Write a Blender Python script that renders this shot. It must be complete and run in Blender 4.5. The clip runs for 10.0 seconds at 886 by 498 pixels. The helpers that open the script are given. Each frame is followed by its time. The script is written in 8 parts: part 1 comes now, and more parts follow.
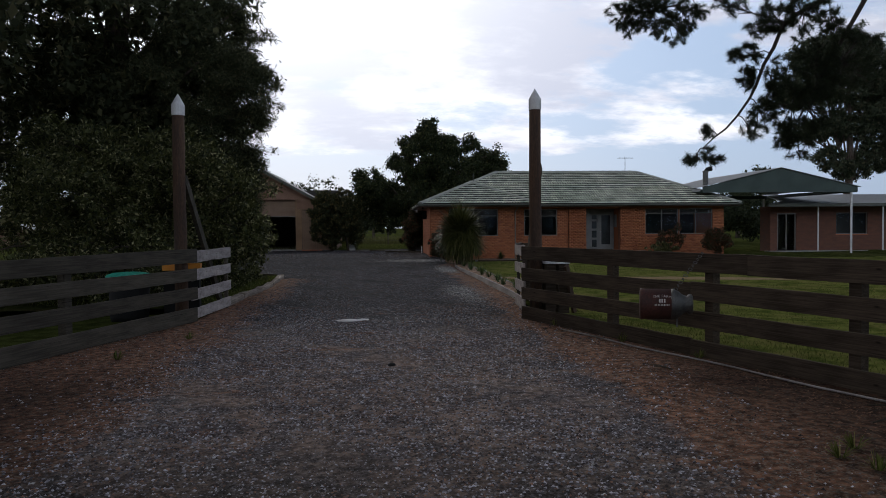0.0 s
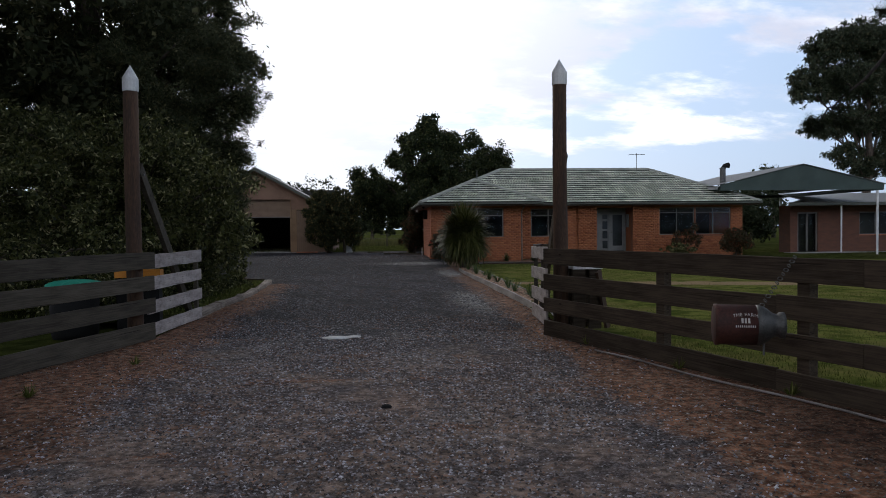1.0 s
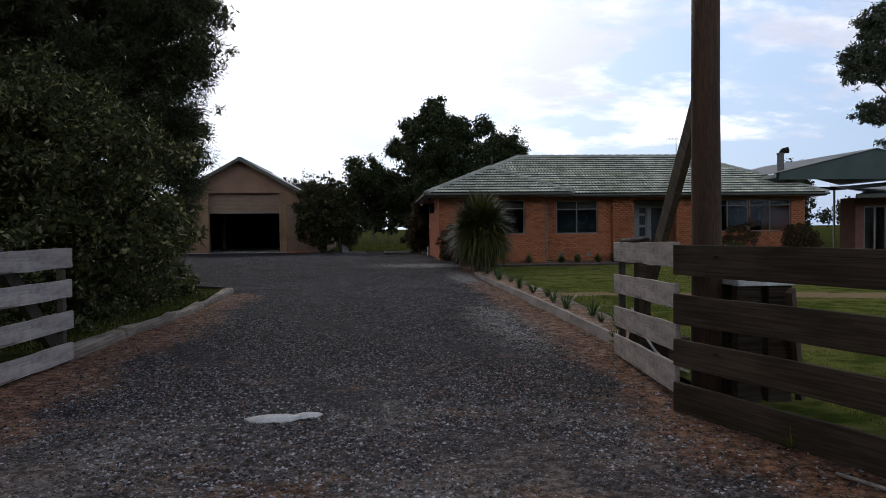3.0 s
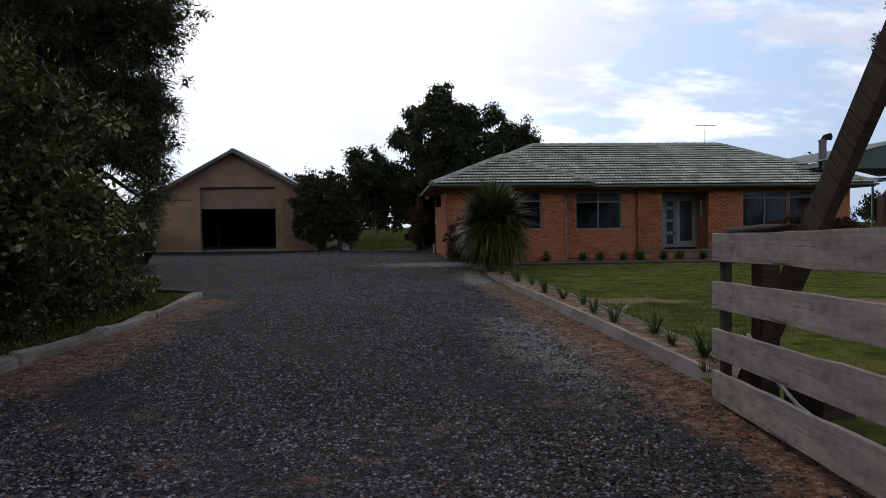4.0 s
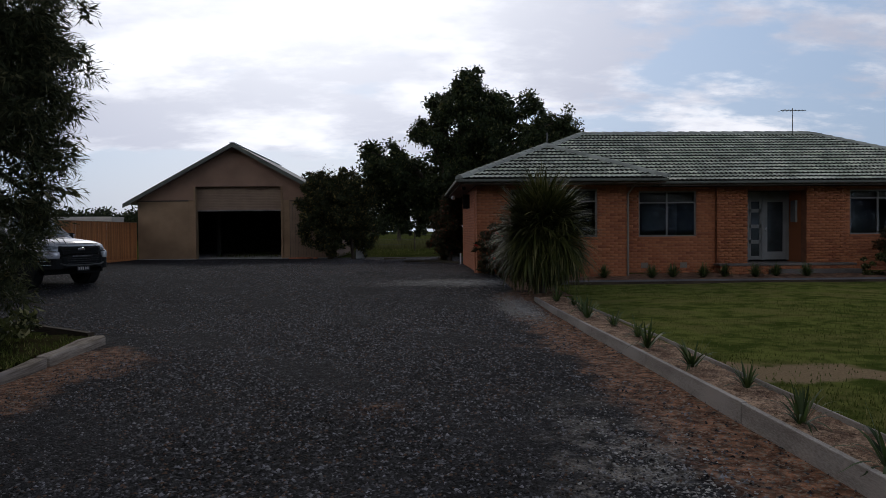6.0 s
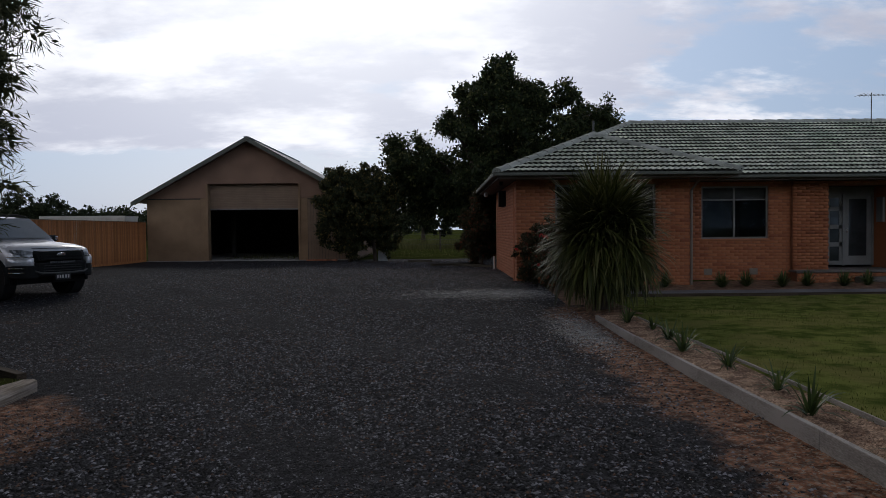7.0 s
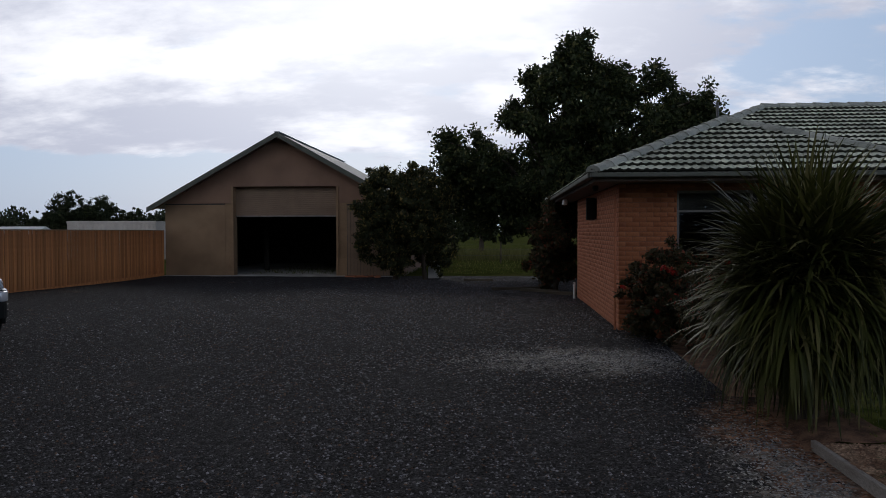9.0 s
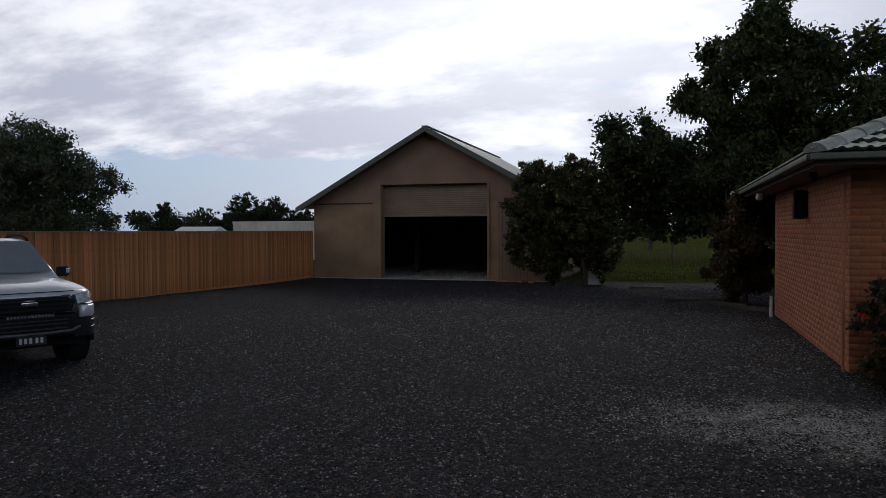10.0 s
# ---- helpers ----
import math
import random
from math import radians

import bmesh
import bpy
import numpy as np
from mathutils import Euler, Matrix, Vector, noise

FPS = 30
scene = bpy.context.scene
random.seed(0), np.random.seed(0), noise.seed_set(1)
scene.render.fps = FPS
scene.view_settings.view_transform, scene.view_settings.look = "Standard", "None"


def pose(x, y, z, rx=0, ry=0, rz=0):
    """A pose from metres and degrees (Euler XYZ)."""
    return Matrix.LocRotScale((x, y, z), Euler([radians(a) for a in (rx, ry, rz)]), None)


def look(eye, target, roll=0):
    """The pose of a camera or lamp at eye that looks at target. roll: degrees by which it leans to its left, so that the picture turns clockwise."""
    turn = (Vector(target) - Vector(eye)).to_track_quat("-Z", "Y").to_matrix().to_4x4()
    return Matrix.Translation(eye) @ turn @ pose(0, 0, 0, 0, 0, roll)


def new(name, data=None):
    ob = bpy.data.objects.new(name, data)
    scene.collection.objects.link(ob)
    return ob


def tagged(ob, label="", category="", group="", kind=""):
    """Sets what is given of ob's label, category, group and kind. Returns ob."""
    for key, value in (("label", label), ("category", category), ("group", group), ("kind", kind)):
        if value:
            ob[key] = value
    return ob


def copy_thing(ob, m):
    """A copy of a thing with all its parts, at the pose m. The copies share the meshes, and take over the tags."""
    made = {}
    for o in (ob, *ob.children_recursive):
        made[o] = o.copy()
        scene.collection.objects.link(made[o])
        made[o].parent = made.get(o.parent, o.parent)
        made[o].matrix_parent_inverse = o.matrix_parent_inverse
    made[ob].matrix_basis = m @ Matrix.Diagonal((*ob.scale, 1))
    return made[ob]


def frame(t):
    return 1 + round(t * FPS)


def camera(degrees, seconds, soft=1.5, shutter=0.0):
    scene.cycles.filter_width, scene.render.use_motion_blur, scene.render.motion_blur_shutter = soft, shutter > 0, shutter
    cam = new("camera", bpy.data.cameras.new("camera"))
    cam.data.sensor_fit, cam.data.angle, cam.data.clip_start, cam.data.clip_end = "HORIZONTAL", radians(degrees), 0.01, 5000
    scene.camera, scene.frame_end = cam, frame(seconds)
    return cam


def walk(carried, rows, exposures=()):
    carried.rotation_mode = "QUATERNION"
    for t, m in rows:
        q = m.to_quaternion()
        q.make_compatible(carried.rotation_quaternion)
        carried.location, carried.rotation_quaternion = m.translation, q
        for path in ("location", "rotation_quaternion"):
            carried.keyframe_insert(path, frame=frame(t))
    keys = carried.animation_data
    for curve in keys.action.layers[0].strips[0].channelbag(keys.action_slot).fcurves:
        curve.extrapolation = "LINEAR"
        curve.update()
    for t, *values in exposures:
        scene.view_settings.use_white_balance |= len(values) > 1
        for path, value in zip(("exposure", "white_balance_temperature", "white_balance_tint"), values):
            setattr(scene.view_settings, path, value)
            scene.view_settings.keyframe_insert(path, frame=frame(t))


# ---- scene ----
cam = camera(62.1, 10.0, soft=0.6)
PATH = [
    (0, (-2.44, -38.384, 1.524), (-2.279, -36.391, 1.465), -0.5),
    (0.5, (-2.393, -37.311, 1.51), (-2.231, -35.319, 1.453), -0.6),
    (1, (-2.362, -36.028, 1.476), (-2.2, -34.035, 1.421), -0.6),
    (1.5, (-2.331, -34.668, 1.423), (-2.17, -32.675, 1.369), -0.7),
    (2, (-2.284, -33.245, 1.411), (-2.125, -31.253, 1.357), -0.7),
    (2.5, (-2.242, -31.799, 1.384), (-2.082, -29.807, 1.330), -0.6),
    (3.8, (-2.057, -27.905, 1.187), (-1.917, -25.911, 1.127), -0.7),
    (4, (-2.017, -27.329, 1.190), (-1.88, -25.335, 1.129), -0.7),
    (4.5, (-1.82, -25.95, 1.218), (-1.715, -23.954, 1.161), -0.5),
    (5, (-1.683, -24.497, 1.272), (-1.583, -22.5, 1.221), -0.4),
    (6.3, (-1.77, -20.864, 1.255), (-1.729, -18.866, 1.206), -0.5),
    (6.5, (-1.8, -20.31, 1.275), (-1.779, -18.311, 1.223), -0.5),
    (7, (-1.939, -18.892, 1.341), (-1.934, -16.893, 1.288), -0.5),
    (7.5, (-2.044, -17.45, 1.47), (-2.041, -15.45, 1.416), -0.5),
    (8, (-2.102, -16.013, 1.623), (-2.1, -14.014, 1.571), -0.5),
    (8.5, (-2.105, -14.568, 1.711), (-2.141, -12.569, 1.662), -0.3),
    (9, (-2.121, -13.206, 1.739), (-2.272, -11.213, 1.693), -0.1),
    (9.5, (-2.125, -11.677, 1.771), (-2.499, -9.712, 1.724), -0.1),
    (10, (-2.206, -10.451, 1.816), (-2.792, -8.54, 1.767), -0.2),
]
walk(cam, [(t, look(eye, target, roll)) for t, eye, target, roll in PATH],
     exposures=[(0, 0.08), (0.6, 0.32), (1.5, 0.38), (2.5, 0.4), (4, 0.33), (4.5, 0.22), (5.2, 0.03), (6.5, -0.16), (10, -0.13)])

# ---- world, sun, exposure ----
SUN_EL, SUN_AZ = radians(30), radians(-8)  # azimuth from +y, towards +x
world = bpy.data.worlds.new("sky")
scene.world = world
world.use_nodes = True


def world_sky():
    nt = world.node_tree
    nt.nodes.clear()
    N, L = nt.nodes.new, nt.links.new
    out, bg = N("ShaderNodeOutputWorld"), N("ShaderNodeBackground")
    L(bg.outputs[0], out.inputs[0])
    sky = N("ShaderNodeTexSky")
    sky.sky_type, sky.sun_disc = "NISHITA", False
    sky.sun_elevation, sky.sun_rotation = SUN_EL, SUN_AZ
    sky.air_density, sky.dust_density = 1.0, 2.0

    def m(op, a, b=None, c=None):
        n = N("ShaderNodeMath")
        n.operation = op
        for i, v in enumerate((a, b, c)):
            if v is None:
                continue
            if isinstance(v, (int, float)):
                n.inputs[i].default_value = v
            else:
                L(v, n.inputs[i])
        return n.outputs[0]

    def mix(f, a, b):
        n = N("ShaderNodeMix")
        n.data_type = "RGBA"
        for i, v in ((0, f), (6, a), (7, b)):
            if isinstance(v, (int, float)):
                n.inputs[i].default_value = v
            elif isinstance(v, tuple):
                n.inputs[i].default_value = (*v, 1)
            else:
                L(v, n.inputs[i])
        return n.outputs[2]

    tc, sep = N("ShaderNodeTexCoord"), N("ShaderNodeSeparateXYZ")
    L(tc.outputs["Generated"], sep.inputs[0])
    dx, dy, dz = sep.outputs
    up = m("MAXIMUM", dz, 0.0)
    den = m("ADD", up, 0.28)
    comb = N("ShaderNodeCombineXYZ")
    L(m("DIVIDE", dx, den), comb.inputs[0])
    L(m("DIVIDE", dy, den), comb.inputs[1])

    def cloud(scale, detail, rough, offset, lo, hi):
        mp, no, mr = N("ShaderNodeMapping"), N("ShaderNodeTexNoise"), N("ShaderNodeMapRange")
        mp.inputs["Location"].default_value = offset
        mp.inputs["Scale"].default_value = (0.8, 1.25, 1)
        L(comb.outputs[0], mp.inputs[0])
        L(mp.outputs[0], no.inputs[0])
        no.inputs["Scale"].default_value, no.inputs["Detail"].default_value, no.inputs["Roughness"].default_value = scale, detail, rough
        L(no.outputs[0], mr.inputs[0])
        mr.inputs[1].default_value, mr.inputs[2].default_value = lo, hi
        mr.interpolation_type = "SMOOTHSTEP"
        return mr.outputs[0]

    dark = cloud(2.4, 7, 0.58, (8.3, 4.2, 2), 0.35, 0.60)
    # brightening of the cloud towards the veiled sun
    sd = (math.sin(SUN_AZ) * math.cos(SUN_EL), math.cos(SUN_AZ) * math.cos(SUN_EL), math.sin(SUN_EL))
    dot = m("ADD", m("ADD", m("MULTIPLY", dx, sd[0]), m("MULTIPLY", dy, sd[1])), m("MULTIPLY", dz, sd[2]))
    glow = m("POWER", m("MAXIMUM", dot, 0.0), 22.0)
    # broken cloud: clearer low over the horizon and away to the right
    def fade(v, lo, hi, top):
        n = N("ShaderNodeMapRange")
        n.interpolation_type = "SMOOTHSTEP"
        L(v, n.inputs[0])
        for i, w in ((1, lo), (2, hi), (3, 0.0), (4, top)):
            n.inputs[i].default_value = w
        return n.outputs[0]

    thin = m("ADD", fade(dz, 0.125, 0.07, 0.42), fade(dx, 0.10, 0.45, 0.06))
    thin = m("SUBTRACT", thin, m("MULTIPLY", fade(dx, 0.10, -0.35, 0.26), fade(dz, 0.085, 0.125, 1.0)))
    shape = m("SUBTRACT", m("ADD", cloud(1.7, 8, 0.56, (3.1, 1.7, 0), 0.0, 1.0), m("MULTIPLY", glow, 0.25)), thin)
    shape = m("ADD", shape, m("MULTIPLY", m("SUBTRACT", cloud(5.2, 8, 0.62, (1.3, 6.1, 4), 0.3, 0.7), 0.48), 0.20))
    veil = fade(shape, 0.34, 0.58, 1.0)
    grey = mix(m("MULTIPLY", dark, m("SUBTRACT", 1.0, m("MULTIPLY", glow, 0.45))), (0.965, 0.98, 1.055), (0.515, 0.545, 0.665))
    white = mix(m("MULTIPLY", glow, 0.8), grey, (1.22, 1.23, 1.26))
    scaled = N("ShaderNodeVectorMath")
    scaled.operation = "SCALE"
    L(sky.outputs[0], scaled.inputs[0])
    scaled.inputs["Scale"].default_value = 0.085
    pale = mix(0.82, scaled.outputs[0], (0.37, 0.50, 0.72))
    L(mix(veil, pale, white), bg.inputs[0])
    # back-lit cloud deck, brighter towards the sun; dim overhead added to darken the ground
    near = m("POWER", m("MULTIPLY", m("ADD", dot, 1.0), 0.5), 4.0)
    thick = N("ShaderNodeMapRange")
    thick.interpolation_type = "SMOOTHSTEP"
    L(dz, thick.inputs[0])
    for i, v in ((1, 0.30), (2, 0.75), (3, 1.0), (4, 0.18)):
        thick.inputs[i].default_value = v
    # brighter sky behind the view, added to light the house fronts
    back = N("ShaderNodeMapRange")
    back.interpolation_type = "SMOOTHSTEP"
    L(dy, back.inputs[0])
    for i, v in ((1, 0.15), (2, -0.6), (3, 0.0), (4, 0.95)):
        back.inputs[i].default_value = v
    L(m("MULTIPLY", m("ADD", m("ADD", m("MULTIPLY", near, 0.62), 0.66), back.outputs[0]), thick.outputs[0]), bg.inputs[1])


world_sky()
sun = new("sun", bpy.data.lights.new("sun", "SUN"))
sun.data.energy, sun.data.angle, sun.data.color = 0.5, radians(14), (1.0, 0.95, 0.88)
_sd = Vector((math.sin(SUN_AZ) * math.cos(SUN_EL), math.cos(SUN_AZ) * math.cos(SUN_EL), math.sin(SUN_EL)))
sun.matrix_world = look(_sd * 60, (0, 0, 0))

# ---- materials ----


class Nodes:
    """Short hand for a node material."""

    def __init__(self, name):
        self.mat = bpy.data.materials.new(name)
        self.mat.use_nodes = True
        self.nt = self.mat.node_tree
        self.bsdf = self.nt.nodes["Principled BSDF"]

    def n(self, kind):
        return self.nt.nodes.new(kind)

    def put(self, v, socket):
        if isinstance(v, (int, float)):
            socket.default_value = v
        elif isinstance(v, tuple):
            socket.default_value = (*v, 1) if len(v) == 3 and socket.type == "RGBA" else v
        else:
            self.nt.links.new(v, socket)

    def m(self, op, a, b=None, clamp=False):
        n = self.n("ShaderNodeMath")
        n.operation, n.use_clamp = op, clamp
        self.put(a, n.inputs[0])
        if b is not None:
            self.put(b, n.inputs[1])
        return n.outputs[0]

    def mix(self, f, a, b, blend="MIX"):
        n = self.n("ShaderNodeMix")
        n.data_type, n.blend_type = "RGBA", blend
        self.put(f, n.inputs[0]), self.put(a, n.inputs[6]), self.put(b, n.inputs[7])
        return n.outputs[2]

    def ramp(self, v, lo, hi, a=0.0, b=1.0):
        n = self.n("ShaderNodeMapRange")
        n.interpolation_type = "SMOOTHSTEP"
        self.put(v, n.inputs[0])
        n.inputs[1].default_value, n.inputs[2].default_value, n.inputs[3].default_value, n.inputs[4].default_value = lo, hi, a, b
        return n.outputs[0]

    def coord(self, stretch=(1, 1, 1), where="Object"):
        if where == "World":
            v = self.n("ShaderNodeNewGeometry").outputs["Position"]
        else:
            v = self.n("ShaderNodeTexCoord").outputs[where]
        mp = self.n("ShaderNodeMapping")
        mp.inputs["Scale"].default_value = stretch
        self.nt.links.new(v, mp.inputs[0])
        return mp.outputs[0]

    def noise(self, v, scale, detail=4, rough=0.55):
        n = self.n("ShaderNodeTexNoise")
        self.put(v, n.inputs["Vector"])
        n.inputs["Scale"].default_value, n.inputs["Detail"].default_value, n.inputs["Roughness"].default_value = scale, detail, rough
        return n.outputs[0]

    def voronoi(self, v, scale, feature="F1", out="Distance"):
        n = self.n("ShaderNodeTexVoronoi")
        n.feature = feature
        self.put(v, n.inputs["Vector"])
        n.inputs["Scale"].default_value = scale
        return n.outputs[out]

    def rand(self):
        a = self.n("ShaderNodeObjectInfo").outputs["Random"]
        b = self.n("ShaderNodeNewGeometry").outputs["Random Per Island"]
        return self.m("FRACT", self.m("ADD", a, b))

    def bump(self, v, strength, dist=0.01):
        n = self.n("ShaderNodeBump")
        n.inputs["Strength"].default_value, n.inputs["Distance"].default_value = strength, dist
        self.put(v, n.inputs["Height"])
        self.put(n.outputs[0], self.bsdf.inputs["Normal"])

    def done(self, color, rough=0.8, metal=0.0, spec=0.4):
        self.put(color, self.bsdf.inputs["Base Color"])
        self.put(rough, self.bsdf.inputs["Roughness"])
        self.bsdf.inputs["Metallic"].default_value = metal
        self.bsdf.inputs["Specular IOR Level"].default_value = spec
        return self.mat


def plain(name, c1, c2, scale=3.0, fine=60.0, rough=0.75, metal=0.0, bump=0.25, dist=0.004, stretch=(1, 1, 1), vary=0.0, spec=0.4, where="Object"):
    """Two-scale mottled surface from c1 to c2; vary: how far pieces differ from one another."""
    k = Nodes(name)
    v = k.coord(stretch, where)
    big, small = k.noise(v, scale, 5), k.noise(v, fine, 3)
    f = k.ramp(k.m("ADD", k.m("MULTIPLY", big, 0.65), k.m("MULTIPLY", small, 0.35)), 0.36, 0.64)
    col = k.mix(f, c1, c2)
    if vary:
        r = k.ramp(k.rand(), 0.0, 1.0, 1 - vary, 1 + vary)
        h = k.n("ShaderNodeVectorMath")
        h.operation = "SCALE"
        k.put(col, h.inputs[0]), k.put(r, h.inputs["Scale"])
        col = h.outputs[0]
    k.bump(small, bump, dist)
    return k.done(col, k.ramp(big, 0.3, 0.7, max(rough - 0.1, 0.02), min(rough + 0.1, 1.0)), metal, spec)


def make_gravel():
    k = Nodes("gravel")
    v = k.coord(where="World")
    sep = k.n("ShaderNodeSeparateXYZ")
    k.put(v, sep.inputs[0])
    x, y, _ = sep.outputs
    stones = k.voronoi(v, 52, out="Color")
    cell = k.voronoi(v, 52)
    stones2 = k.voronoi(v, 110, out="Color")
    g = k.n("ShaderNodeRGBToBW")
    k.put(stones, g.inputs[0])
    g2 = k.n("ShaderNodeRGBToBW")
    k.put(stones2, g2.inputs[0])
    shade = k.m("ADD", k.m("MULTIPLY", g.outputs[0], 0.6), k.m("MULTIPLY", g2.outputs[0], 0.4))
    rock = k.mix(k.ramp(shade, 0.25, 0.8), (0.0060, 0.0060, 0.0070), (0.062, 0.061, 0.069))
    rock = k.mix(k.ramp(g.outputs[0], 0.80, 0.92), rock, (0.11, 0.107, 0.108))
    pale = k.mix(k.ramp(shade, 0.2, 0.8), (0.13, 0.115, 0.10), (0.36, 0.33, 0.30))
    earth = k.mix(k.ramp(k.noise(v, 9, 6), 0.3, 0.7), (0.080, 0.034, 0.019), (0.34, 0.165, 0.098))
    earth = k.mix(k.ramp(g.outputs[0], 0.5, 0.85), earth, (0.24, 0.19, 0.15))
    wide, mid = k.noise(v, 0.55, 5), k.noise(v, 2.6, 5)
    blot = k.m("ADD", k.m("MULTIPLY", wide, 0.6), k.m("MULTIPLY", mid, 0.4))
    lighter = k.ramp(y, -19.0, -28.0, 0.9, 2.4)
    # worn earth along the edges of the drive and over the entrance
    side = k.m("ABSOLUTE", k.m("ADD", x, 2.75))
    front = k.ramp(y, -19.0, -26.0)
    rim = k.m("MULTIPLY", k.ramp(x, -0.45, 0.5), k.ramp(y, -3.5, -6.0))
    lim = k.m("MULTIPLY", k.ramp(x, -4.3, -6.0), k.ramp(y, -11.0, -12.5))
    edge = k.m("MAXIMUM", k.m("MAXIMUM", rim, lim), k.m("MULTIPLY", k.ramp(side, 1.9, 3.6), front))
    mask = k.ramp(k.m("ADD", blot, k.m("MULTIPLY", edge, 0.40)), 0.60, 0.78)
    blotch = k.m("MULTIPLY", k.ramp(k.noise(k.coord((1, 1.6, 1), "World"), 1.15, 5), 0.58, 0.68, 0.0, 0.8), front)
    mask = k.m("MAXIMUM", mask, blotch)
    worn = k.ramp(k.m("ADD", blot, k.m("MULTIPLY", front, 0.10)), 0.55, 0.68)
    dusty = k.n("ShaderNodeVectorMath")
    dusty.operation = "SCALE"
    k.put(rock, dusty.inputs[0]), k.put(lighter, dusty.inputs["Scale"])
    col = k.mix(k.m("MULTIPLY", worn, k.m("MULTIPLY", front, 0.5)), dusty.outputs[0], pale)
    col = k.mix(k.m("MULTIPLY", k.m("MULTIPLY", k.ramp(y, -23.0, -29.0, 0.0, 0.8), k.ramp(mid, 0.36, 0.62, 0.3, 1.0)), k.ramp(side, 3.4, 1.4, 0.15, 1.0)), col, (0.26, 0.185, 0.148))
    # pale crushed stone spread by the corner of the house and beside the kerb
    d1 = k.m("POWER", k.m("ADD", k.m("POWER", k.m("MULTIPLY", k.m("ADD", x, 0.9), 0.75), 2.0), k.m("POWER", k.m("MULTIPLY", k.m("ADD", y, 2.7), 1.1), 2.0)), 0.5)
    d2 = k.m("POWER", k.m("ADD", k.m("POWER", k.m("MULTIPLY", k.m("ADD", x, 0.35), 1.9), 2.0), k.m("POWER", k.m("MULTIPLY", k.m("ADD", y, 18.3), 0.42), 2.0)), 0.5)
    d3 = k.m("POWER", k.m("ADD", k.m("POWER", k.m("MULTIPLY", k.m("ADD", x, -0.2), 1.9), 2.0), k.m("POWER", k.m("MULTIPLY", k.m("ADD", y, 7.4), 0.6), 2.0)), 0.5)
    spot = k.m("MAXIMUM", k.m("MAXIMUM", k.ramp(d1, 1.5, 0.2), k.ramp(d3, 1.3, 0.2, 0.0, 0.8)), k.ramp(d2, 1.6, 0.4))
    # darker soil on both sides at the roadside end
    side_dark = k.m("MULTIPLY", k.ramp(k.m("ABSOLUTE", k.m("ADD", x, 2.2)), 2.2, 4.2), k.ramp(y, -27.5, -30.5))
    earth = k.mix(k.m("MULTIPLY", side_dark, 0.75), earth, (0.030, 0.019, 0.013))
    col = k.mix(mask, col, earth)
    col = k.mix(k.m("MULTIPLY", spot, k.ramp(mid, 0.4, 0.6)), col, pale)
    # darker grey-brown towards the road, most on the left
    road_dark = k.m("MULTIPLY", k.ramp(y, -31.5, -34.5), k.ramp(k.m("ADD", k.m("MULTIPLY", x, -1.0), k.m("MULTIPLY", wide, 3.0)), 3.2, 5.2, 0.45, 0.95))
    col = k.mix(road_dark, col, k.mix(k.ramp(shade, 0.3, 0.8), (0.016, 0.015, 0.010), (0.070, 0.062, 0.050)))
    mott = k.n("ShaderNodeVectorMath")
    mott.operation = "SCALE"
    k.put(col, mott.inputs[0]), k.put(k.ramp(k.noise(v, 13, 5, 0.65), 0.36, 0.66, 0.55, 1.55), mott.inputs["Scale"])
    col = mott.outputs[0]
    k.bump(k.m("ADD", k.m("MULTIPLY", cell, -1.0), k.m("MULTIPLY", k.noise(v, 140, 2), 0.4)), 0.9, 0.02)
    return k.done(col, 0.9, 0.0, 0.1)


def make_grass(name, c1, c2, c3, bare=0.5):
    k = Nodes(name)
    v = k.coord(where="World")
    a, b, c = k.noise(v, 0.35, 5), k.noise(v, 3.0, 5), k.noise(v, 45, 3)
    col = k.mix(k.ramp(b, 0.35, 0.65), c1, c2)
    col = k.mix(k.m("MULTIPLY", k.ramp(a, 0.50, 0.68), bare), col, c3)
    col = k.mix(k.ramp(c, 0.35, 0.7, 0.0, 0.5), col, (0.02, 0.03, 0.008))
    k.bump(c, 0.8, 0.03)
    return k.done(col, 1.0, 0.0, 0.0)


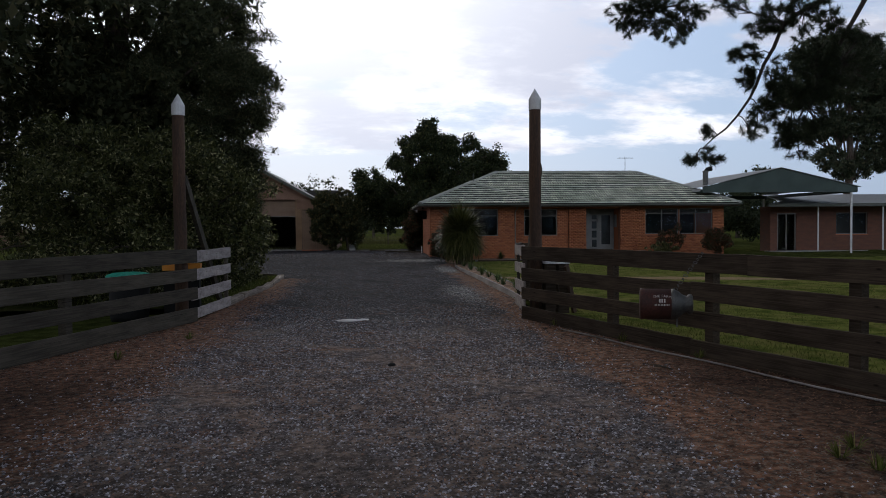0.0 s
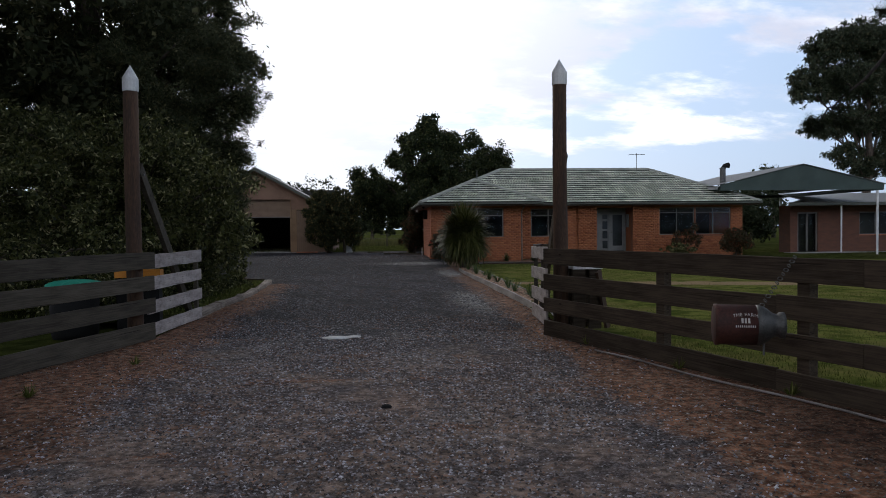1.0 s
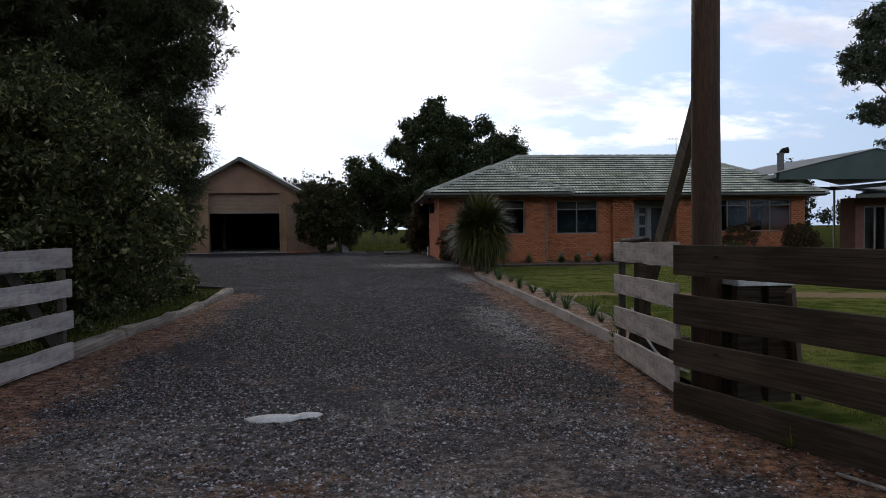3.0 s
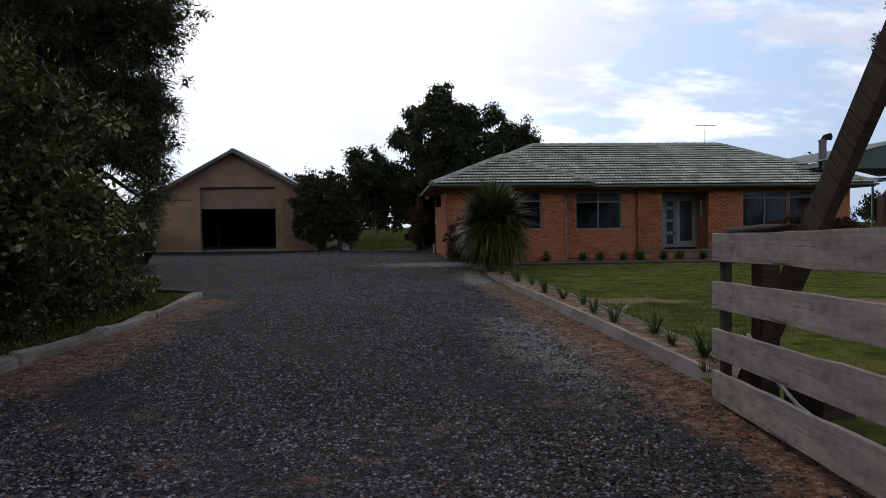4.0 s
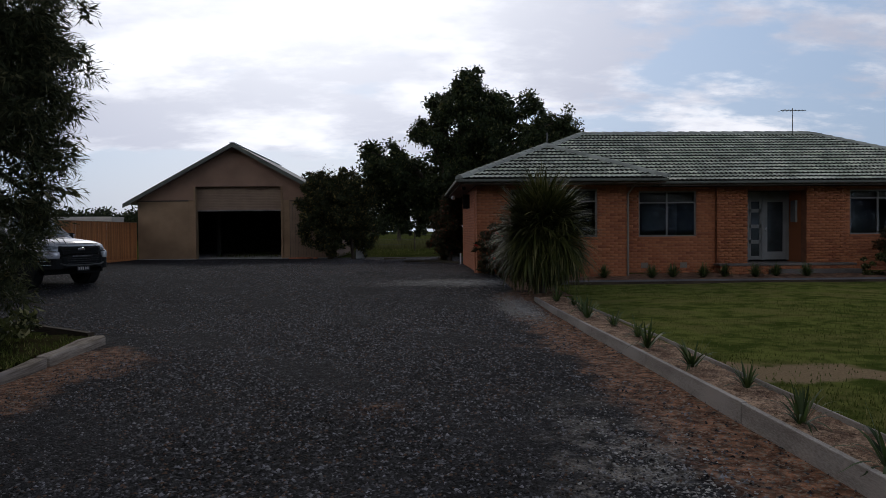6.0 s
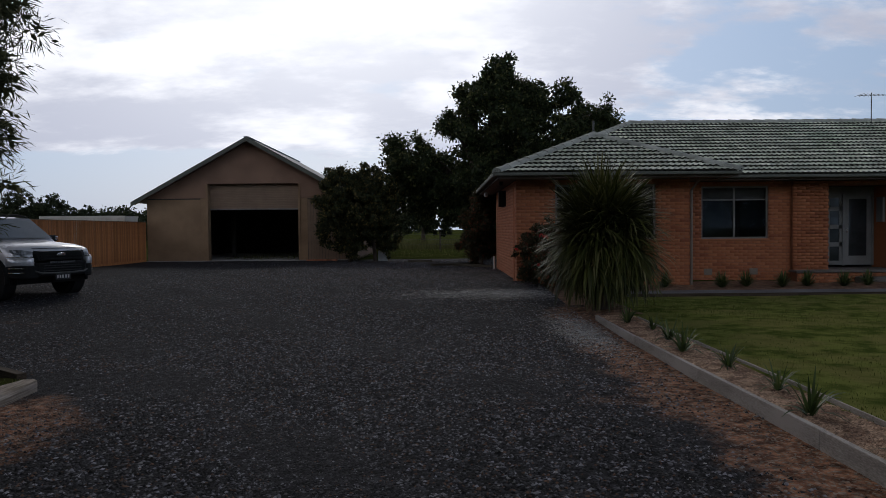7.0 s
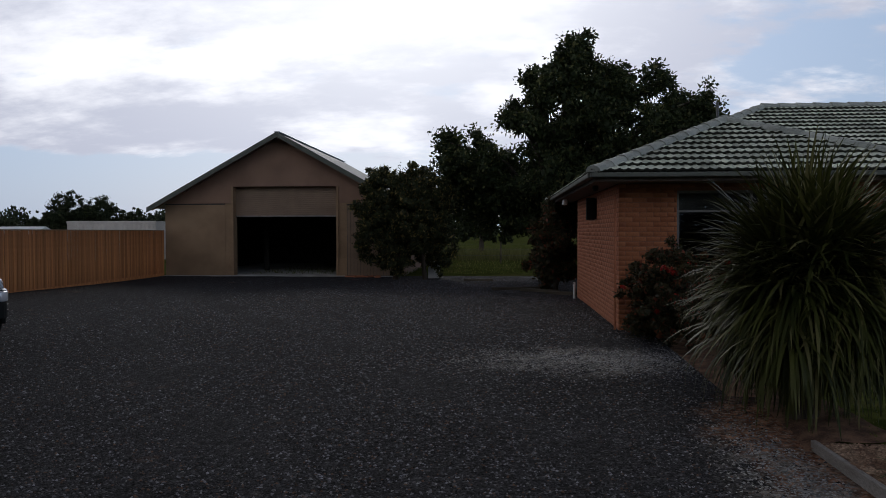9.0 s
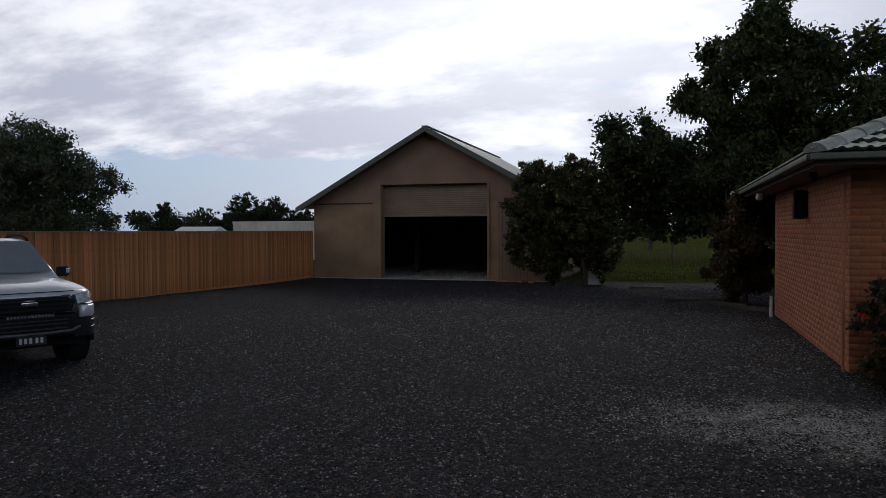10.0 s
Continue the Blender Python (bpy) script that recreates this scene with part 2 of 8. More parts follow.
def make_lawn():
    k = Nodes("lawn_turf")
    v = k.coord(where="World")
    sep = k.n("ShaderNodeSeparateXYZ")
    k.put(v, sep.inputs[0])
    x, y, _ = sep.outputs
    a, b, c = k.noise(v, 0.5, 5), k.noise(v, 3.5, 5), k.noise(v, 45, 3)
    col = k.mix(k.ramp(b, 0.35, 0.65), (0.058, 0.080, 0.017), (0.158, 0.172, 0.045))
    col = k.mix(k.ramp(k.noise(v, 1.1, 4), 0.46, 0.64, 0.0, 0.7), col, (0.190, 0.170, 0.060))
    # bare worn track across the turf and bare earth under the fence
    t1 = k.ramp(k.m("ABSOLUTE", k.m("ADD", k.m("ADD", k.m("ADD", y, 14.3), k.m("MULTIPLY", x, 0.25)), k.m("MULTIPLY", k.m("SUBTRACT", a, 0.5), 1.5))), 0.9, 0.2)
    t2 = k.ramp(k.m("ADD", k.m("ADD", x, k.m("MULTIPLY", y, 0.367)), 8.79), 1.1, 0.1)
    t2 = k.m("MULTIPLY", t2, k.ramp(y, -20.0, -22.5, 0.0, 0.7))
    t1 = k.m("MULTIPLY", t1, k.ramp(k.noise(v, 0.42, 3), 0.32, 0.50))
    bare = k.m("MAXIMUM", t1, t2)
    bare = k.ramp(k.m("ADD", k.m("MULTIPLY", bare, 0.6), k.m("MULTIPLY", b, 0.5)), 0.46, 0.68)
    col = k.mix(bare, col, k.mix(c, (0.15, 0.105, 0.064), (0.42, 0.31, 0.19)))
    k.bump(c, 0.8, 0.03)
    return k.done(col, 1.0, 0.0, 0.0)


def make_leaf(name, c1, c2, c3, rough=0.55, spec=0.3, through_light=0.35):
    """Leaves that differ one from the next."""
    k = Nodes(name)
    r = k.n("ShaderNodeNewGeometry").outputs["Random Per Island"]
    col = k.mix(k.ramp(r, 0.0, 0.8), c1, c2)
    col = k.mix(k.ramp(r, 0.86, 0.94), col, c3)
    k.done(col, rough, 0.0, spec)
    tr, mx = k.n("ShaderNodeBsdfTranslucent"), k.n("ShaderNodeMixShader")
    k.put(col, tr.inputs[0])
    mx.inputs[0].default_value = through_light
    k.put(k.bsdf.outputs[0], mx.inputs[1]), k.put(tr.outputs[0], mx.inputs[2])
    k.put(mx.outputs[0], k.nt.nodes["Material Output"].inputs[0])
    return k.mat


def make_glass(name, tint=(0.9, 0.95, 0.95)):
    k = Nodes(name)
    k.bsdf.inputs["Transmission Weight"].default_value = 1.0
    k.bsdf.inputs["IOR"].default_value = 1.2
    return k.done(tint, 0.01, 0.0, 0.5)


def make_brick(name, c1, c2, c3):
    k = Nodes(name)
    v = k.coord(where="World")
    r = k.rand()
    col = k.mix(r, c1, c2)
    col = k.mix(k.ramp(r, 0.82, 0.95), col, c3)
    n = k.noise(v, 38, 4)
    col = k.mix(k.ramp(n, 0.4, 0.75, 0.0, 0.4), col, (0.12, 0.055, 0.03))
    k.bump(n, 0.4, 0.004)
    return k.done(col, 0.9, 0.0, 0.2)


def make_timber(name, c1, c2, crack, vary=0.12, soft=False):
    """Weathered sawn timber with grain along x, splits, knots and stains."""
    k = Nodes(name)
    v = k.coord((0.7, 9, 26))
    grain, wide = k.noise(v, 2.2, 8, 0.62), k.noise(k.coord((1, 2, 3)), 1.7, 5)
    if soft:
        grain = k.m("ADD", k.m("MULTIPLY", grain, 0.45), k.m("MULTIPLY", k.noise(k.coord((3.5, 6, 6)), 2.4, 7, 0.65), 0.55))
    col = k.mix(k.ramp(k.m("ADD", k.m("MULTIPLY", grain, 0.6), k.m("MULTIPLY", wide, 0.4)), 0.36, 0.64), c1, c2)
    split = k.ramp(k.noise(k.coord((0.5, 6, 34) if not soft else (0.9, 6, 16)), 1.3, 6, 0.6), 0.60 if not soft else 0.615, 0.68)
    knot = k.ramp(k.voronoi(k.coord((1.6, 3, 4.5)), 1.25), 0.10, 0.03)
    mark = k.m("MAXIMUM", k.m("MULTIPLY", split, 0.75), k.m("MULTIPLY", knot, 0.8))
    col = k.mix(mark, col, crack)
    r = k.ramp(k.rand(), 0.0, 1.0, 1 - vary, 1 + vary)
    h = k.n("ShaderNodeVectorMath")
    h.operation = "SCALE"
    k.put(col, h.inputs[0]), k.put(r, h.inputs["Scale"])
    k.bump(k.m("SUBTRACT", grain, mark), 0.6, 0.006)
    return k.done(h.outputs[0], 0.92, 0.0, 0.2)


def make_stones(name):
    """Broken stones, most of them dark, a few pale, each of one tone."""
    k = Nodes(name)
    r = k.n("ShaderNodeNewGeometry").outputs["Random Per Island"]
    r2 = k.m("FRACT", k.m("MULTIPLY", r, 57.0))
    col = k.mix(k.m("POWER", r, 2.0), (0.0068, 0.0068, 0.0082), (0.228, 0.226, 0.252))
    col = k.mix(k.ramp(r2, 0.965, 0.975), col, (0.19, 0.19, 0.195))
    col = k.mix(k.ramp(r2, 0.14, 0.12), col, (0.10, 0.058, 0.040))
    sep = k.n("ShaderNodeSeparateXYZ")
    k.put(k.coord(where="World"), sep.inputs[0])
    dusty = k.n("ShaderNodeVectorMath")
    dusty.operation = "SCALE"
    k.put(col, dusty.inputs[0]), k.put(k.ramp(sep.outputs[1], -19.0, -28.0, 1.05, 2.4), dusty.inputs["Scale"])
    k.bump(k.noise(k.coord(where="World"), 160, 2), 0.3, 0.002)
    mott = k.n("ShaderNodeVectorMath")
    mott.operation = "SCALE"
    k.put(dusty.outputs[0], mott.inputs[0]), k.put(k.ramp(k.noise(k.coord(where="World"), 13, 5, 0.65), 0.36, 0.66, 0.6, 1.5), mott.inputs["Scale"])
    return k.done(k.mix(k.m("MULTIPLY", k.ramp(sep.outputs[1], -23.0, -29.0, 0.0, 0.16), k.ramp(k.m("ABSOLUTE", k.m("ADD", sep.outputs[0], 2.75)), 3.4, 1.4, 0.15, 1.0)), mott.outputs[0], (0.235, 0.172, 0.136)), 0.8, 0.0, 0.14)


def make_bark(name, c1, c2):
    return plain(name, c1, c2, 2.5, 14, 0.92, bump=0.9, dist=0.03, stretch=(3, 3, 0.5))


M = dict(
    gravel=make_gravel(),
    grass=make_grass("grass_field", (0.040, 0.050, 0.014), (0.082, 0.094, 0.026), (0.13, 0.12, 0.05), 0.6),
    lawn=make_lawn(),
    mulch=plain("mulch", (0.09, 0.044, 0.026), (0.29, 0.165, 0.10), 6, 60, 0.95, bump=1.0, dist=0.03, where="World"),
    kerb=plain("weathered_kerb", (0.20, 0.175, 0.155), (0.45, 0.41, 0.375), 1.4, 42, 0.92, bump=0.5, stretch=(0.6, 2, 2.5), vary=0.12),
    sleeper=make_timber("weathered_sleeper", (0.15, 0.115, 0.085), (0.40, 0.335, 0.28), (0.05, 0.035, 0.027), 0.15),
    weedybed=make_grass("weedy_bed", (0.026, 0.030, 0.011), (0.060, 0.066, 0.022), (0.085, 0.052, 0.032), 0.75),
    fascia=plain("fascia_paint", (0.060, 0.046, 0.036), (0.090, 0.070, 0.056), 2, 50, 0.75, spec=0.2),
    cappingwood=plain("capping_wood", (0.20, 0.115, 0.065), (0.33, 0.21, 0.13), 2.0, 30, 0.85, stretch=(2, 0.5, 2)),
    concrete=plain("concrete", (0.22, 0.21, 0.20), (0.40, 0.39, 0.37), 1.2, 40, 0.9, bump=0.3),
    porch=plain("porch_concrete", (0.085, 0.072, 0.064), (0.15, 0.132, 0.118), 1.2, 40, 0.9, bump=0.3),
    path=plain("path_concrete", (0.09, 0.088, 0.092), (0.165, 0.162, 0.168), 1.2, 40, 0.85, bump=0.3),
    brick=make_brick("orange_brick", (0.31, 0.110, 0.050), (0.40, 0.154, 0.071), (0.25, 0.085, 0.041)),
    # brick darkened: the verandah's shade on the annexe is put into the colour
    shadedannexe=plain("shaded_annexe_brick", (0.105, 0.048, 0.032), (0.155, 0.072, 0.046), 2.0, 40, 0.9, bump=0.4, stretch=(1, 1, 3)),
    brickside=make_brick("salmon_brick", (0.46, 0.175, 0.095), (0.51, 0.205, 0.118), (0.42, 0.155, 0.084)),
    mortar=plain("mortar", (0.19, 0.080, 0.046), (0.27, 0.120, 0.070), 5, 90, 0.95),
    tile=plain("green_grey_tile", (0.42, 0.445, 0.35), (0.76, 0.78, 0.645), 1.3, 28, 0.36, bump=0.35, vary=0.26, where="World", spec=0.6),
    # near-black lower edges: the shadow line under each tile row, put into colour
    tileedge=plain("shaded_tile_edge", (0.022, 0.023, 0.018), (0.055, 0.055, 0.045), 4, 40, 0.95, spec=0.1),
    ridge=plain("ridge_tile", (0.25, 0.265, 0.235), (0.40, 0.41, 0.37), 2.0, 30, 0.7, bump=0.5, vary=0.12, where="World"),
    gutter=plain("gutter_paint", (0.060, 0.066, 0.052), (0.095, 0.100, 0.080), 2, 50, 0.5, spec=0.4),
    soffit=plain("soffit_board", (0.15, 0.125, 0.10), (0.20, 0.17, 0.14), 1.5, 40, 0.8),
    frame=plain("window_alloy", (0.13, 0.12, 0.11), (0.19, 0.175, 0.16), 4, 60, 0.45, metal=0.2),
    white=plain("white_paint", (0.60, 0.60, 0.60), (0.74, 0.74, 0.73), 3, 60, 0.55),
    door=plain("grey_door_paint", (0.135, 0.140, 0.135), (0.185, 0.19, 0.185), 3, 60, 0.5),
    # near-black: the dimness inside closed rooms is put into the colour
    dark=plain("shaded_interior", (0.030, 0.028, 0.026), (0.05, 0.047, 0.043), 2, 40, 0.9),
    blind=plain("roller_blind", (0.028, 0.025, 0.022), (0.045, 0.040, 0.035), 3, 80, 0.9),
    glass=make_glass("window_glass"),
    render=plain("shed_render", (0.175, 0.102, 0.068), (0.245, 0.150, 0.102), 0.8, 30, 0.9, bump=0.3),
    shedside=plain("shed_board", (0.200, 0.126, 0.071), (0.285, 0.188, 0.112), 1.0, 30, 0.9, bump=0.3),
    shutter=plain("tan_shutter", (0.165, 0.108, 0.070), (0.225, 0.152, 0.100), 2.0, 50, 0.6),
    zinc=plain("zinc_roof", (0.24, 0.25, 0.255), (0.36, 0.37, 0.38), 1.2, 40, 0.6, metal=0.4),
    green=plain("green_cladding", (0.030, 0.050, 0.042), (0.055, 0.080, 0.070), 1.2, 30, 0.6),
    paling=plain("treated_paling", (0.34, 0.126, 0.043), (0.56, 0.235, 0.090), 2.2, 26, 0.85, bump=0.5, stretch=(5, 5, 0.6), vary=0.24),
    rail=make_timber("dark_stained_timber", (0.034, 0.024, 0.016), (0.090, 0.067, 0.047), (0.010, 0.008, 0.006), 0.22),
    railgrey=make_timber("grey_stained_timber", (0.050, 0.042, 0.031), (0.112, 0.096, 0.072), (0.018, 0.014, 0.010), 0.2),
    plank=make_timber("weathered_plank", (0.23, 0.195, 0.180), (0.50, 0.435, 0.400), (0.05, 0.040, 0.036), soft=True),
    pole=plain("brown_pole", (0.035, 0.020, 0.013), (0.105, 0.058, 0.034), 1.5, 24, 0.85, bump=0.6, stretch=(5, 5, 0.5)),
    cap=plain("white_cap", (0.55, 0.55, 0.55), (0.75, 0.75, 0.74), 4, 40, 0.7),
    bark=make_bark("brown_bark", (0.035, 0.026, 0.020), (0.11, 0.085, 0.065)),
    greybark=make_bark("grey_bark", (0.09, 0.075, 0.06), (0.24, 0.20, 0.165)),
    cypress=make_leaf("dark_needles", (0.030, 0.036, 0.018), (0.076, 0.084, 0.041), (0.16, 0.15, 0.075), 0.7, 0.15, 0.35),
    shrub=make_leaf("shrub_leaf", (0.022, 0.028, 0.009), (0.110, 0.118, 0.036), (0.40, 0.37, 0.19)),
    canopy=make_leaf("canopy_leaf", (0.016, 0.024, 0.010), (0.044, 0.058, 0.021), (0.12, 0.12, 0.045), 0.6, 0.2, 0.3),
    gum=make_leaf("gum_leaf", (0.026, 0.036, 0.020), (0.062, 0.076, 0.042), (0.11, 0.10, 0.055), 0.6, 0.2, 0.22),
    rustbush=make_leaf("rust_tipped_leaf", (0.022, 0.028, 0.011), (0.055, 0.060, 0.022), (0.24, 0.18, 0.06)),
    photinia=make_leaf("photinia_leaf", (0.028, 0.032, 0.014), (0.075, 0.055, 0.024), (0.20, 0.055, 0.03)),
    strap=make_leaf("strap_leaf", (0.028, 0.034, 0.008), (0.082, 0.086, 0.022), (0.17, 0.155, 0.065), 0.5, 0.17, 0.15),
    agapanthus=make_leaf("agapanthus_leaf", (0.030, 0.052, 0.014), (0.078, 0.115, 0.034), (0.15, 0.17, 0.065), 0.45, 0.35),
    blade=make_leaf("grass_blade", (0.064, 0.082, 0.017), (0.140, 0.160, 0.042), (0.26, 0.24, 0.09), 0.8, 0.1),
    charred=plain("charred_wood", (0.014, 0.009, 0.008), (0.045, 0.020, 0.016), 9, 60, 0.85, bump=0.6),
    pinebark=make_bark("dark_pine_bark", (0.016, 0.013, 0.011), (0.050, 0.040, 0.032)),
    pine=make_leaf("pine_needle", (0.012, 0.020, 0.009), (0.030, 0.042, 0.018), (0.05, 0.045, 0.02)),
    petal=make_leaf("red_petal", (0.38, 0.022, 0.018), (0.55, 0.05, 0.03), (0.30, 0.02, 0.02)),
    straw=make_leaf("dry_grass", (0.08, 0.09, 0.03), (0.14, 0.13, 0.05), (0.06, 0.08, 0.02), 0.8, 0.2),
    paint=plain("silver_car_paint", (0.70, 0.69, 0.72), (0.76, 0.75, 0.78), 1.0, 400, 0.2, metal=0.3, bump=0.0, spec=0.8),
    black=plain("black_plastic", (0.010, 0.010, 0.010), (0.018, 0.018, 0.018), 4, 90, 0.8, spec=0.2),
    rubber=plain("tyre_rubber", (0.012, 0.012, 0.012), (0.028, 0.028, 0.028), 6, 70, 0.9),
    chrome=plain("chrome", (0.55, 0.55, 0.56), (0.65, 0.65, 0.66), 3, 50, 0.2, metal=0.9),
    alloy=plain("dark_alloy", (0.06, 0.06, 0.065), (0.10, 0.10, 0.105), 4, 60, 0.4, metal=0.7),
    lamp=plain("lamp_lens", (0.10, 0.105, 0.11), (0.42, 0.43, 0.45), 14, 60, 0.08, metal=0.3),
    # pale base colour: the sky's reflection on the windscreen is painted in
    windscreen=plain("sky_pale_glass", (0.17, 0.195, 0.22), (0.21, 0.235, 0.26), 2, 40, 0.05, bump=0.0, spec=0.8),
    screen=plain("tinted_screen", (0.016, 0.020, 0.022), (0.030, 0.036, 0.040), 2, 40, 0.10, bump=0.0, spec=0.4),
    rust=plain("red_milk_can", (0.042, 0.016, 0.011), (0.095, 0.033, 0.024), 5, 40, 0.65, metal=0.1),
    steel=plain("dull_steel", (0.07, 0.07, 0.068), (0.15, 0.15, 0.145), 6, 50, 0.5, metal=0.6),
    pale=plain("pale_lettering", (0.50, 0.46, 0.42), (0.66, 0.62, 0.58), 5, 40, 0.8),
    plate=plain("plate_black", (0.02, 0.02, 0.022), (0.03, 0.03, 0.032), 5, 40, 0.5),
    teal=plain("teal_plastic", (0.02, 0.30, 0.20), (0.035, 0.40, 0.27), 3, 40, 0.5),
    orange=plain("orange_plastic", (0.55, 0.20, 0.02), (0.65, 0.27, 0.035), 3, 40, 0.5),
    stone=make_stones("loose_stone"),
    chip=plain("bark_chip", (0.15, 0.078, 0.046), (0.46, 0.31, 0.21), 5, 60, 0.9, vary=0.4, where="World"),
    whitechip=plain("white_crushed_stone", (0.16, 0.155, 0.15), (0.36, 0.35, 0.34), 5, 60, 0.8, vary=0.5, where="World"),
    palestone=plain("pale_stone", (0.62, 0.60, 0.58), (0.86, 0.85, 0.83), 5, 40, 0.9),
    container=plain("container_paint", (0.40, 0.36, 0.32), (0.55, 0.50, 0.45), 1, 30, 0.7),
    far=make_leaf("distant_leaf", (0.018, 0.025, 0.014), (0.042, 0.052, 0.027), (0.07, 0.08, 0.035), 0.7, 0.1, 0.2),
)

# ---- building helpers ----
rng = np.random.default_rng(7)


def thing(name, label, category, at=(0, 0, 0), turn=0.0, group="", kind=""):
    """An Empty at the base of a thing with parts."""
    ob = new(name)
    ob.empty_display_size = 0.2
    ob.matrix_basis = pose(*at, 0, 0, turn)
    return tagged(ob, label, category, group, kind)


def as_mesh(name, bm, material, smooth=False):
    me = bpy.data.meshes.new(name)
    bm.normal_update()
    bm.to_mesh(me)
    bm.free()
    if material:
        me.materials.append(material)
    if smooth:
        me.polygons.foreach_set("use_smooth", np.ones(len(me.polygons), bool))
    return me


def part(name, bm, material, parent, label="", smooth=False):
    ob = new(name, as_mesh(name, bm, material, smooth))
    ob.parent = parent
    return tagged(ob, label)


def share(name, me, parent, m):
    """One more object on a mesh that is there already."""
    ob = new(name, me)
    ob.parent = parent
    ob.matrix_basis = m
    return ob


def grid_mesh(name, verts, faces, material, smooth=False):
    """A mesh from arrays of corners and of faces that all have as many sides."""
    verts, faces = np.asarray(verts, np.float32), np.asarray(faces, np.int32)
    me = bpy.data.meshes.new(name)
    k = faces.shape[1]
    me.vertices.add(len(verts))
    me.vertices.foreach_set("co", verts.ravel())
    me.loops.add(faces.size)
    me.loops.foreach_set("vertex_index", faces.ravel())
    me.polygons.add(len(faces))
    me.polygons.foreach_set("loop_start", np.arange(0, faces.size, k, dtype=np.int32))
    me.update(calc_edges=True)
    if smooth:
        me.polygons.foreach_set("use_smooth", np.ones(len(faces), bool))
    me.materials.append(material)
    return me


def box(bm, x0, x1, y0, y1, z0, z1, bevel=0.0, m=None):
    """A box between two corners, its edges rounded by bevel."""
    r = bmesh.ops.create_cube(bm, size=1.0)
    vs = r["verts"]
    mat = Matrix.Translation(((x0 + x1) / 2, (y0 + y1) / 2, (z0 + z1) / 2)) @ Matrix.Diagonal((x1 - x0, y1 - y0, z1 - z0, 1))
    bmesh.ops.transform(bm, matrix=mat, verts=vs)
    if bevel:
        es = list({e for v in vs for e in v.link_edges})
        b = bmesh.ops.bevel(bm, geom=es, offset=bevel, segments=2, affect="EDGES", profile=0.6)
        vs = list({v for f in b["faces"] for v in f.verts} | {v for v in vs if v.is_valid})
    if m is not None:
        bmesh.ops.transform(bm, matrix=m, verts=vs)
    return vs


def boxes(*rows, bevel=0.0):
    bm = bmesh.new()
    for r in rows:
        box(bm, *r, bevel=bevel)
    return bm


def tube(bm, points, radii, sides=8, cap=True):
    """A tapered tube along points."""
    pts = [Vector(p) for p in points]
    rings = []
    for i, p in enumerate(pts):
        d = (pts[min(i + 1, len(pts) - 1)] - pts[max(i - 1, 0)]).normalized()
        a = d.orthogonal().normalized() if not rings else (side - d * side.dot(d)).normalized()
        side = a
        b = d.cross(a)
        rings.append([bm.verts.new(p + (a * math.cos(2 * math.pi * k / sides) + b * math.sin(2 * math.pi * k / sides)) * radii[i]) for k in range(sides)])
    for r0, r1 in zip(rings, rings[1:]):
        for k in range(sides):
            bm.faces.new((r0[k], r0[(k + 1) % sides], r1[(k + 1) % sides], r1[k]))
    if cap:
        bm.faces.new(rings[0][::-1])
        bm.faces.new(rings[-1])


def lathe(bm, profile, axis_m=None, sides=24):
    """A turned body: profile of (radius, height) round z."""
    rings = []
    for r, z in profile:
        rings.append([bm.verts.new((r * math.cos(2 * math.pi * k / sides), r * math.sin(2 * math.pi * k / sides), z)) for k in range(sides)])
    for r0, r1 in zip(rings, rings[1:]):
        for k in range(sides):
            bm.faces.new((r0[k], r0[(k + 1) % sides], r1[(k + 1) % sides], r1[k]))
    bm.faces.new(rings[0][::-1])
    bm.faces.new(rings[-1])
    vs = [v for r in rings for v in r]
    if axis_m is not None:
        bmesh.ops.transform(bm, matrix=axis_m, verts=vs)
    return vs


def drive_z(y):
    s = np.clip((np.asarray(y, float) + 9) / 10, 0, 1)
    f = np.clip((np.asarray(y, float) - 3) / 12, 0, 1)
    return -0.26 * (1 - s * s * (3 - 2 * s)) - 0.13 * f * f * (3 - 2 * f)


LAWN = -0.14


def fence_right(y):
    """Line of the entrance fence beside the lawn."""
    return 0.26 - 0.3505 * (y + 24.27)


def fence_left(y):
    return -6.05 + 0.28 * (y + 23.9)


# ---- ground ----


def rough_z(x, y, amount):
    return amount * (np.sin(x * 1.7 + 0.6 * np.sin(y * 0.9)) * np.sin(y * 1.3 + 0.5) + 0.5 * np.sin(x * 3.9 + y * 2.7))


def sheet(name, xs, ys, height, material, keep=None):
    X, Y = np.meshgrid(xs, ys)
    Z = height(X, Y)
    n, m = len(ys), len(xs)
    idx = np.arange(n * m).reshape(n, m)
    f = np.stack([idx[:-1, :-1], idx[:-1, 1:], idx[1:, 1:], idx[1:, :-1]], -1).reshape(-1, 4)
    if keep is not None:
        cx, cy = X.ravel()[f].mean(1), Y.ravel()[f].mean(1)
        f = f[keep(cx, cy)]
    return new(name, grid_mesh(name, np.stack([X, Y, Z], -1).reshape(-1, 3), f, material, True))


def spread(lo, hi, n, far):
    inner = np.linspace(lo, hi, n)
    out = np.geomspace(1, far, 14)
    return np.concatenate([lo - out[::-1], inner, hi + out])


ground = sheet("ground", spread(-45, 45, 46, 1800), spread(-60, 60, 61, 1800), lambda X, Y: drive_z(Y) - 0.06 + rough_z(X * 0.3, Y * 0.3, 0.02) - 0.16 * ((X > 0.3) & (Y < 2) & (Y > -42) & (X < 44)), M["grass"])
tagged(ground, "rough green grass paddock reaching the horizon", "ground", kind="structure")


def drive_left(y):
    return np.where(y > -10.9, -16.6, np.where(y > -23.9, -6.0, np.where(y > -40, fence_left(y) - 0.1, -60)))


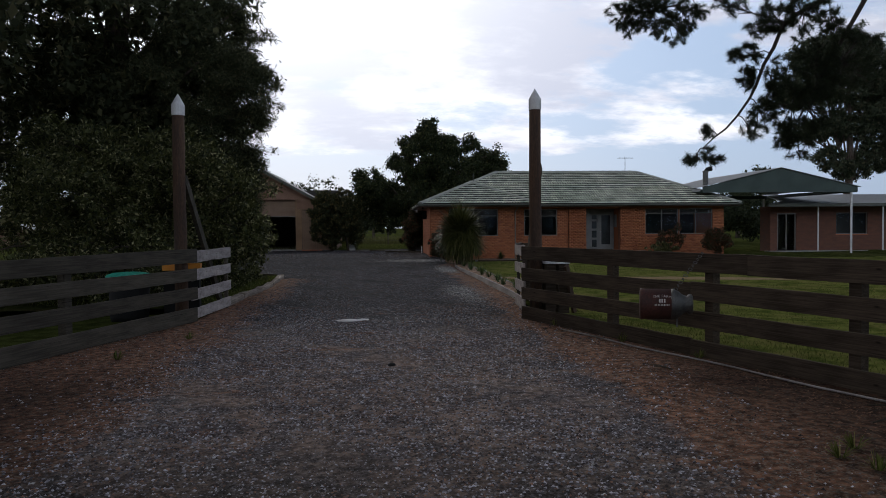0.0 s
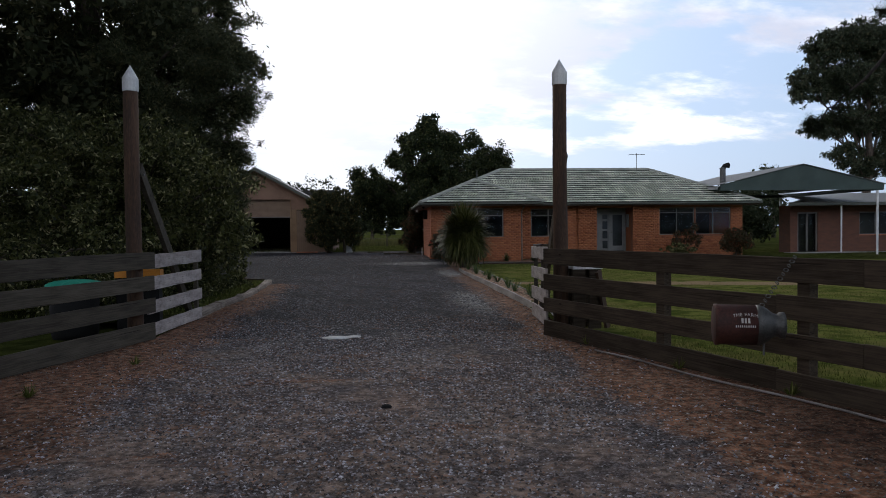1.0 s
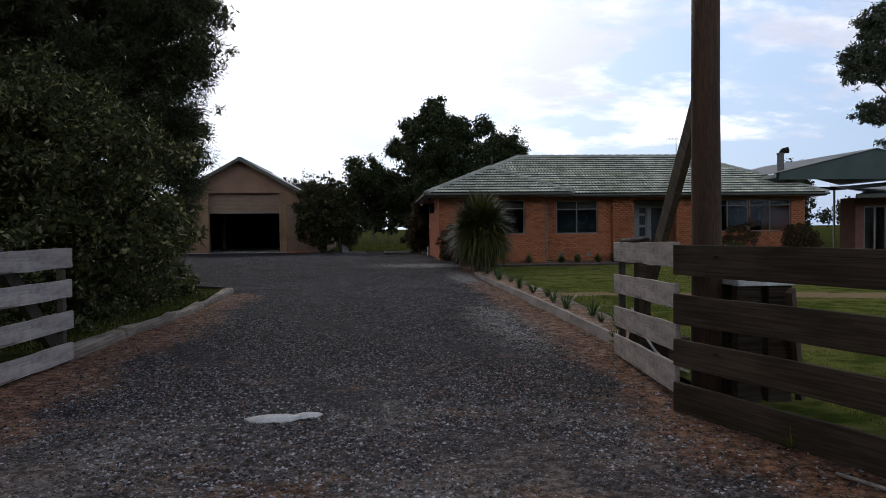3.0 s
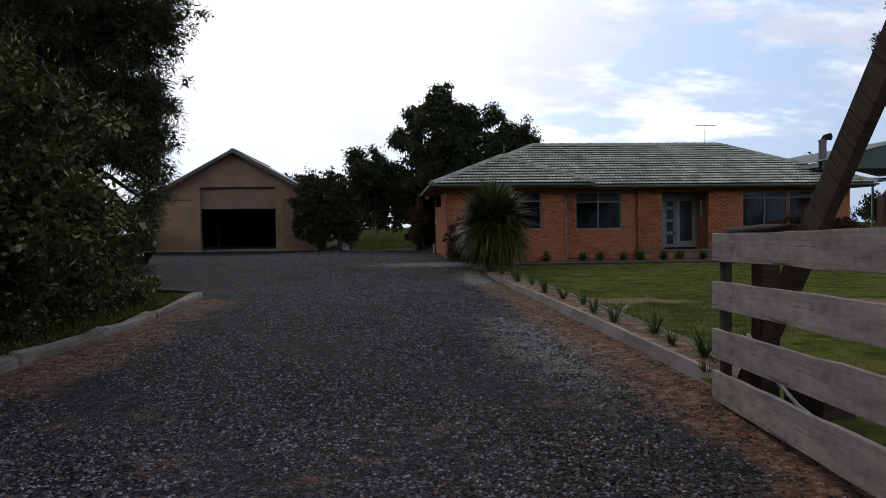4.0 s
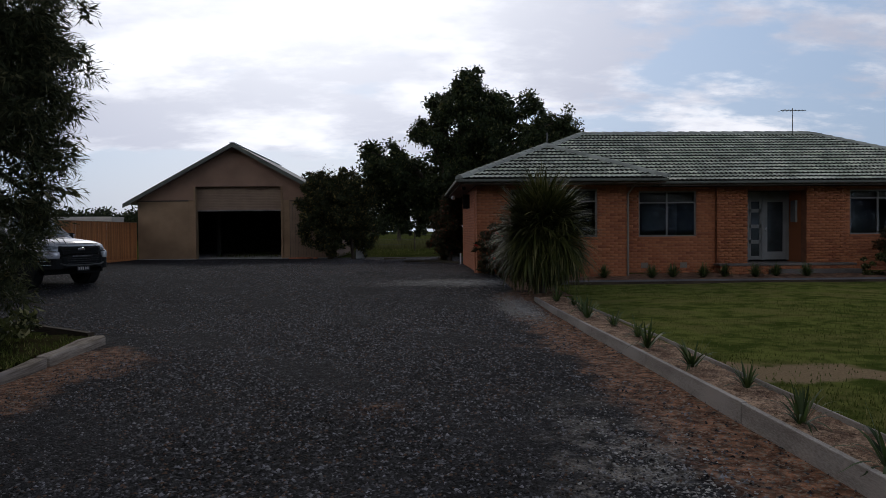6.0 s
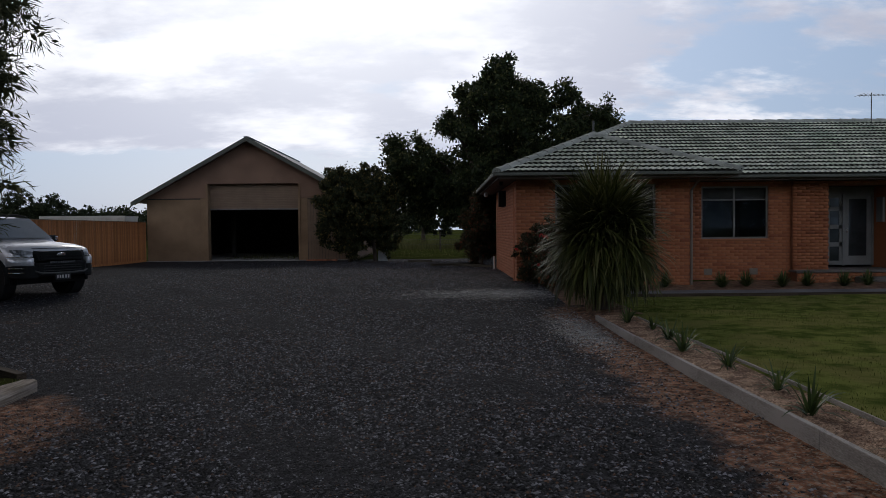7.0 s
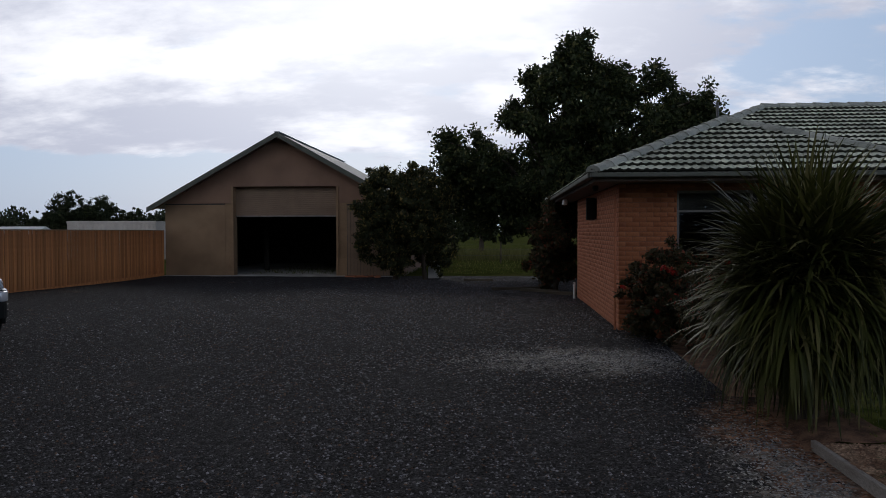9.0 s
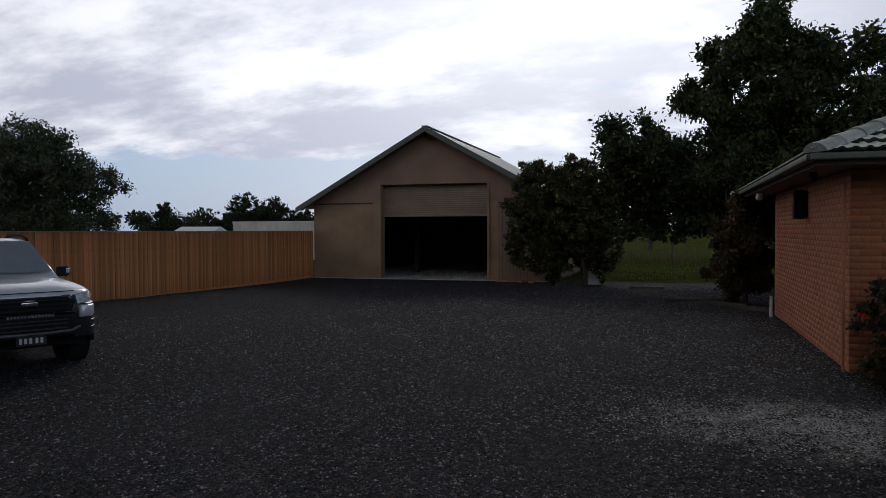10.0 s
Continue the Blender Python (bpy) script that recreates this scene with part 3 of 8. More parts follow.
def drive_right(y):
    return np.where(y > 6.6, 2.5, np.where(y > 0, 0.0, np.where(y > -6.4, 0.5, np.where(y > -21.2, 0.78, np.where(y > -40, np.maximum(fence_right(y) + 0.06, 0.62), 60)))))


def drive_keep(x, y):
    return (x > drive_left(y)) & (x < drive_right(y))


def patches(name, rows, height, material, cols=40, step=0.3):
    """One sheet of strips: (y0, y1, left(y), right(y))."""
    V, F, at = [], [], 0
    for y0, y1, left, right in rows:
        ys = np.linspace(y0, y1, max(2, int((y1 - y0) / step) + 1))
        t = np.linspace(0, 1, cols)
        X = left(ys)[:, None] * (1 - t) + right(ys)[:, None] * t
        Y = np.repeat(ys[:, None], cols, 1)
        V.append(np.stack([X, Y, height(X, Y)], -1).reshape(-1, 3))
        idx = at + np.arange(len(ys) * cols).reshape(len(ys), cols)
        F.append(np.stack([idx[:-1, :-1], idx[:-1, 1:], idx[1:, 1:], idx[1:, :-1]], -1).reshape(-1, 4))
        at += len(ys) * cols
    return new(name, grid_mesh(name, np.concatenate(V), np.concatenate(F), material, True))


def level(c):
    return lambda y: np.full(np.shape(y), float(c))


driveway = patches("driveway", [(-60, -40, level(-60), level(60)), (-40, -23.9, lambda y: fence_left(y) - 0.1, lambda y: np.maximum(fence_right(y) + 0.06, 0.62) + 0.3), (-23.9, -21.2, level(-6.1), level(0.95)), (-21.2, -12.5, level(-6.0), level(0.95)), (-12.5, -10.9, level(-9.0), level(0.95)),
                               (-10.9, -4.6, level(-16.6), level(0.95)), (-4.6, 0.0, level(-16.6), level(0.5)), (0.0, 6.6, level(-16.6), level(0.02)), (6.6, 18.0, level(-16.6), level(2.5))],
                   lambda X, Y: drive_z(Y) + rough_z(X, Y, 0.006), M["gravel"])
tagged(driveway, "dark crushed gravel driveway with worn reddish earth edges", "driveway", kind="structure")
lawn = patches("lawn", [(-42, -21.2, lambda y: np.maximum(fence_right(y) + 0.04, 0.6), level(44)), (-21.2, -2.95, level(1.25), level(44))], lambda X, Y: LAWN + rough_z(X * 0.4, Y * 0.4, 0.012), M["lawn"], 80, 0.4)
tagged(lawn, "mown green front lawn with a worn bare track", "lawn", kind="structure")
def bed_edge(y):
    """The bed's side of the kerb boards."""
    return 0.705 + 0.0079 * (-6.4 - y)


bed = sheet("garden_bed", np.arange(0.735, 1.31, 0.05), np.arange(-21.4, -6.4, 0.15), lambda X, Y: LAWN - 0.005 + rough_z(X * 6, Y * 6, 0.014), M["mulch"])
for v in bed.data.vertices:
    v.co.x = bed_edge(v.co.y) + (v.co.x - 0.735) / 0.575 * (1.31 - bed_edge(v.co.y))
tagged(bed, "narrow bark mulch bed between kerb and lawn", "garden bed", kind="structure")
front_bed = sheet("front_garden_bed", np.arange(0.45, 17.6, 0.15), np.arange(-6.6, 1.4, 0.15), lambda X, Y: LAWN + 0.01 + rough_z(X * 4, Y * 4, 0.012) - 0.16 * np.clip((0.85 - X) / 0.35, 0, 1) * np.clip((-2.2 - Y) / 1.5, 0, 1), M["mulch"],
                  lambda x, y: ((y > -1.95) & ((x < 7.6) | (x > 11.8) | (y < 0.35)) & ((y < 0) | (x > 4.4))) | ((x < 1.5) & (y > -6.5)))
tagged(front_bed, "bark mulch garden bed along the brick house", "garden bed", kind="structure")
left_bed = sheet("left_garden_bed", np.arange(-16.5, -6.0, 0.25), np.arange(-22.0, -8.6, 0.3), lambda X, Y: drive_z(Y) + 0.07 + rough_z(X * 2, Y * 2, 0.02), M["weedybed"],
                 lambda x, y: y < -11.4 - (x + 6.1) * 0.62)
tagged(left_bed, "shaded weedy garden bed under big shrubs", "garden bed", kind="structure")
path = thing("pavement", "grey concrete path along the front of the house", "path", kind="structure")
part("path_slab", boxes((2.1, 12.4, -3.05, -1.95, LAWN - 0.12, LAWN + 0.03), bevel=0.01), M["path"], path)
part("path_edging", boxes((2.1, 12.4, -3.13, -3.06, LAWN - 0.1, LAWN + 0.06), bevel=0.008), M["rail"], path, "dark timber edging")


def scatter(name, n, area, height, size, material, label, category, flat=0.6):
    """Many small loose stones or chips as one mesh. area: gives n places (x, y)."""
    base = np.array([(1, 0, -0.1), (-0.5, 0.87, -0.1), (-0.5, -0.87, -0.1), (0.1, 0.05, 1)], float)
    tri = np.array([(0, 1, 3), (1, 2, 3), (2, 0, 3)])
    x, y = area(n)
    n = len(x)
    s = size * rng.uniform(0.5, 1.4, (n, 1, 1)) * rng.uniform(0.6, 1.3, (n, 1, 3)) * np.array([1, 1, flat])
    a = rng.uniform(0, 6.28, n)
    p = base[None] * s
    jitter = rng.uniform(0.75, 1.25, p.shape)
    p = p * jitter
    c, sn = np.cos(a)[:, None], np.sin(a)[:, None]
    q = np.stack([p[..., 0] * c - p[..., 1] * sn + x[:, None], p[..., 0] * sn + p[..., 1] * c + y[:, None], p[..., 2] + height(x, y)[:, None]], -1)
    f = (tri[None] + (np.arange(n) * 4)[:, None, None]).reshape(-1, 3)
    ob = new(name, grid_mesh(name, q.reshape(-1, 3), f, material))
    return tagged(ob, label, category, kind="stuff")


def drive_places(n):
    """Loose stones: most along the drive, thinning out towards its earth edges and over the yard."""
    y = np.where(rng.uniform(0, 1, n) < 0.66, rng.uniform(-36.5, -8, n), rng.uniform(-8, 16, n))
    x = rng.uniform(-13, 1.2, n)
    right = np.clip((x + 0.7) / 1.1, 0, 1) * np.clip((-4 - y) / 2, 0, 1)
    left = np.clip((-x - 4.6) / 1.4, 0, 1) * (y < -10.5)
    front = np.clip((np.abs(x + 2.4) - 1.6) / 2.2, 0, 1) * np.clip((-21 - y) / 4, 0, 1)
    yard = np.clip((-x - 4.5) / 7, 0, 1) ** 0.7 + np.clip((y - 2) / 16, 0, 1)
    p = np.clip(1 - np.maximum(0.84 * np.maximum(right, left), 0.35 * front) - 0.75 * yard, 0.04, 1)
    ok = drive_keep(x, y) & (rng.uniform(0, 1, n) < p)
    return x[ok], y[ok]


scatter("gravel_stones", 640000, drive_places, lambda x, y: drive_z(y) + 0.002, 0.0145, M["stone"], "loose dark gravel stones on the driveway", "gravel")
def chip_places(n):
    y = rng.uniform(-21.3, -6.5, n)
    return bed_edge(y) + 0.03 + (1.25 - bed_edge(y)) * rng.uniform(0, 1, n), y


scatter("bark_chips", 22000, chip_places, lambda x, y: np.full(len(x), LAWN + 0.004), 0.020, M["chip"], "pale bark chips in the narrow bed", "mulch", 0.4)



def pale_places(n):
    a = rng.integers(0, 10, n)
    x = np.where(a < 5, -0.8 + rng.normal(0, 0.95, n), np.where(a < 8, 0.22 + rng.normal(0, 0.24, n), -0.25 + rng.normal(0, 0.22, n)))
    y = np.where(a < 5, -2.75 + rng.normal(0, 0.45, n), np.where(a < 8, -7.6 + rng.normal(0, 1.1, n), -18.3 + rng.normal(0, 1.5, n)))
    ok = drive_keep(x, y) & (x < 0.6)
    return x[ok], y[ok]


scatter("pale_gravel", 14000, pale_places, lambda x, y: drive_z(y) + 0.004, 0.013, M["whitechip"], "patches of pale crushed stone on the driveway", "gravel", 0.5)


def litter_places(n):
    y = rng.uniform(-34, -21.5, n)
    side = rng.uniform(0, 1, n) < 0.65
    x = np.where(side, fence_right(y) - np.abs(rng.normal(0.1, 1.0, n)), fence_left(y) + np.abs(rng.normal(0.1, 1.0, n)))
    ok = drive_keep(x, y)
    return x[ok], y[ok]


scatter("leaf_litter", 9000, litter_places, lambda x, y: drive_z(y) + 0.003, 0.014, M["mulch"], "fallen brown leaves and bark on bare earth", "leaf litter", 0.3)


def blades(name, x, y, z, height, width, material, label, category, lean=0.5):
    """Grass blades as one mesh of bent slivers."""
    n = len(x)
    a = rng.uniform(0, 6.28, n)
    h = height * rng.uniform(0.5, 1.3, n)
    dx, dy = np.cos(a), np.sin(a)
    w = width * rng.uniform(0.7, 1.3, n)
    ln = h * rng.uniform(0.1, lean, n)
    b = rng.uniform(0, 6.28, n)
    v0 = np.stack([x - dx * w, y - dy * w, z], -1)
    v1 = np.stack([x + dx * w, y + dy * w, z], -1)
    v2 = np.stack([x + np.cos(b) * ln, y + np.sin(b) * ln, z + h], -1)
    v = np.stack([v0, v1, v2], 1).reshape(-1, 3)
    ob = new(name, grid_mesh(name, v, np.arange(3 * n).reshape(-1, 3), material))
    return tagged(ob, label, category, kind="stuff")


def lawn_places(n):
    y = -3.1 - 29 * rng.uniform(0, 1, n) ** 0.75
    x = 1.3 + rng.uniform(0, 1, n) ** 1.5 * 15
    ok = x > np.where(y > -21.4, 1.3, fence_right(y) + 0.15)
    thin = np.abs(y + 14.3 + 0.25 * x) < 0.5
    ok &= ~(thin & (rng.uniform(0, 1, n) < 0.8))
    return x[ok], y[ok]


gx, gy = lawn_places(110000)
blades("lawn_grass", gx, gy, np.full(len(gx), LAWN - 0.01), 0.038, 0.006, M["blade"], "short green lawn grass blades", "grass")
gx, gy = -6.2 - 4.5 * rng.uniform(0, 1, 9000) ** 1.5, rng.uniform(-21, -11, 9000)
ok = gy < -11.6 - (gx + 6.1) * 0.62
blades("bed_weeds", gx[ok], gy[ok], drive_z(gy[ok]) + 0.06, 0.07, 0.010, M["blade"], "short green weeds in the shrub bed", "weeds", 0.9)
gx, gy = rng.uniform(-13, 4, 9000), rng.uniform(18.2, 45, 9000)
blades("paddock_grass", gx, gy, np.full(len(gx), -0.07), 0.10, 0.014, M["blade"], "green grass behind the shed", "grass")
gx, gy = rng.uniform(-16, 6, 7000), rng.uniform(33, 40, 7000)
blades("dry_grass_stand", gx, gy, np.full(len(gx), -0.07), 0.75, 0.02, M["straw"], "tall dry grass along the paddock fence", "grass")


def kerb_run(name, rows, label, height=0.16, thick=0.07, sleeper=False, material="sleeper"):
    """A kerb of lengths laid end to end, each a piece of its own."""
    top = thing(name, label, "kerb", kind="structure")
    for i, (a, b) in enumerate(zip(rows, rows[1:])):
        a, b = Vector(a), Vector(b)
        L = (b - a).length
        bm = bmesh.new()
        if sleeper:
            box(bm, 0.01, L - 0.03, -0.085, 0.085, -0.12, height + 0.02 * math.sin(5 * i), bevel=0.035)
            bmesh.ops.bisect_plane(bm, geom=bm.verts[:] + bm.edges[:] + bm.faces[:], plane_co=(L * 0.3, 0, 0), plane_no=(1, 0, 0))
            bmesh.ops.bisect_plane(bm, geom=bm.verts[:] + bm.edges[:] + bm.faces[:], plane_co=(L * 0.62, 0, 0), plane_no=(1, 0, 0))
            for v in bm.verts:
                v.co += Vector((0, 0.05 * noise.noise(Vector((v.co.x * 1.3, i, v.co.z * 3))), 0.06 * noise.noise(Vector((v.co.x * 1.7, i, v.co.y * 5)))))
        else:
            box(bm, 0, L - 0.008, -thick / 2, thick / 2, -0.1, height + 0.012 * math.sin(7 * i), bevel=0.006)
        ob = part("kerb_board", bm, M[material], top)
        ang = math.degrees(math.atan2(b.y - a.y, b.x - a.x))
        ob.matrix_basis = pose(a.x, a.y, a.z, 0, -math.degrees(math.asin((b.z - a.z) / L)), ang)
    return top


def kp(x, y, dz=0.0):
    return (x, y, float(drive_z(y)) + dz)


kerb_run("kerb_1", [kp(0.70, -6.4, -0.05), kp(0.71, -8.9, -0.01), kp(0.74, -11.3, -0.005), kp(0.77, -13.7, 0.01), kp(0.78, -16.1, 0.03), kp(0.80, -18.6, 0.03), kp(0.82, -21.7, 0.02)], "weathered pale grey kerb boards beside the driveway", 0.13, 0.05, material="kerb")
kerb_run("kerb_2", [(1.27, -6.9, LAWN), (1.29, -9.5, LAWN), (1.32, -12.0, LAWN), (1.3, -14.6, LAWN), (1.3, -17.2, LAWN), (1.29, -20.9, LAWN)], "thin pale edging strip between bed and lawn", 0.035, 0.018, material="kerb")
kerb_run("kerb_3", [kp(-6.12, -11.45), kp(-6.05, -13.2), kp(-5.98, -15.0), kp(-5.97, -17.0), kp(-6.08, -19.2), kp(-6.12, -21.1)], "rough weathered timber sleepers round the shrub bed", 0.125, sleeper=True)
kerb_run("kerb_4", [kp(-6.35, -11.2), kp(-7.5, -10.3), kp(-8.9, -9.3), kp(-10.6, -8.6)], "dark weathered sleepers round the shrub bed", 0.13, 0.1, material="rail")

# ---- brick house ----
BRICKS = []  # bricks to be laid last: (parent, near, list of faces)


def brick_rows(u0, u1, z0, z1, openings=(), head=0.01):
    """Bricks of a wall in stretcher bond, cut at openings (u0, u1, z0, z1)."""
    out, row, z = [], 0, z0
    while z < z1 - 0.03:
        zt = min(z + 0.076, z1)
        u = u0 - (0.12 if row % 2 else 0.0)
        while u < u1:
            spans = [(max(u, u0), min(u + 0.24 - head, u1))]
            for a, b, c, d in openings:
                if zt > c and z < d:
                    spans = [s for lo, hi in spans for s in ((lo, min(hi, a)), (max(lo, b), hi)) if s[1] - s[0] > 0.03]
            out += [(lo, hi, z, zt) for lo, hi in spans if hi - lo > 0.03]
            u += 0.24
        z += 0.086
        row += 1
    return out


def brick_geo(rows, to, deep=0.005):
    """Corners and faces of bricks; to(u, w, z) places them, w being how far they stand out."""
    v, f = [], []
    for u0, u1, z0, z1 in rows:
        i, e = len(v), 0.0025
        depth = deep * (0.6 + 0.8 * ((u0 * 7.31 + z0 * 23.7) % 1.0))
        v += [to(u0, 0, z0), to(u1, 0, z0), to(u1, 0, z1), to(u0, 0, z1), to(u0 + e, depth, z0 + e), to(u1 - e, depth, z0 + e), to(u1 - e, depth, z1 - e), to(u0 + e, depth, z1 - e)]
        f += [(i + a, i + b, i + c, i + d) for a, b, c, d in ((4, 5, 6, 7), (0, 1, 5, 4), (1, 2, 6, 5), (2, 3, 7, 6), (3, 0, 4, 7))]
    return v, f


def lay(parent, rows, to, material, near=None):
    BRICKS.append((parent, rows, to, material, near))


def wall_blocks(u0, u1, z0, z1, openings):
    """Rectangles of a wall round its openings."""
    out = []
    cuts = sorted({u0, u1, *[o[0] for o in openings], *[o[1] for o in openings]})
    for a, b in zip(cuts, cuts[1:]):
        mid, z = (a + b) / 2, z0
        for o in sorted((o for o in openings if o[0] <= mid <= o[1]), key=lambda o: o[2]):
            if o[2] > z:
                out.append((a, b, z, o[2]))
            z = o[3]
        if z1 > z:
            out.append((a, b, z, z1))
    return out


def wall_part(name, parent, u0, u1, z0, z1, openings, to_box, material, label=""):
    """A wall: one upright panel a part, under the first of them."""
    top = None
    for row in wall_blocks(u0, u1, z0, z1, openings):
        ob = part(name if top is None else "wall_panel", boxes(to_box(*row)), material, top or parent, label if top is None else "")
        top = top or ob
    return top


house = thing("house", "single-storey orange brick house with hipped tile roof", "house")
FY, T = 1.32, 0.22
win2, win3a, win3b = (5.22, 7.06, 1.02, 2.46), (12.02, 13.90, 1.04, 2.46), (13.96, 15.86, 1.04, 2.46)
door_gap = (8.65, 10.54, -0.3, 2.46)
wing_win = (1.0, 3.58, 1.04, 2.46)
side_win = (2.95, 4.1, 2.02, 2.46)
ZB, ZT = -0.32, 2.585
front = wall_part("front_wall", house, 4.45, 16.5, ZB, ZT, [win2, door_gap, win3a, win3b], lambda a, b, c, d: (a, b, FY, FY + T, c, d), M["mortar"], "")
wing = wall_part("wing_wall", house, 0.0, 4.45, ZB, ZT, [wing_win], lambda a, b, c, d: (a, b, 0.0, T, c, d), M["mortar"], "")
side = wall_part("side_wall", house, T, 6.67, ZB, ZT, [side_win], lambda a, b, c, d: (0.0, T, a, b, c, d), M["mortar"], "salmon brick side wall")
ret = part("return_wall", boxes((4.45 - T, 4.45, T, FY + T, ZB, ZT)), M["mortar"], house)
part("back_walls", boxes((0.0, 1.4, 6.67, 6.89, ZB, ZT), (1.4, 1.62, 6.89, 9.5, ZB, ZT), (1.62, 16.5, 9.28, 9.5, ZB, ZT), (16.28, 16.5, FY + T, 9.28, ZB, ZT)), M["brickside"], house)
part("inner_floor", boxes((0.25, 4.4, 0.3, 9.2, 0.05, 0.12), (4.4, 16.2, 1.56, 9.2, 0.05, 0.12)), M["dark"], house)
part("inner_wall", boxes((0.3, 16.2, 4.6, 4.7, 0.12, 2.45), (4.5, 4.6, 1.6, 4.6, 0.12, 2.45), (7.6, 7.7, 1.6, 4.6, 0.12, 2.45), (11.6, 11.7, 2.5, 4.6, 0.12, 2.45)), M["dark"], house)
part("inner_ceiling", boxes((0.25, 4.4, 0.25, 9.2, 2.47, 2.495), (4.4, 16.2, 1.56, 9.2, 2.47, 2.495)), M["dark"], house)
pier_a = part("pier", boxes((7.67, 8.65, 1.2, FY - 0.002, ZB, 2.58)), M["mortar"], house, "projecting textured brick pier")
pier_b = part("pier", boxes((10.54, 11.74, 1.2, FY - 0.002, ZB, 2.58)), M["mortar"], house, "projecting textured brick pier")
for x in (8.43, 10.54):
    part("porch_wall", boxes((x, x + 0.22, FY + T, 2.4, ZB, ZT - 0.003)), M["brick"], house)

lay(front, brick_rows(4.45, 16.5, ZB, ZT, [win2, door_gap, win3a, win3b, (7.67, 8.65, -1, 3), (10.54, 11.74, -1, 3)]), lambda u, w, z: (u, FY - w, z), M["brick"])
lay(wing, brick_rows(0.0, 4.45, ZB, ZT, [wing_win]), lambda u, w, z: (u, -w, z), M["brick"])
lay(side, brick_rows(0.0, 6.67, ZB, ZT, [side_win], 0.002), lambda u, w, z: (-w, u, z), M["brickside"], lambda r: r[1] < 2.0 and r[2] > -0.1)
lay(ret, brick_rows(0.0, FY, ZB, ZT), lambda u, w, z: (4.45 + w, u, z), M["brick"])
lay(pier_a, brick_rows(7.67, 8.65, ZB, 2.575), lambda u, w, z: (u, 1.2 - w * 5, z), M["brick"])
lay(pier_b, brick_rows(10.54, 11.74, ZB, 2.575), lambda u, w, z: (u, 1.2 - w * 5, z), M["brick"])


def window(name, parent, u0, u1, z0, z1, y, sashes, transom=None, blind=0.0, outward=-1, label=""):
    """Framed window facing -y. Its own frame, sill, panes and blind."""
    w = new(name)
    w.parent = parent
    w.matrix_basis = pose(0, y, 0)
    tagged(w, label)
    fr = 0.045
    rows = [(u0, u1, 0.05, 0.11, z1 - fr, z1), (u0, u1, 0.05, 0.11, z0, z0 + fr), (u0, u0 + fr, 0.05, 0.11, z0 + fr, z1 - fr), (u1 - fr, u1, 0.05, 0.11, z0 + fr, z1 - fr)]
    for i in range(1, sashes):
        c = u0 + (u1 - u0) * i / sashes
        rows.append((c - 0.02, c + 0.02, 0.052, 0.108, z0 + fr, z1 - fr))
    if transom:
        rows.append((u0 + fr, u1 - fr, 0.056, 0.104, transom - 0.018, transom + 0.018))
    part("window_frame", boxes(*rows), M["frame"], w)
    part("window_sill", boxes((u0 - 0.02, u1 + 0.02, -0.035, 0.05, z0 - 0.05, z0 - 0.002), bevel=0.006), M["brick"], w)
    for i in range(sashes):
        a, b = u0 + (u1 - u0) * i / sashes + 0.03, u0 + (u1 - u0) * (i + 1) / sashes - 0.03
        p = part("pane", boxes((a, b, 0.078, 0.083, z0 + 0.03, z1 - 0.03)), M["glass"], w)
        p.visible_shadow = False
    if blind:
        part("blind", boxes((u0 + 0.02, u1 - 0.02, 0.15, 0.165, z1 - blind, z1 - 0.01)), M["blind"], w, "dark roller blind partly lowered")
    return w


window("window", house, *win2, FY, 2, 2.09, 0.37)
window("window", house, *win3a, FY, 2, 2.2, 0.25)
window("window", house, *win3b, FY, 2, 2.2, 0.25)
window("window", house, *wing_win, 0.0, 2, 2.1, 0.36)
sw = new("window")
sw.parent = house
tagged(sw, "small dark framed side window with a projecting hood")
part("window_frame", boxes((-0.05, 0.1, 2.95, 3.0, 2.02, 2.46), (-0.05, 0.1, 4.05, 4.1, 2.02, 2.46), (-0.05, 0.1, 3.0, 4.05, 2.02, 2.07), (-0.05, 0.1, 3.5, 3.54, 2.07, 2.46)), M["black"], sw)
part("pane", boxes((0.04, 0.045, 3.0, 4.05, 2.07, 2.46)), M["glass"], sw)
part("hood", boxes((-0.22, -0.05, 2.93, 3.1, 2.0, 2.47), bevel=0.01), M["black"], sw)

# entrance
entry = part("door_frame", boxes((9.14, 9.2, 2.3, 2.4, 0.2, 2.46), (9.64, 9.7, 2.3, 2.4, 0.2, 2.46), (10.48, 10.54, 2.3, 2.4, 0.2, 2.46), (9.2, 10.48, 2.3, 2.4, 2.26, 2.46), (8.65, 9.14, 2.3, 2.4, 0.1, 2.46)), M["door"], house)
dl = part("door", boxes((9.7, 9.83, 2.33, 2.38, 0.22, 2.26), (10.35, 10.48, 2.33, 2.38, 0.22, 2.26), (9.83, 10.35, 2.33, 2.38, 0.22, 0.48), (9.83, 10.35, 2.33, 2.38, 2.12, 2.26)), M["door"], house, "pale grey door with a tall glass panel")
part("pane", boxes((9.83, 10.35, 2.352, 2.358, 0.48, 2.12)), M["screen"], dl)
part("handle", boxes((9.75, 9.78, 2.28, 2.33, 1.15, 1.28), bevel=0.005), M["chrome"], dl)
sl = part("sidelight", boxes(*[(9.2, 9.64, 2.33, 2.38, z, z + 0.12) for z in (0.22, 0.75, 1.26, 1.78, 2.14)], (9.2, 9.28, 2.33, 2.38, 0.34, 2.14), (9.56, 9.64, 2.33, 2.38, 0.34, 2.14)), M["door"], house, "pale grey sidelight with four small panes")
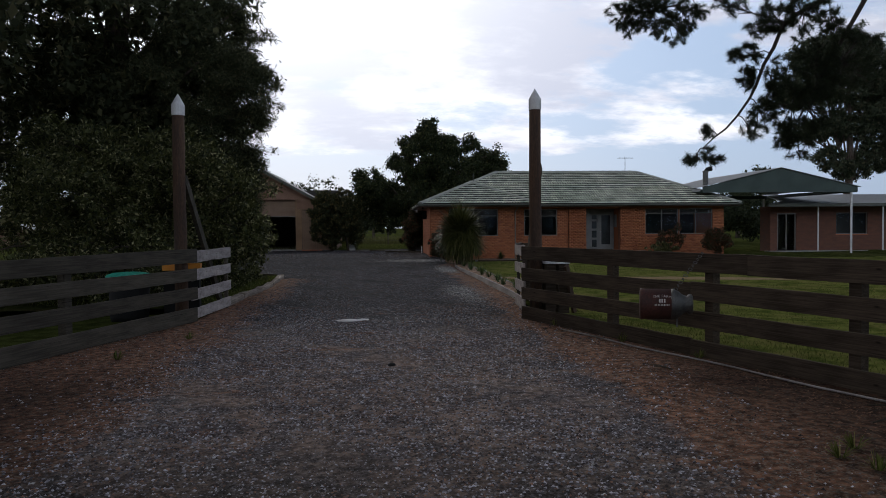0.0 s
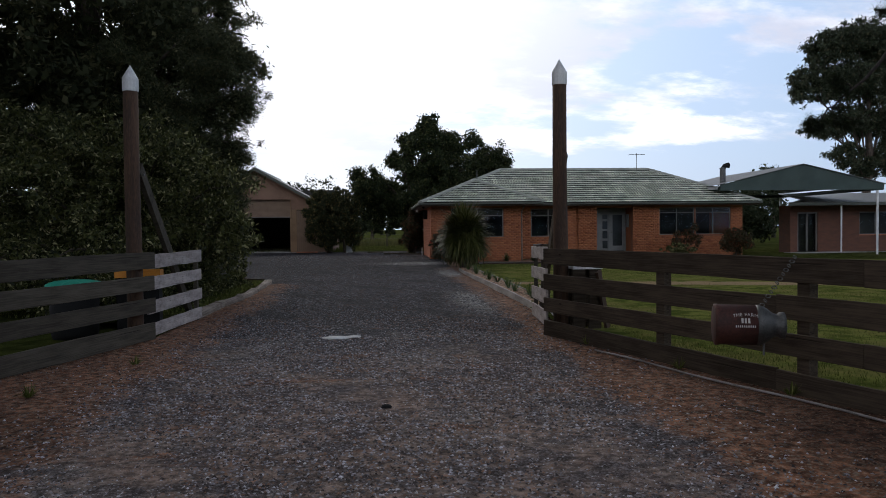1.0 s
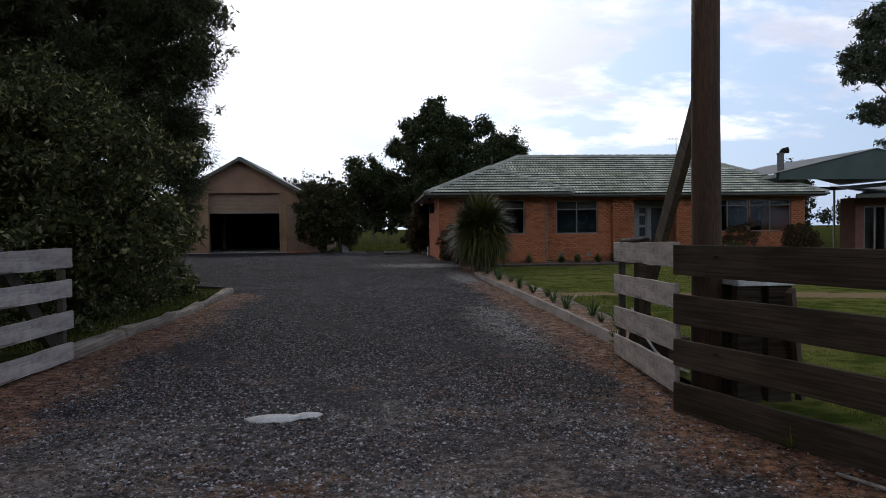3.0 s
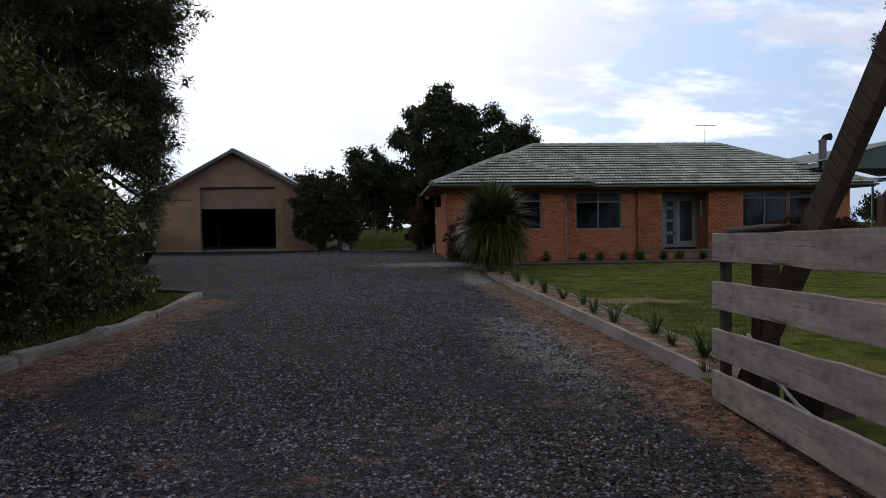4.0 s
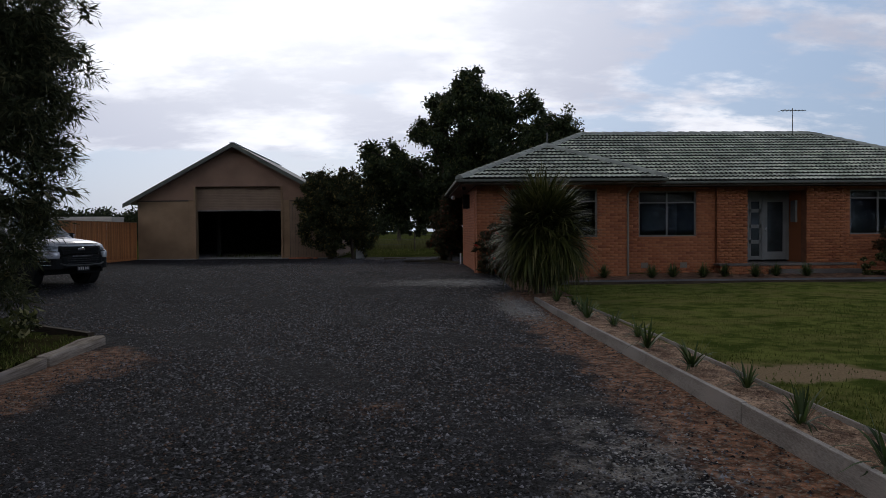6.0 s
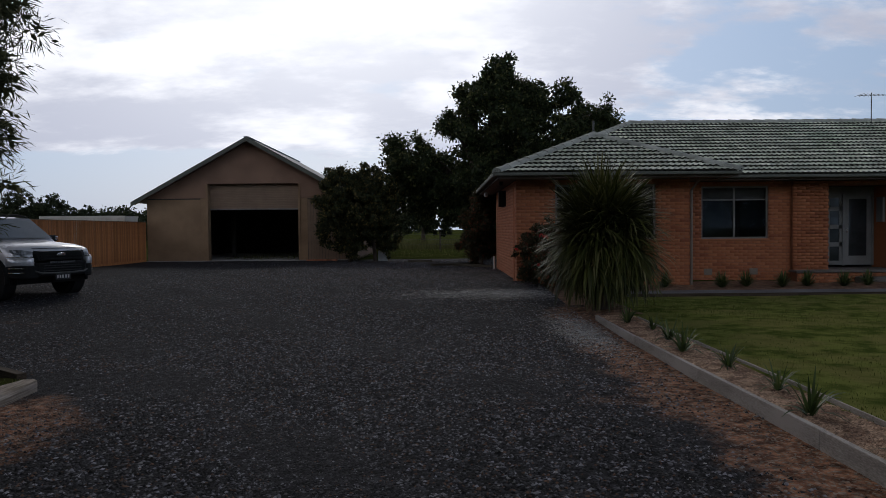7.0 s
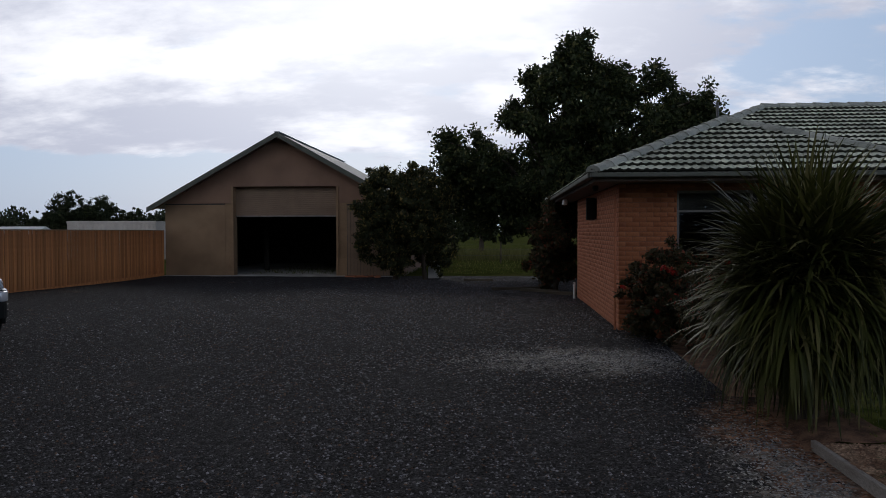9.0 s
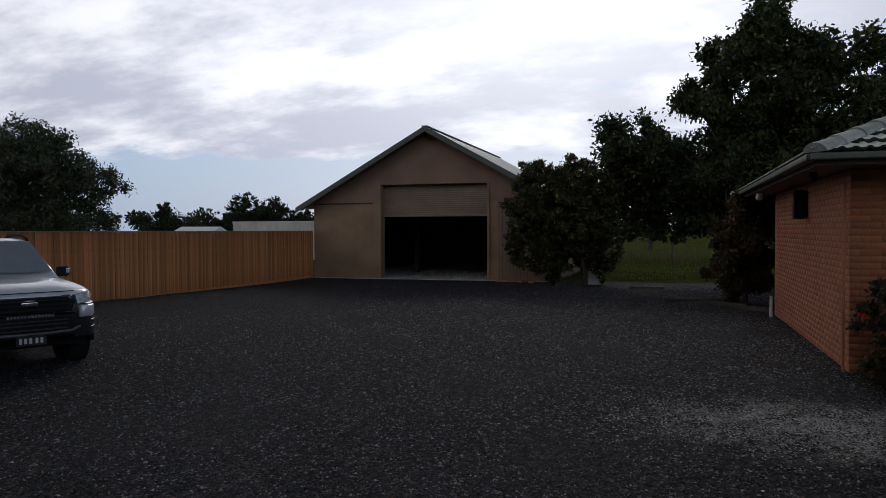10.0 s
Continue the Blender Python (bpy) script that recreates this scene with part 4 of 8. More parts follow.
for z in (0.34, 0.87, 1.38, 1.90):
    part("pane", boxes((9.28, 9.56, 2.352, 2.358, z, z + (0.41 if z < 1.8 else 0.24))), M["screen"], sl)
part("meter_box", boxes((10.46, 10.535, 1.75, 2.05, 1.45, 2.15), bevel=0.01), M["door"], house, "grey metal meter box")
part("porch_slab", boxes((7.55, 11.9, 0.72, 1.19, 0.10, 0.16), (8.66, 10.53, 1.19, 2.3, -0.3, 0.16), bevel=0.015), M["porch"], house)
porch_front = part("porch_front", boxes((7.6, 11.85, 0.78, 1.18, -0.3, 0.097)), M["mortar"], house, "brick riser under the porch slab")
lay(porch_front, brick_rows(7.6, 11.85, -0.26, 0.09), lambda u, w, z: (u, 0.78 - w, z), M["brick"])
part("porch_step", boxes((9.1, 11.9, 0.36, 0.715, -0.3, -0.01), bevel=0.015), M["porch"], house)
for x in (9.5, 9.75):
    bm = bmesh.new()
    lathe(bm, [(0.02, 0), (0.05, -0.03), (0.055, -0.09), (0.02, -0.12)], Matrix.Translation((x, 1.5, 2.58)) @ Matrix.Rotation(0.5, 4, "X"), 12)
    part("porch_lamp", bm, M["white"], house, "small white spotlight under the eave")
bm = bmesh.new()
tube(bm, [(4.49, -0.02, -0.2), (4.49, -0.02, 2.3), (4.52, -0.3, 2.45), (4.55, -0.7, 2.6)], [0.032] * 4, 10)
part("downpipe", bm, M["soffit"], house, "pale painted downpipe")
bm = bmesh.new()
tube(bm, [(-0.06, 0.06, -0.05), (-0.06, 0.06, 2.4)], [0.02] * 2, 8)
part("conduit", bm, M["brickside"], house)
for x in (5.40, 6.65):
    bm = boxes((x - 0.11, x + 0.11, FY - 0.02, FY, 0.03, 0.20))
    for k in range(4):
        box(bm, x - 0.09, x + 0.09, FY - 0.028, FY - 0.021, 0.05 + k * 0.036, 0.072 + k * 0.036)
    part("wall_vent", bm, M["soffit"], house, "pale terracotta wall vent")

# roof: planes given by the corners of their plan
TAN, EZ = 0.418, 2.74
EL, EF, EW, ER, EB = -0.55, 0.57, -0.85, 17.1, 10.29
WR, RY = 5.4, 5.43
RL, RR = EL + RY - EF, 12.9
pk = ((EL + WR) / 2, EW + (WR - EL) / 2)
jn = (pk[0], EF + (WR - EL) / 2)


def slope_z(kind, x, y):
    return EZ + TAN * {"left": x - EL, "front": y - EF, "wing": y - EW, "wingright": WR - x, "right": (ER - x) * (RY - EF) / (ER - RR), "back": EB - y}[kind]


SLOPES = dict(
    left=[(EL, EW), pk, jn, (RL, RY), (EL, EB)],
    wing=[(EL, EW), (WR, EW), pk],
    wingright=[(WR, EW), (WR, EF), jn, pk],
    front=[(WR, EF), (ER, EF), (RR, RY), (RL, RY), jn],
    right=[(ER, EF), (ER, EB), (RR, RY)],
    back=[(ER, EB), (EL, EB), (RL, RY), (RR, RY)],
)
roof = new("roof")
roof.parent = house
tagged(roof, "grey-green glazed tile roof")
bm = bmesh.new()
for kind, poly in SLOPES.items():
    bm.faces.new([bm.verts.new((x, y, slope_z(kind, x, y) - 0.04)) for x, y in poly])
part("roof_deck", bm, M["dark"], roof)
TILE_W, TILE_L = 0.29, 0.315
DIRS = dict(left=((0, -1), (1, 0), (EL, EW)), wing=((1, 0), (0, 1), (EL, EW)), wingright=((0, 1), (-1, 0), (WR, EW)), front=((1, 0), (0, 1), (WR, EF)))


def tile_shape():
    """Wavy tile: across u, up the slope v; the lower edge has a face."""
    prof = [(0.0, 0.010), (0.03, 0.0), (0.07, 0.0), (0.10, 0.020), (0.13, 0.022), (0.15, 0.010), (0.18, 0.0), (0.22, 0.0), (0.25, 0.020), (0.28, 0.022), (0.30, 0.010)]
    v, f = [], []
    for u, h in prof:
        v += [(u, 0.012, h + 0.001), (u, -0.03, h + 0.062), (u, TILE_L + 0.04, h - 0.002)]
    for i in range(len(prof) - 1):
        a, b = 3 * i, 3 * i + 3
        f += [(a, b, b + 1, a + 1), (a + 1, b + 1, b + 2, a + 2)]
    return np.array(v), np.array(f)


def inside(poly, x, y):
    """How far a place lies inside a convex-enough plan polygon, by the nearest edge (negative outside)."""
    hit = False
    for (x0, y0), (x1, y1) in zip(poly, poly[1:] + poly[:1]):
        if (y0 > y) != (y1 > y) and x < (x1 - x0) * (y - y0) / (y1 - y0) + x0:
            hit = not hit
    return hit


def roof_tiles():
    tv, tf = tile_shape()
    cosp = 1 / math.hypot(1, TAN)
    # lower-edge faces carry the painted shadow line
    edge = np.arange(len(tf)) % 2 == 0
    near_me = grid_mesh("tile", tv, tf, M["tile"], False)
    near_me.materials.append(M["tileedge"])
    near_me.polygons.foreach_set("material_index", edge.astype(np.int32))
    singles = 0
    for kind, (ud, vd, org) in DIRS.items():
        poly = SLOPES[kind]
        pu = [(p[0] - org[0]) * ud[0] + (p[1] - org[1]) * ud[1] for p in poly]
        pv = [(p[0] - org[0]) * vd[0] + (p[1] - org[1]) * vd[1] for p in poly]
        xa = Vector((ud[0], ud[1], 0))
        ya = Vector((vd[0] * cosp, vd[1] * cosp, TAN * cosp))
        if kind in ("left", "wingright"):
            xa = -xa if xa.cross(ya).z < 0 else xa
        if xa.cross(ya).z < 0:
            xa = -xa
        sign = 1 if xa.dot(Vector((*ud, 0))) > 0 else -1
        za = xa.cross(ya)
        rot = Matrix((xa, ya, za)).transposed().to_4x4()
        V, F = [], []
        rows = int((max(pv) - min(pv)) / (TILE_L * cosp)) + 1
        for r in range(rows):
            v0 = min(pv) + r * TILE_L * cosp
            for c in range(int((max(pu) - min(pu)) / TILE_W) + 2):
                u0 = min(pu) + (c - (0.12 if r % 2 else 0.0)) * TILE_W
                px, py = org[0] + ud[0] * u0 + vd[0] * v0, org[1] + ud[1] * u0 + vd[1] * v0
                cs = [(px + ud[0] * a + vd[0] * b, py + ud[1] * a + vd[1] * b) for a in (0.02, TILE_W - 0.02) for b in (0.01, TILE_L * cosp - 0.01)]
                full = sum(inside(poly, *q) for q in cs)
                mid = (px + ud[0] * TILE_W / 2 + vd[0] * 0.16, py + ud[1] * TILE_W / 2 + vd[1] * 0.16)
                if full < 1 and not inside(poly, *mid) or kind == "left" and py > 2.3 and not inside(poly, *mid):
                    continue
                shift = 0 if sign > 0 else TILE_W
                bx, by = px + ud[0] * shift, py + ud[1] * shift
                m = Matrix.Translation((bx, by, slope_z(kind, bx, by) - 0.02)) @ rot @ Matrix.Rotation(rng.normal(0, 0.006), 4, "Z")
                if full == 4 and kind in ("wing",) and singles < 140 or full == 4 and kind == "left" and by < 3.2 and singles < 290:
                    share("tile", near_me, roof, m)
                    singles += 1
                    continue
                q = np.array(m)
                F.append(tf + len(V) * len(tv))
                V.append(tv @ q[:3, :3].T + q[:3, 3])
        me = grid_mesh("tiles_" + kind, np.concatenate(V), np.concatenate(F), M["tile"], False)
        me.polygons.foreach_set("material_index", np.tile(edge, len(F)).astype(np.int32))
        bm2 = bmesh.new()
        bm2.from_mesh(me)
        for (x0, y0), (x1, y1) in zip(poly, poly[1:] + poly[:1]):
            low = abs(slope_z(kind, x0, y0) - EZ) < 0.01 and abs(slope_z(kind, x1, y1) - EZ) < 0.01
            if low or kind == "left" and (x0, y0) in (pk, jn):
                continue
            nx, ny = y1 - y0, -(x1 - x0)
            cx, cy = sum(p[0] for p in poly) / len(poly), sum(p[1] for p in poly) / len(poly)
            if (cx - x0) * nx + (cy - y0) * ny > 0:
                nx, ny = -nx, -ny
            bmesh.ops.bisect_plane(bm2, geom=bm2.verts[:] + bm2.edges[:] + bm2.faces[:], plane_co=(x0, y0, 0), plane_no=(nx, ny, 0), clear_outer=True)
        bpy.data.meshes.remove(me)
        ob = part("roof_tiles", bm2, M["tile"], roof)
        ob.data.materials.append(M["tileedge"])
        tagged(ob, kind="stuff")


roof_tiles()


def caps(a, b):
    """Overlapping half-round caps along a ridge or hip."""
    a, b = Vector(a), Vector(b)
    n = max(1, round((b - a).length / 0.40))
    d = (b - a).normalized()
    s = Vector((d.y, -d.x, 0)).normalized()
    up = s.cross(d)
    rot = Matrix((d, s, up)).transposed().to_4x4()
    for i in range(n):
        share("ridge_cap", CAP, roof, Matrix.Translation(a.lerp(b, i / n)) @ rot)


bm = bmesh.new()
rings = []
for x, r, h in ((-0.03, 0.135, 0.012), (0.41, 0.12, 0.0)):
    rings.append([bm.verts.new((x, r * 1.15 * math.cos(t), h - 0.045 + r * 0.85 * math.sin(t))) for t in np.linspace(0, math.pi, 8)])
for k in range(7):
    bm.faces.new((rings[0][k], rings[0][k + 1], rings[1][k + 1], rings[1][k]))
bm.faces.new(rings[0])
CAP = as_mesh("ridge_cap", bm, M["ridge"], False)


def rp(p, kind):
    return (*p, slope_z(kind, *p) + 0.03)


caps(rp((RL, RY), "front"), rp((RR, RY), "front"))
caps(rp((EL, EW), "left"), rp(pk, "left"))
caps(rp((WR, EW), "wing"), rp(pk, "wing"))
caps(rp(pk, "left"), rp(jn, "left"))
caps(rp(jn, "left"), rp((RL, RY), "left"))
caps(rp((ER, EF), "front"), rp((RR, RY), "front"))
caps(rp((EL, EB), "left"), rp((RL, RY), "left"))
for n_, (x0, x1, y0, y1) in enumerate(((EL - 0.06, WR + 0.02, EW - 0.10, EW + 0.02), (WR - 0.02, ER + 0.08, EF - 0.10, EF + 0.02), (EL - 0.10, EL + 0.02, EW + 0.022, EB), (ER - 0.02, ER + 0.1, EF + 0.022, EB))):
    bm = boxes((x0, x1, y0, y1, 2.635, 2.715), bevel=0.018)
    part("gutter", bm, M["gutter"], roof, "painted metal gutter")
part("fascia", boxes((EL + 0.03, WR - 0.03, EW + 0.025, EW + 0.05, 2.575, 2.69), (EL + 0.025, EL + 0.05, EW + 0.052, EB, 2.575, 2.69), (WR, ER, EF + 0.025, EF + 0.05, 2.575, 2.69), (ER - 0.05, ER - 0.025, EF + 0.052, EB, 2.575, 2.69)), M["fascia"], roof)
part("soffit", boxes((EL + 0.05, WR - 0.05, EW + 0.05, -0.02, 2.588, 2.600), (EL + 0.05, -0.015, -0.02, EB - 0.05, 2.588, 2.600), (4.5, ER - 0.05, EF + 0.05, 1.6, 2.602, 2.614), (16.53, ER - 0.05, 1.6, EB - 0.05, 2.588, 2.600), (8.5, 10.8, 1.6, 2.4, 2.588, 2.600)), M["soffit"], roof)
bm = bmesh.new()
lathe(bm, [(0.05, 0), (0.06, -0.05), (0.035, -0.1)], Matrix.Translation((-0.35, 0.5, 2.585)), 12)
part("eave_lamp", bm, M["black"], house, "small dark lamp under the eave")
bm = bmesh.new()
lathe(bm, [(0.05, 0), (0.07, -0.05), (0.07, -0.13), (0.03, -0.15)], Matrix.Translation((-0.4, 6.2, 2.585)), 12)
part("eave_lamp", bm, M["white"], house, "small white lamp under the eave")
bm = bmesh.new()
tube(bm, [(2.75, 3.7, 3.9), (2.75, 3.7, 4.62)], [0.03, 0.03], 8)
part("vent_pipe", bm, M["steel"], roof)

antenna = thing("antenna", "thin metal television antenna on the roof ridge", "antenna", (12.2, 5.3, 4.72))
bm = bmesh.new()
tube(bm, [(0, 0, -0.1), (0, 0, 0.98)], [0.018, 0.015], 8)
part("mast", bm, M["steel"], antenna)
bm = bmesh.new()
tube(bm, [(-0.45, 0, 0.9), (0.5, 0, 0.9)], [0.012, 0.012], 6)
part("boom", bm, M["steel"], antenna)
for k in range(7):
    bm = bmesh.new()
    tube(bm, [(-0.4 + 0.14 * k, -0.3 + 0.03 * k, 0.9), (-0.4 + 0.14 * k, 0.3 - 0.03 * k, 0.9)], [0.006, 0.006], 5)
    part("element", bm, M["steel"], antenna)

# ---- shed ----
shed = thing("shed", "tan rendered gable shed with a half-open roller door", "shed")
SX0, SX1, SY, SD, SP = -16.5, -6.25, 17.65, 30.0, -11.38
sd = (-13.57, -8.9, -0.2, 3.7)
wall_part("front_wall", shed, SX0, SX1, -0.35, 2.98, [(sd[0], sd[1], -0.35, 2.98)], lambda a, b, c, d: (a, b, SY, SY + 0.18, c, d), M["shedside"])
bm = bmesh.new()
gz = lambda x: 5.82 - abs(x - SP) * 0.555  # noqa: E731
for poly in ([(SX0, 2.985), (sd[0], 2.985), (sd[0], gz(sd[0])), (SX0, 2.99)], [(sd[0], 3.7), (sd[1], 3.7), (sd[1], gz(sd[1])), (SP, gz(SP)), (sd[0], gz(sd[0]))], [(sd[1], 2.985), (SX1, 2.985), (SX1, 2.99), (sd[1], gz(sd[1]))]):
    fa = bm.faces.new([bm.verts.new((x, SY - 0.02, z)) for x, z in poly])
    r = bmesh.ops.extrude_face_region(bm, geom=[fa])
    bmesh.ops.translate(bm, vec=(0, 0.2, 0), verts=[v for v in r["geom"] if isinstance(v, bmesh.types.BMVert)])
bmesh.ops.recalc_face_normals(bm, faces=bm.faces[:])
part("gable", bm, M["render"], shed)
for row in ((SX0, SX0 + 0.15, SY + 0.18, SD), (SX1 - 0.15, SX1, SY + 0.18, SD), (SX0 + 0.15, SX1 - 0.15, SD - 0.15, SD)):
    part("side_wall", boxes((*row, -0.35, 2.9)), M["render"], shed)
part("back_gable", boxes((SX0 + 0.15, SX1 - 0.15, SD - 0.1, SD - 0.05, 2.9, 3.0)), M["render"], shed)
bm = bmesh.new()
bm.faces.new([bm.verts.new(c) for c in ((SX0, SD - 0.06, 2.9), (SX1, SD - 0.06, 2.9), (SP, SD - 0.06, gz(SP)))])
part("back_gable", bm, M["render"], shed)
# dark sheets before the walls, standing for the shade inside the shed
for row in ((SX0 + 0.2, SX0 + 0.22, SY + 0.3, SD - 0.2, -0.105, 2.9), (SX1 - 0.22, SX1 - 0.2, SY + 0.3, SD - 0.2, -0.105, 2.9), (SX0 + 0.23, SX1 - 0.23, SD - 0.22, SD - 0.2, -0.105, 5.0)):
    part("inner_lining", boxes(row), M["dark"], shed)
part("floor_slab", boxes((SX0, SX1, SY - 0.25, SD, -0.4, -0.105), bevel=0.01), M["concrete"], shed, "bare concrete slab")
for x in (sd[0], sd[1] - 0.10):
    part("door_trim", boxes((x, x + 0.10, SY - 0.06, SY + 0.42, -0.2, 3.7)), M["shedside"], shed)
curtain = part("roller_door", boxes((sd[0] + 0.1, sd[1] - 0.1, SY + 0.30, SY + 0.32, 2.45, 3.69)), M["shutter"], shed, "tan slatted roller door partly raised")
bm = bmesh.new()
tube(bm, [(sd[0] + 0.1, SY + 0.30, 0.023), (sd[1] - 0.1, SY + 0.30, 0.023)], [0.052, 0.052], 8, False)
SLAT = as_mesh("slat", bm, M["shutter"])
for k in range(14):
    share("slat", SLAT, curtain, pose(0, 0.045, 2.49 + k * 1.2 / 14))
part("door_rail", boxes((sd[0] + 0.1, sd[1] - 0.1, SY + 0.24, SY + 0.34, 2.40, 2.465), bevel=0.01), M["frame"], shed)
part("lintel", boxes((sd[0], sd[1], SY + 0.185, SY + 0.42, 3.69, 3.85)), M["render"], shed)
part("seam_trim", boxes((SX0, sd[0] - 0.28, SY - 0.035, SY - 0.003, 2.93, 2.978)), M["dark"], shed)
part("seam_trim", boxes((sd[1] + 0.35, SX1, SY - 0.035, SY - 0.003, 2.9, 2.94)), M["dark"], shed)
bdoor = part("board_door", boxes((sd[1] + 0.36, SX1 - 0.06, SY - 0.012, SY - 0.003, -0.1, 2.88)), M["dark"], shed, "pale vertical board side door")
BOARD = as_mesh("board", boxes((0, 0.128, -0.018, 0, -0.12, 2.84)), M["shutter"])
x = sd[1] + 0.38
while x < SX1 - 0.18:
    share("board", BOARD, bdoor, pose(x, SY - 0.014, 0.03))
    x += 0.14
part("wall_sheet", boxes((SX0 + 0.02, sd[0] - 0.27, SY - 0.012, SY - 0.002, -0.17, 2.925), bevel=0.003), M["shedside"], shed, "smooth tan wall sheet")
part("inner_post", boxes((-13.55, -13.35, 22, 22.2, -0.105, 3.2)), M["blind"], shed, "dark timber post inside")


def corrugated(x0, z0, x1, z1, y0, y1, pitch=0.2, amp=0.018):
    """A corrugated sheet from an eave to a ridge, ribs running down the slope."""
    ys = np.arange(y0, y1 + 1e-6, pitch / 4)
    up = amp * np.array([0, 1, 1, 0])[np.arange(len(ys)) % 4]
    v = np.concatenate([np.stack([np.full(len(ys), x0), ys, z0 + up], -1), np.stack([np.full(len(ys), x1), ys, z1 + up], -1)])
    k = np.arange(len(ys) - 1)
    return v, np.stack([k, k + 1, k + 1 + len(ys), k + len(ys)], -1)


for xa in (SX0 - 0.55, SX1 + 0.55):
    v, f = corrugated(xa, gz(xa) + 0.1, SP, gz(SP) + 0.1, SY - 0.6, SD + 0.3)
    ob = new("roof_sheet", grid_mesh("roof_sheet", v, f, M["zinc"]))
    ob.parent = shed
    tagged(ob, "grey corrugated steel roof")
    s = 1 if xa > SP else -1
    bm = bmesh.new()
    for (p, q) in (((xa, gz(xa)), (SP, gz(SP))),):
        vs = [bm.verts.new(c) for c in ((p[0], SY - 0.62, p[1] - 0.09), (q[0], SY - 0.62, q[1] - 0.09), (q[0], SY - 0.62, q[1] + 0.13), (p[0], SY - 0.62, p[1] + 0.13))]
        fa = bm.faces.new(vs)
        r = bmesh.ops.extrude_face_region(bm, geom=[fa])
        bmesh.ops.translate(bm, vec=(0, 0.035, 0), verts=[g for g in r["geom"] if isinstance(g, bmesh.types.BMVert)])
    part("barge_board", bm, M["gutter"], shed)
    bm = bmesh.new()
    vs = [bm.verts.new(c) for c in ((xa, SY - 0.58, gz(xa) + 0.02), (SP, SY - 0.58, gz(SP) + 0.02), (SP, SY - 0.02, gz(SP) + 0.02), (xa, SY - 0.02, gz(xa) + 0.02))]
    bm.faces.new(vs)
    part("eave_lining", bm, M["render"], shed)
bm = boxes((SP - 0.12, SP + 0.12, SY - 0.62, SD + 0.3, gz(SP) + 0.1, gz(SP) + 0.14), bevel=0.01)
part("ridge_cap", bm, M["zinc"], shed)

# ---- carport and second building ----
carport = thing("carport", "open gable carport with dark green gable and zinc roof", "carport")
CX, CY0, CY1 = 19.7, 1.1, 11.0
cz = lambda x: 4.66 - abs(x - CX) * 0.232  # noqa: E731
bm = bmesh.new()
fa = bm.faces.new([bm.verts.new(c) for c in ((15.2, CY0, 3.32), (24.2, CY0, 3.32), (24.2, CY0, cz(24.2)), (CX, CY0, cz(CX)), (15.2, CY0, cz(15.2)))])
r = bmesh.ops.extrude_face_region(bm, geom=[fa])
bmesh.ops.translate(bm, vec=(0, 0.05, 0), verts=[g for g in r["geom"] if isinstance(g, bmesh.types.BMVert)])
bmesh.ops.recalc_face_normals(bm, faces=bm.faces[:])
part("gable", bm, M["green"], carport, "dark green gable cladding")
for xa in (15.0, 24.4):
    v, f = corrugated(xa, cz(xa) + 0.03, CX, cz(CX) + 0.03, CY0 - 0.1, CY1)
    ob = new("roof_sheet", grid_mesh("roof_sheet", v, f, M["zinc"]))
    ob.parent = carport
part("beam", boxes((15.2, 15.35, CY0 + 0.06, CY1, 3.3, 3.5), (24.05, 24.2, CY0 + 0.06, CY1, 3.3, 3.5), (15.36, 24.04, CY1 - 0.15, CY1, 3.3, 3.5)), M["green"], carport)
part("side_fascia", boxes((15.02, 15.06, CY0, CY1, 3.38, 3.55)), M["zinc"], carport)
for x, y in ((23.9, 1.2), (15.3, 10.8), (23.9, 10.8), (17.6, 10.8)):
    bm = bmesh.new()
    tube(bm, [(x, y, -0.3), (x, y, 3.3)], [0.06, 0.06], 10)
    part("post", bm, M["white"], carport, "white painted steel post")
flue = thing("flue", "grey steel flue with a cowl on the carport roof", "flue", (15.75, 2.0, 3.55))
bm = bmesh.new()
lathe(bm, [(0.15, 0), (0.15, 0.95), (0.17, 0.96), (0.17, 1.02), (0.05, 1.05)], None, 14)
part("pipe", bm, M["steel"], flue, smooth=False)
bm = bmesh.new()
tube(bm, [(0.0, 0, 1.0), (0.1, 0, 1.12), (0.34, 0, 1.16)], [0.10, 0.12, 0.15], 10)
part("cowl", bm, M["black"], flue)

annexe = thing("annexe", "low orange brick annexe with a verandah", "building")
wall_part("front_wall", annexe, 20.67, 34.0, -0.3, 2.6, [(21.1, 22.3, -0.3, 2.2), (24.8, 26.8, 0.9, 2.2), (29, 31, 0.9, 2.2)], lambda a, b, c, d: (a, b, 4.0, 4.2, c, d), M["shadedannexe"])
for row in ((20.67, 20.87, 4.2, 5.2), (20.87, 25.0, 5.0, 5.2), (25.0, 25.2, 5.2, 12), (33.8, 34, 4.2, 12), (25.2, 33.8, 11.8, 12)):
    part("side_wall", boxes((*row, -0.3, 2.6)), M["shadedannexe"], annexe)
part("inner_wall", boxes((20.9, 33.8, 4.9, 4.98, -0.3, 2.6)), M["dark"], annexe)
dd = part("door", boxes((21.1, 21.18, 4.05, 4.13, 0, 2.2), (22.22, 22.3, 4.05, 4.13, 0, 2.2), (21.66, 21.74, 4.05, 4.13, 0, 2.2), (21.18, 22.22, 4.05, 4.13, 2.12, 2.2)), M["frame"], annexe, "glass sliding door")
part("pane", boxes((21.18, 22.22, 4.085, 4.092, 0, 2.12)), M["glass"], dd)
for x0, x1 in ((24.8, 26.8), (29, 31)):
    window("window", annexe, x0, x1, 0.9, 2.2, 4.0, 2)
bm = bmesh.new()
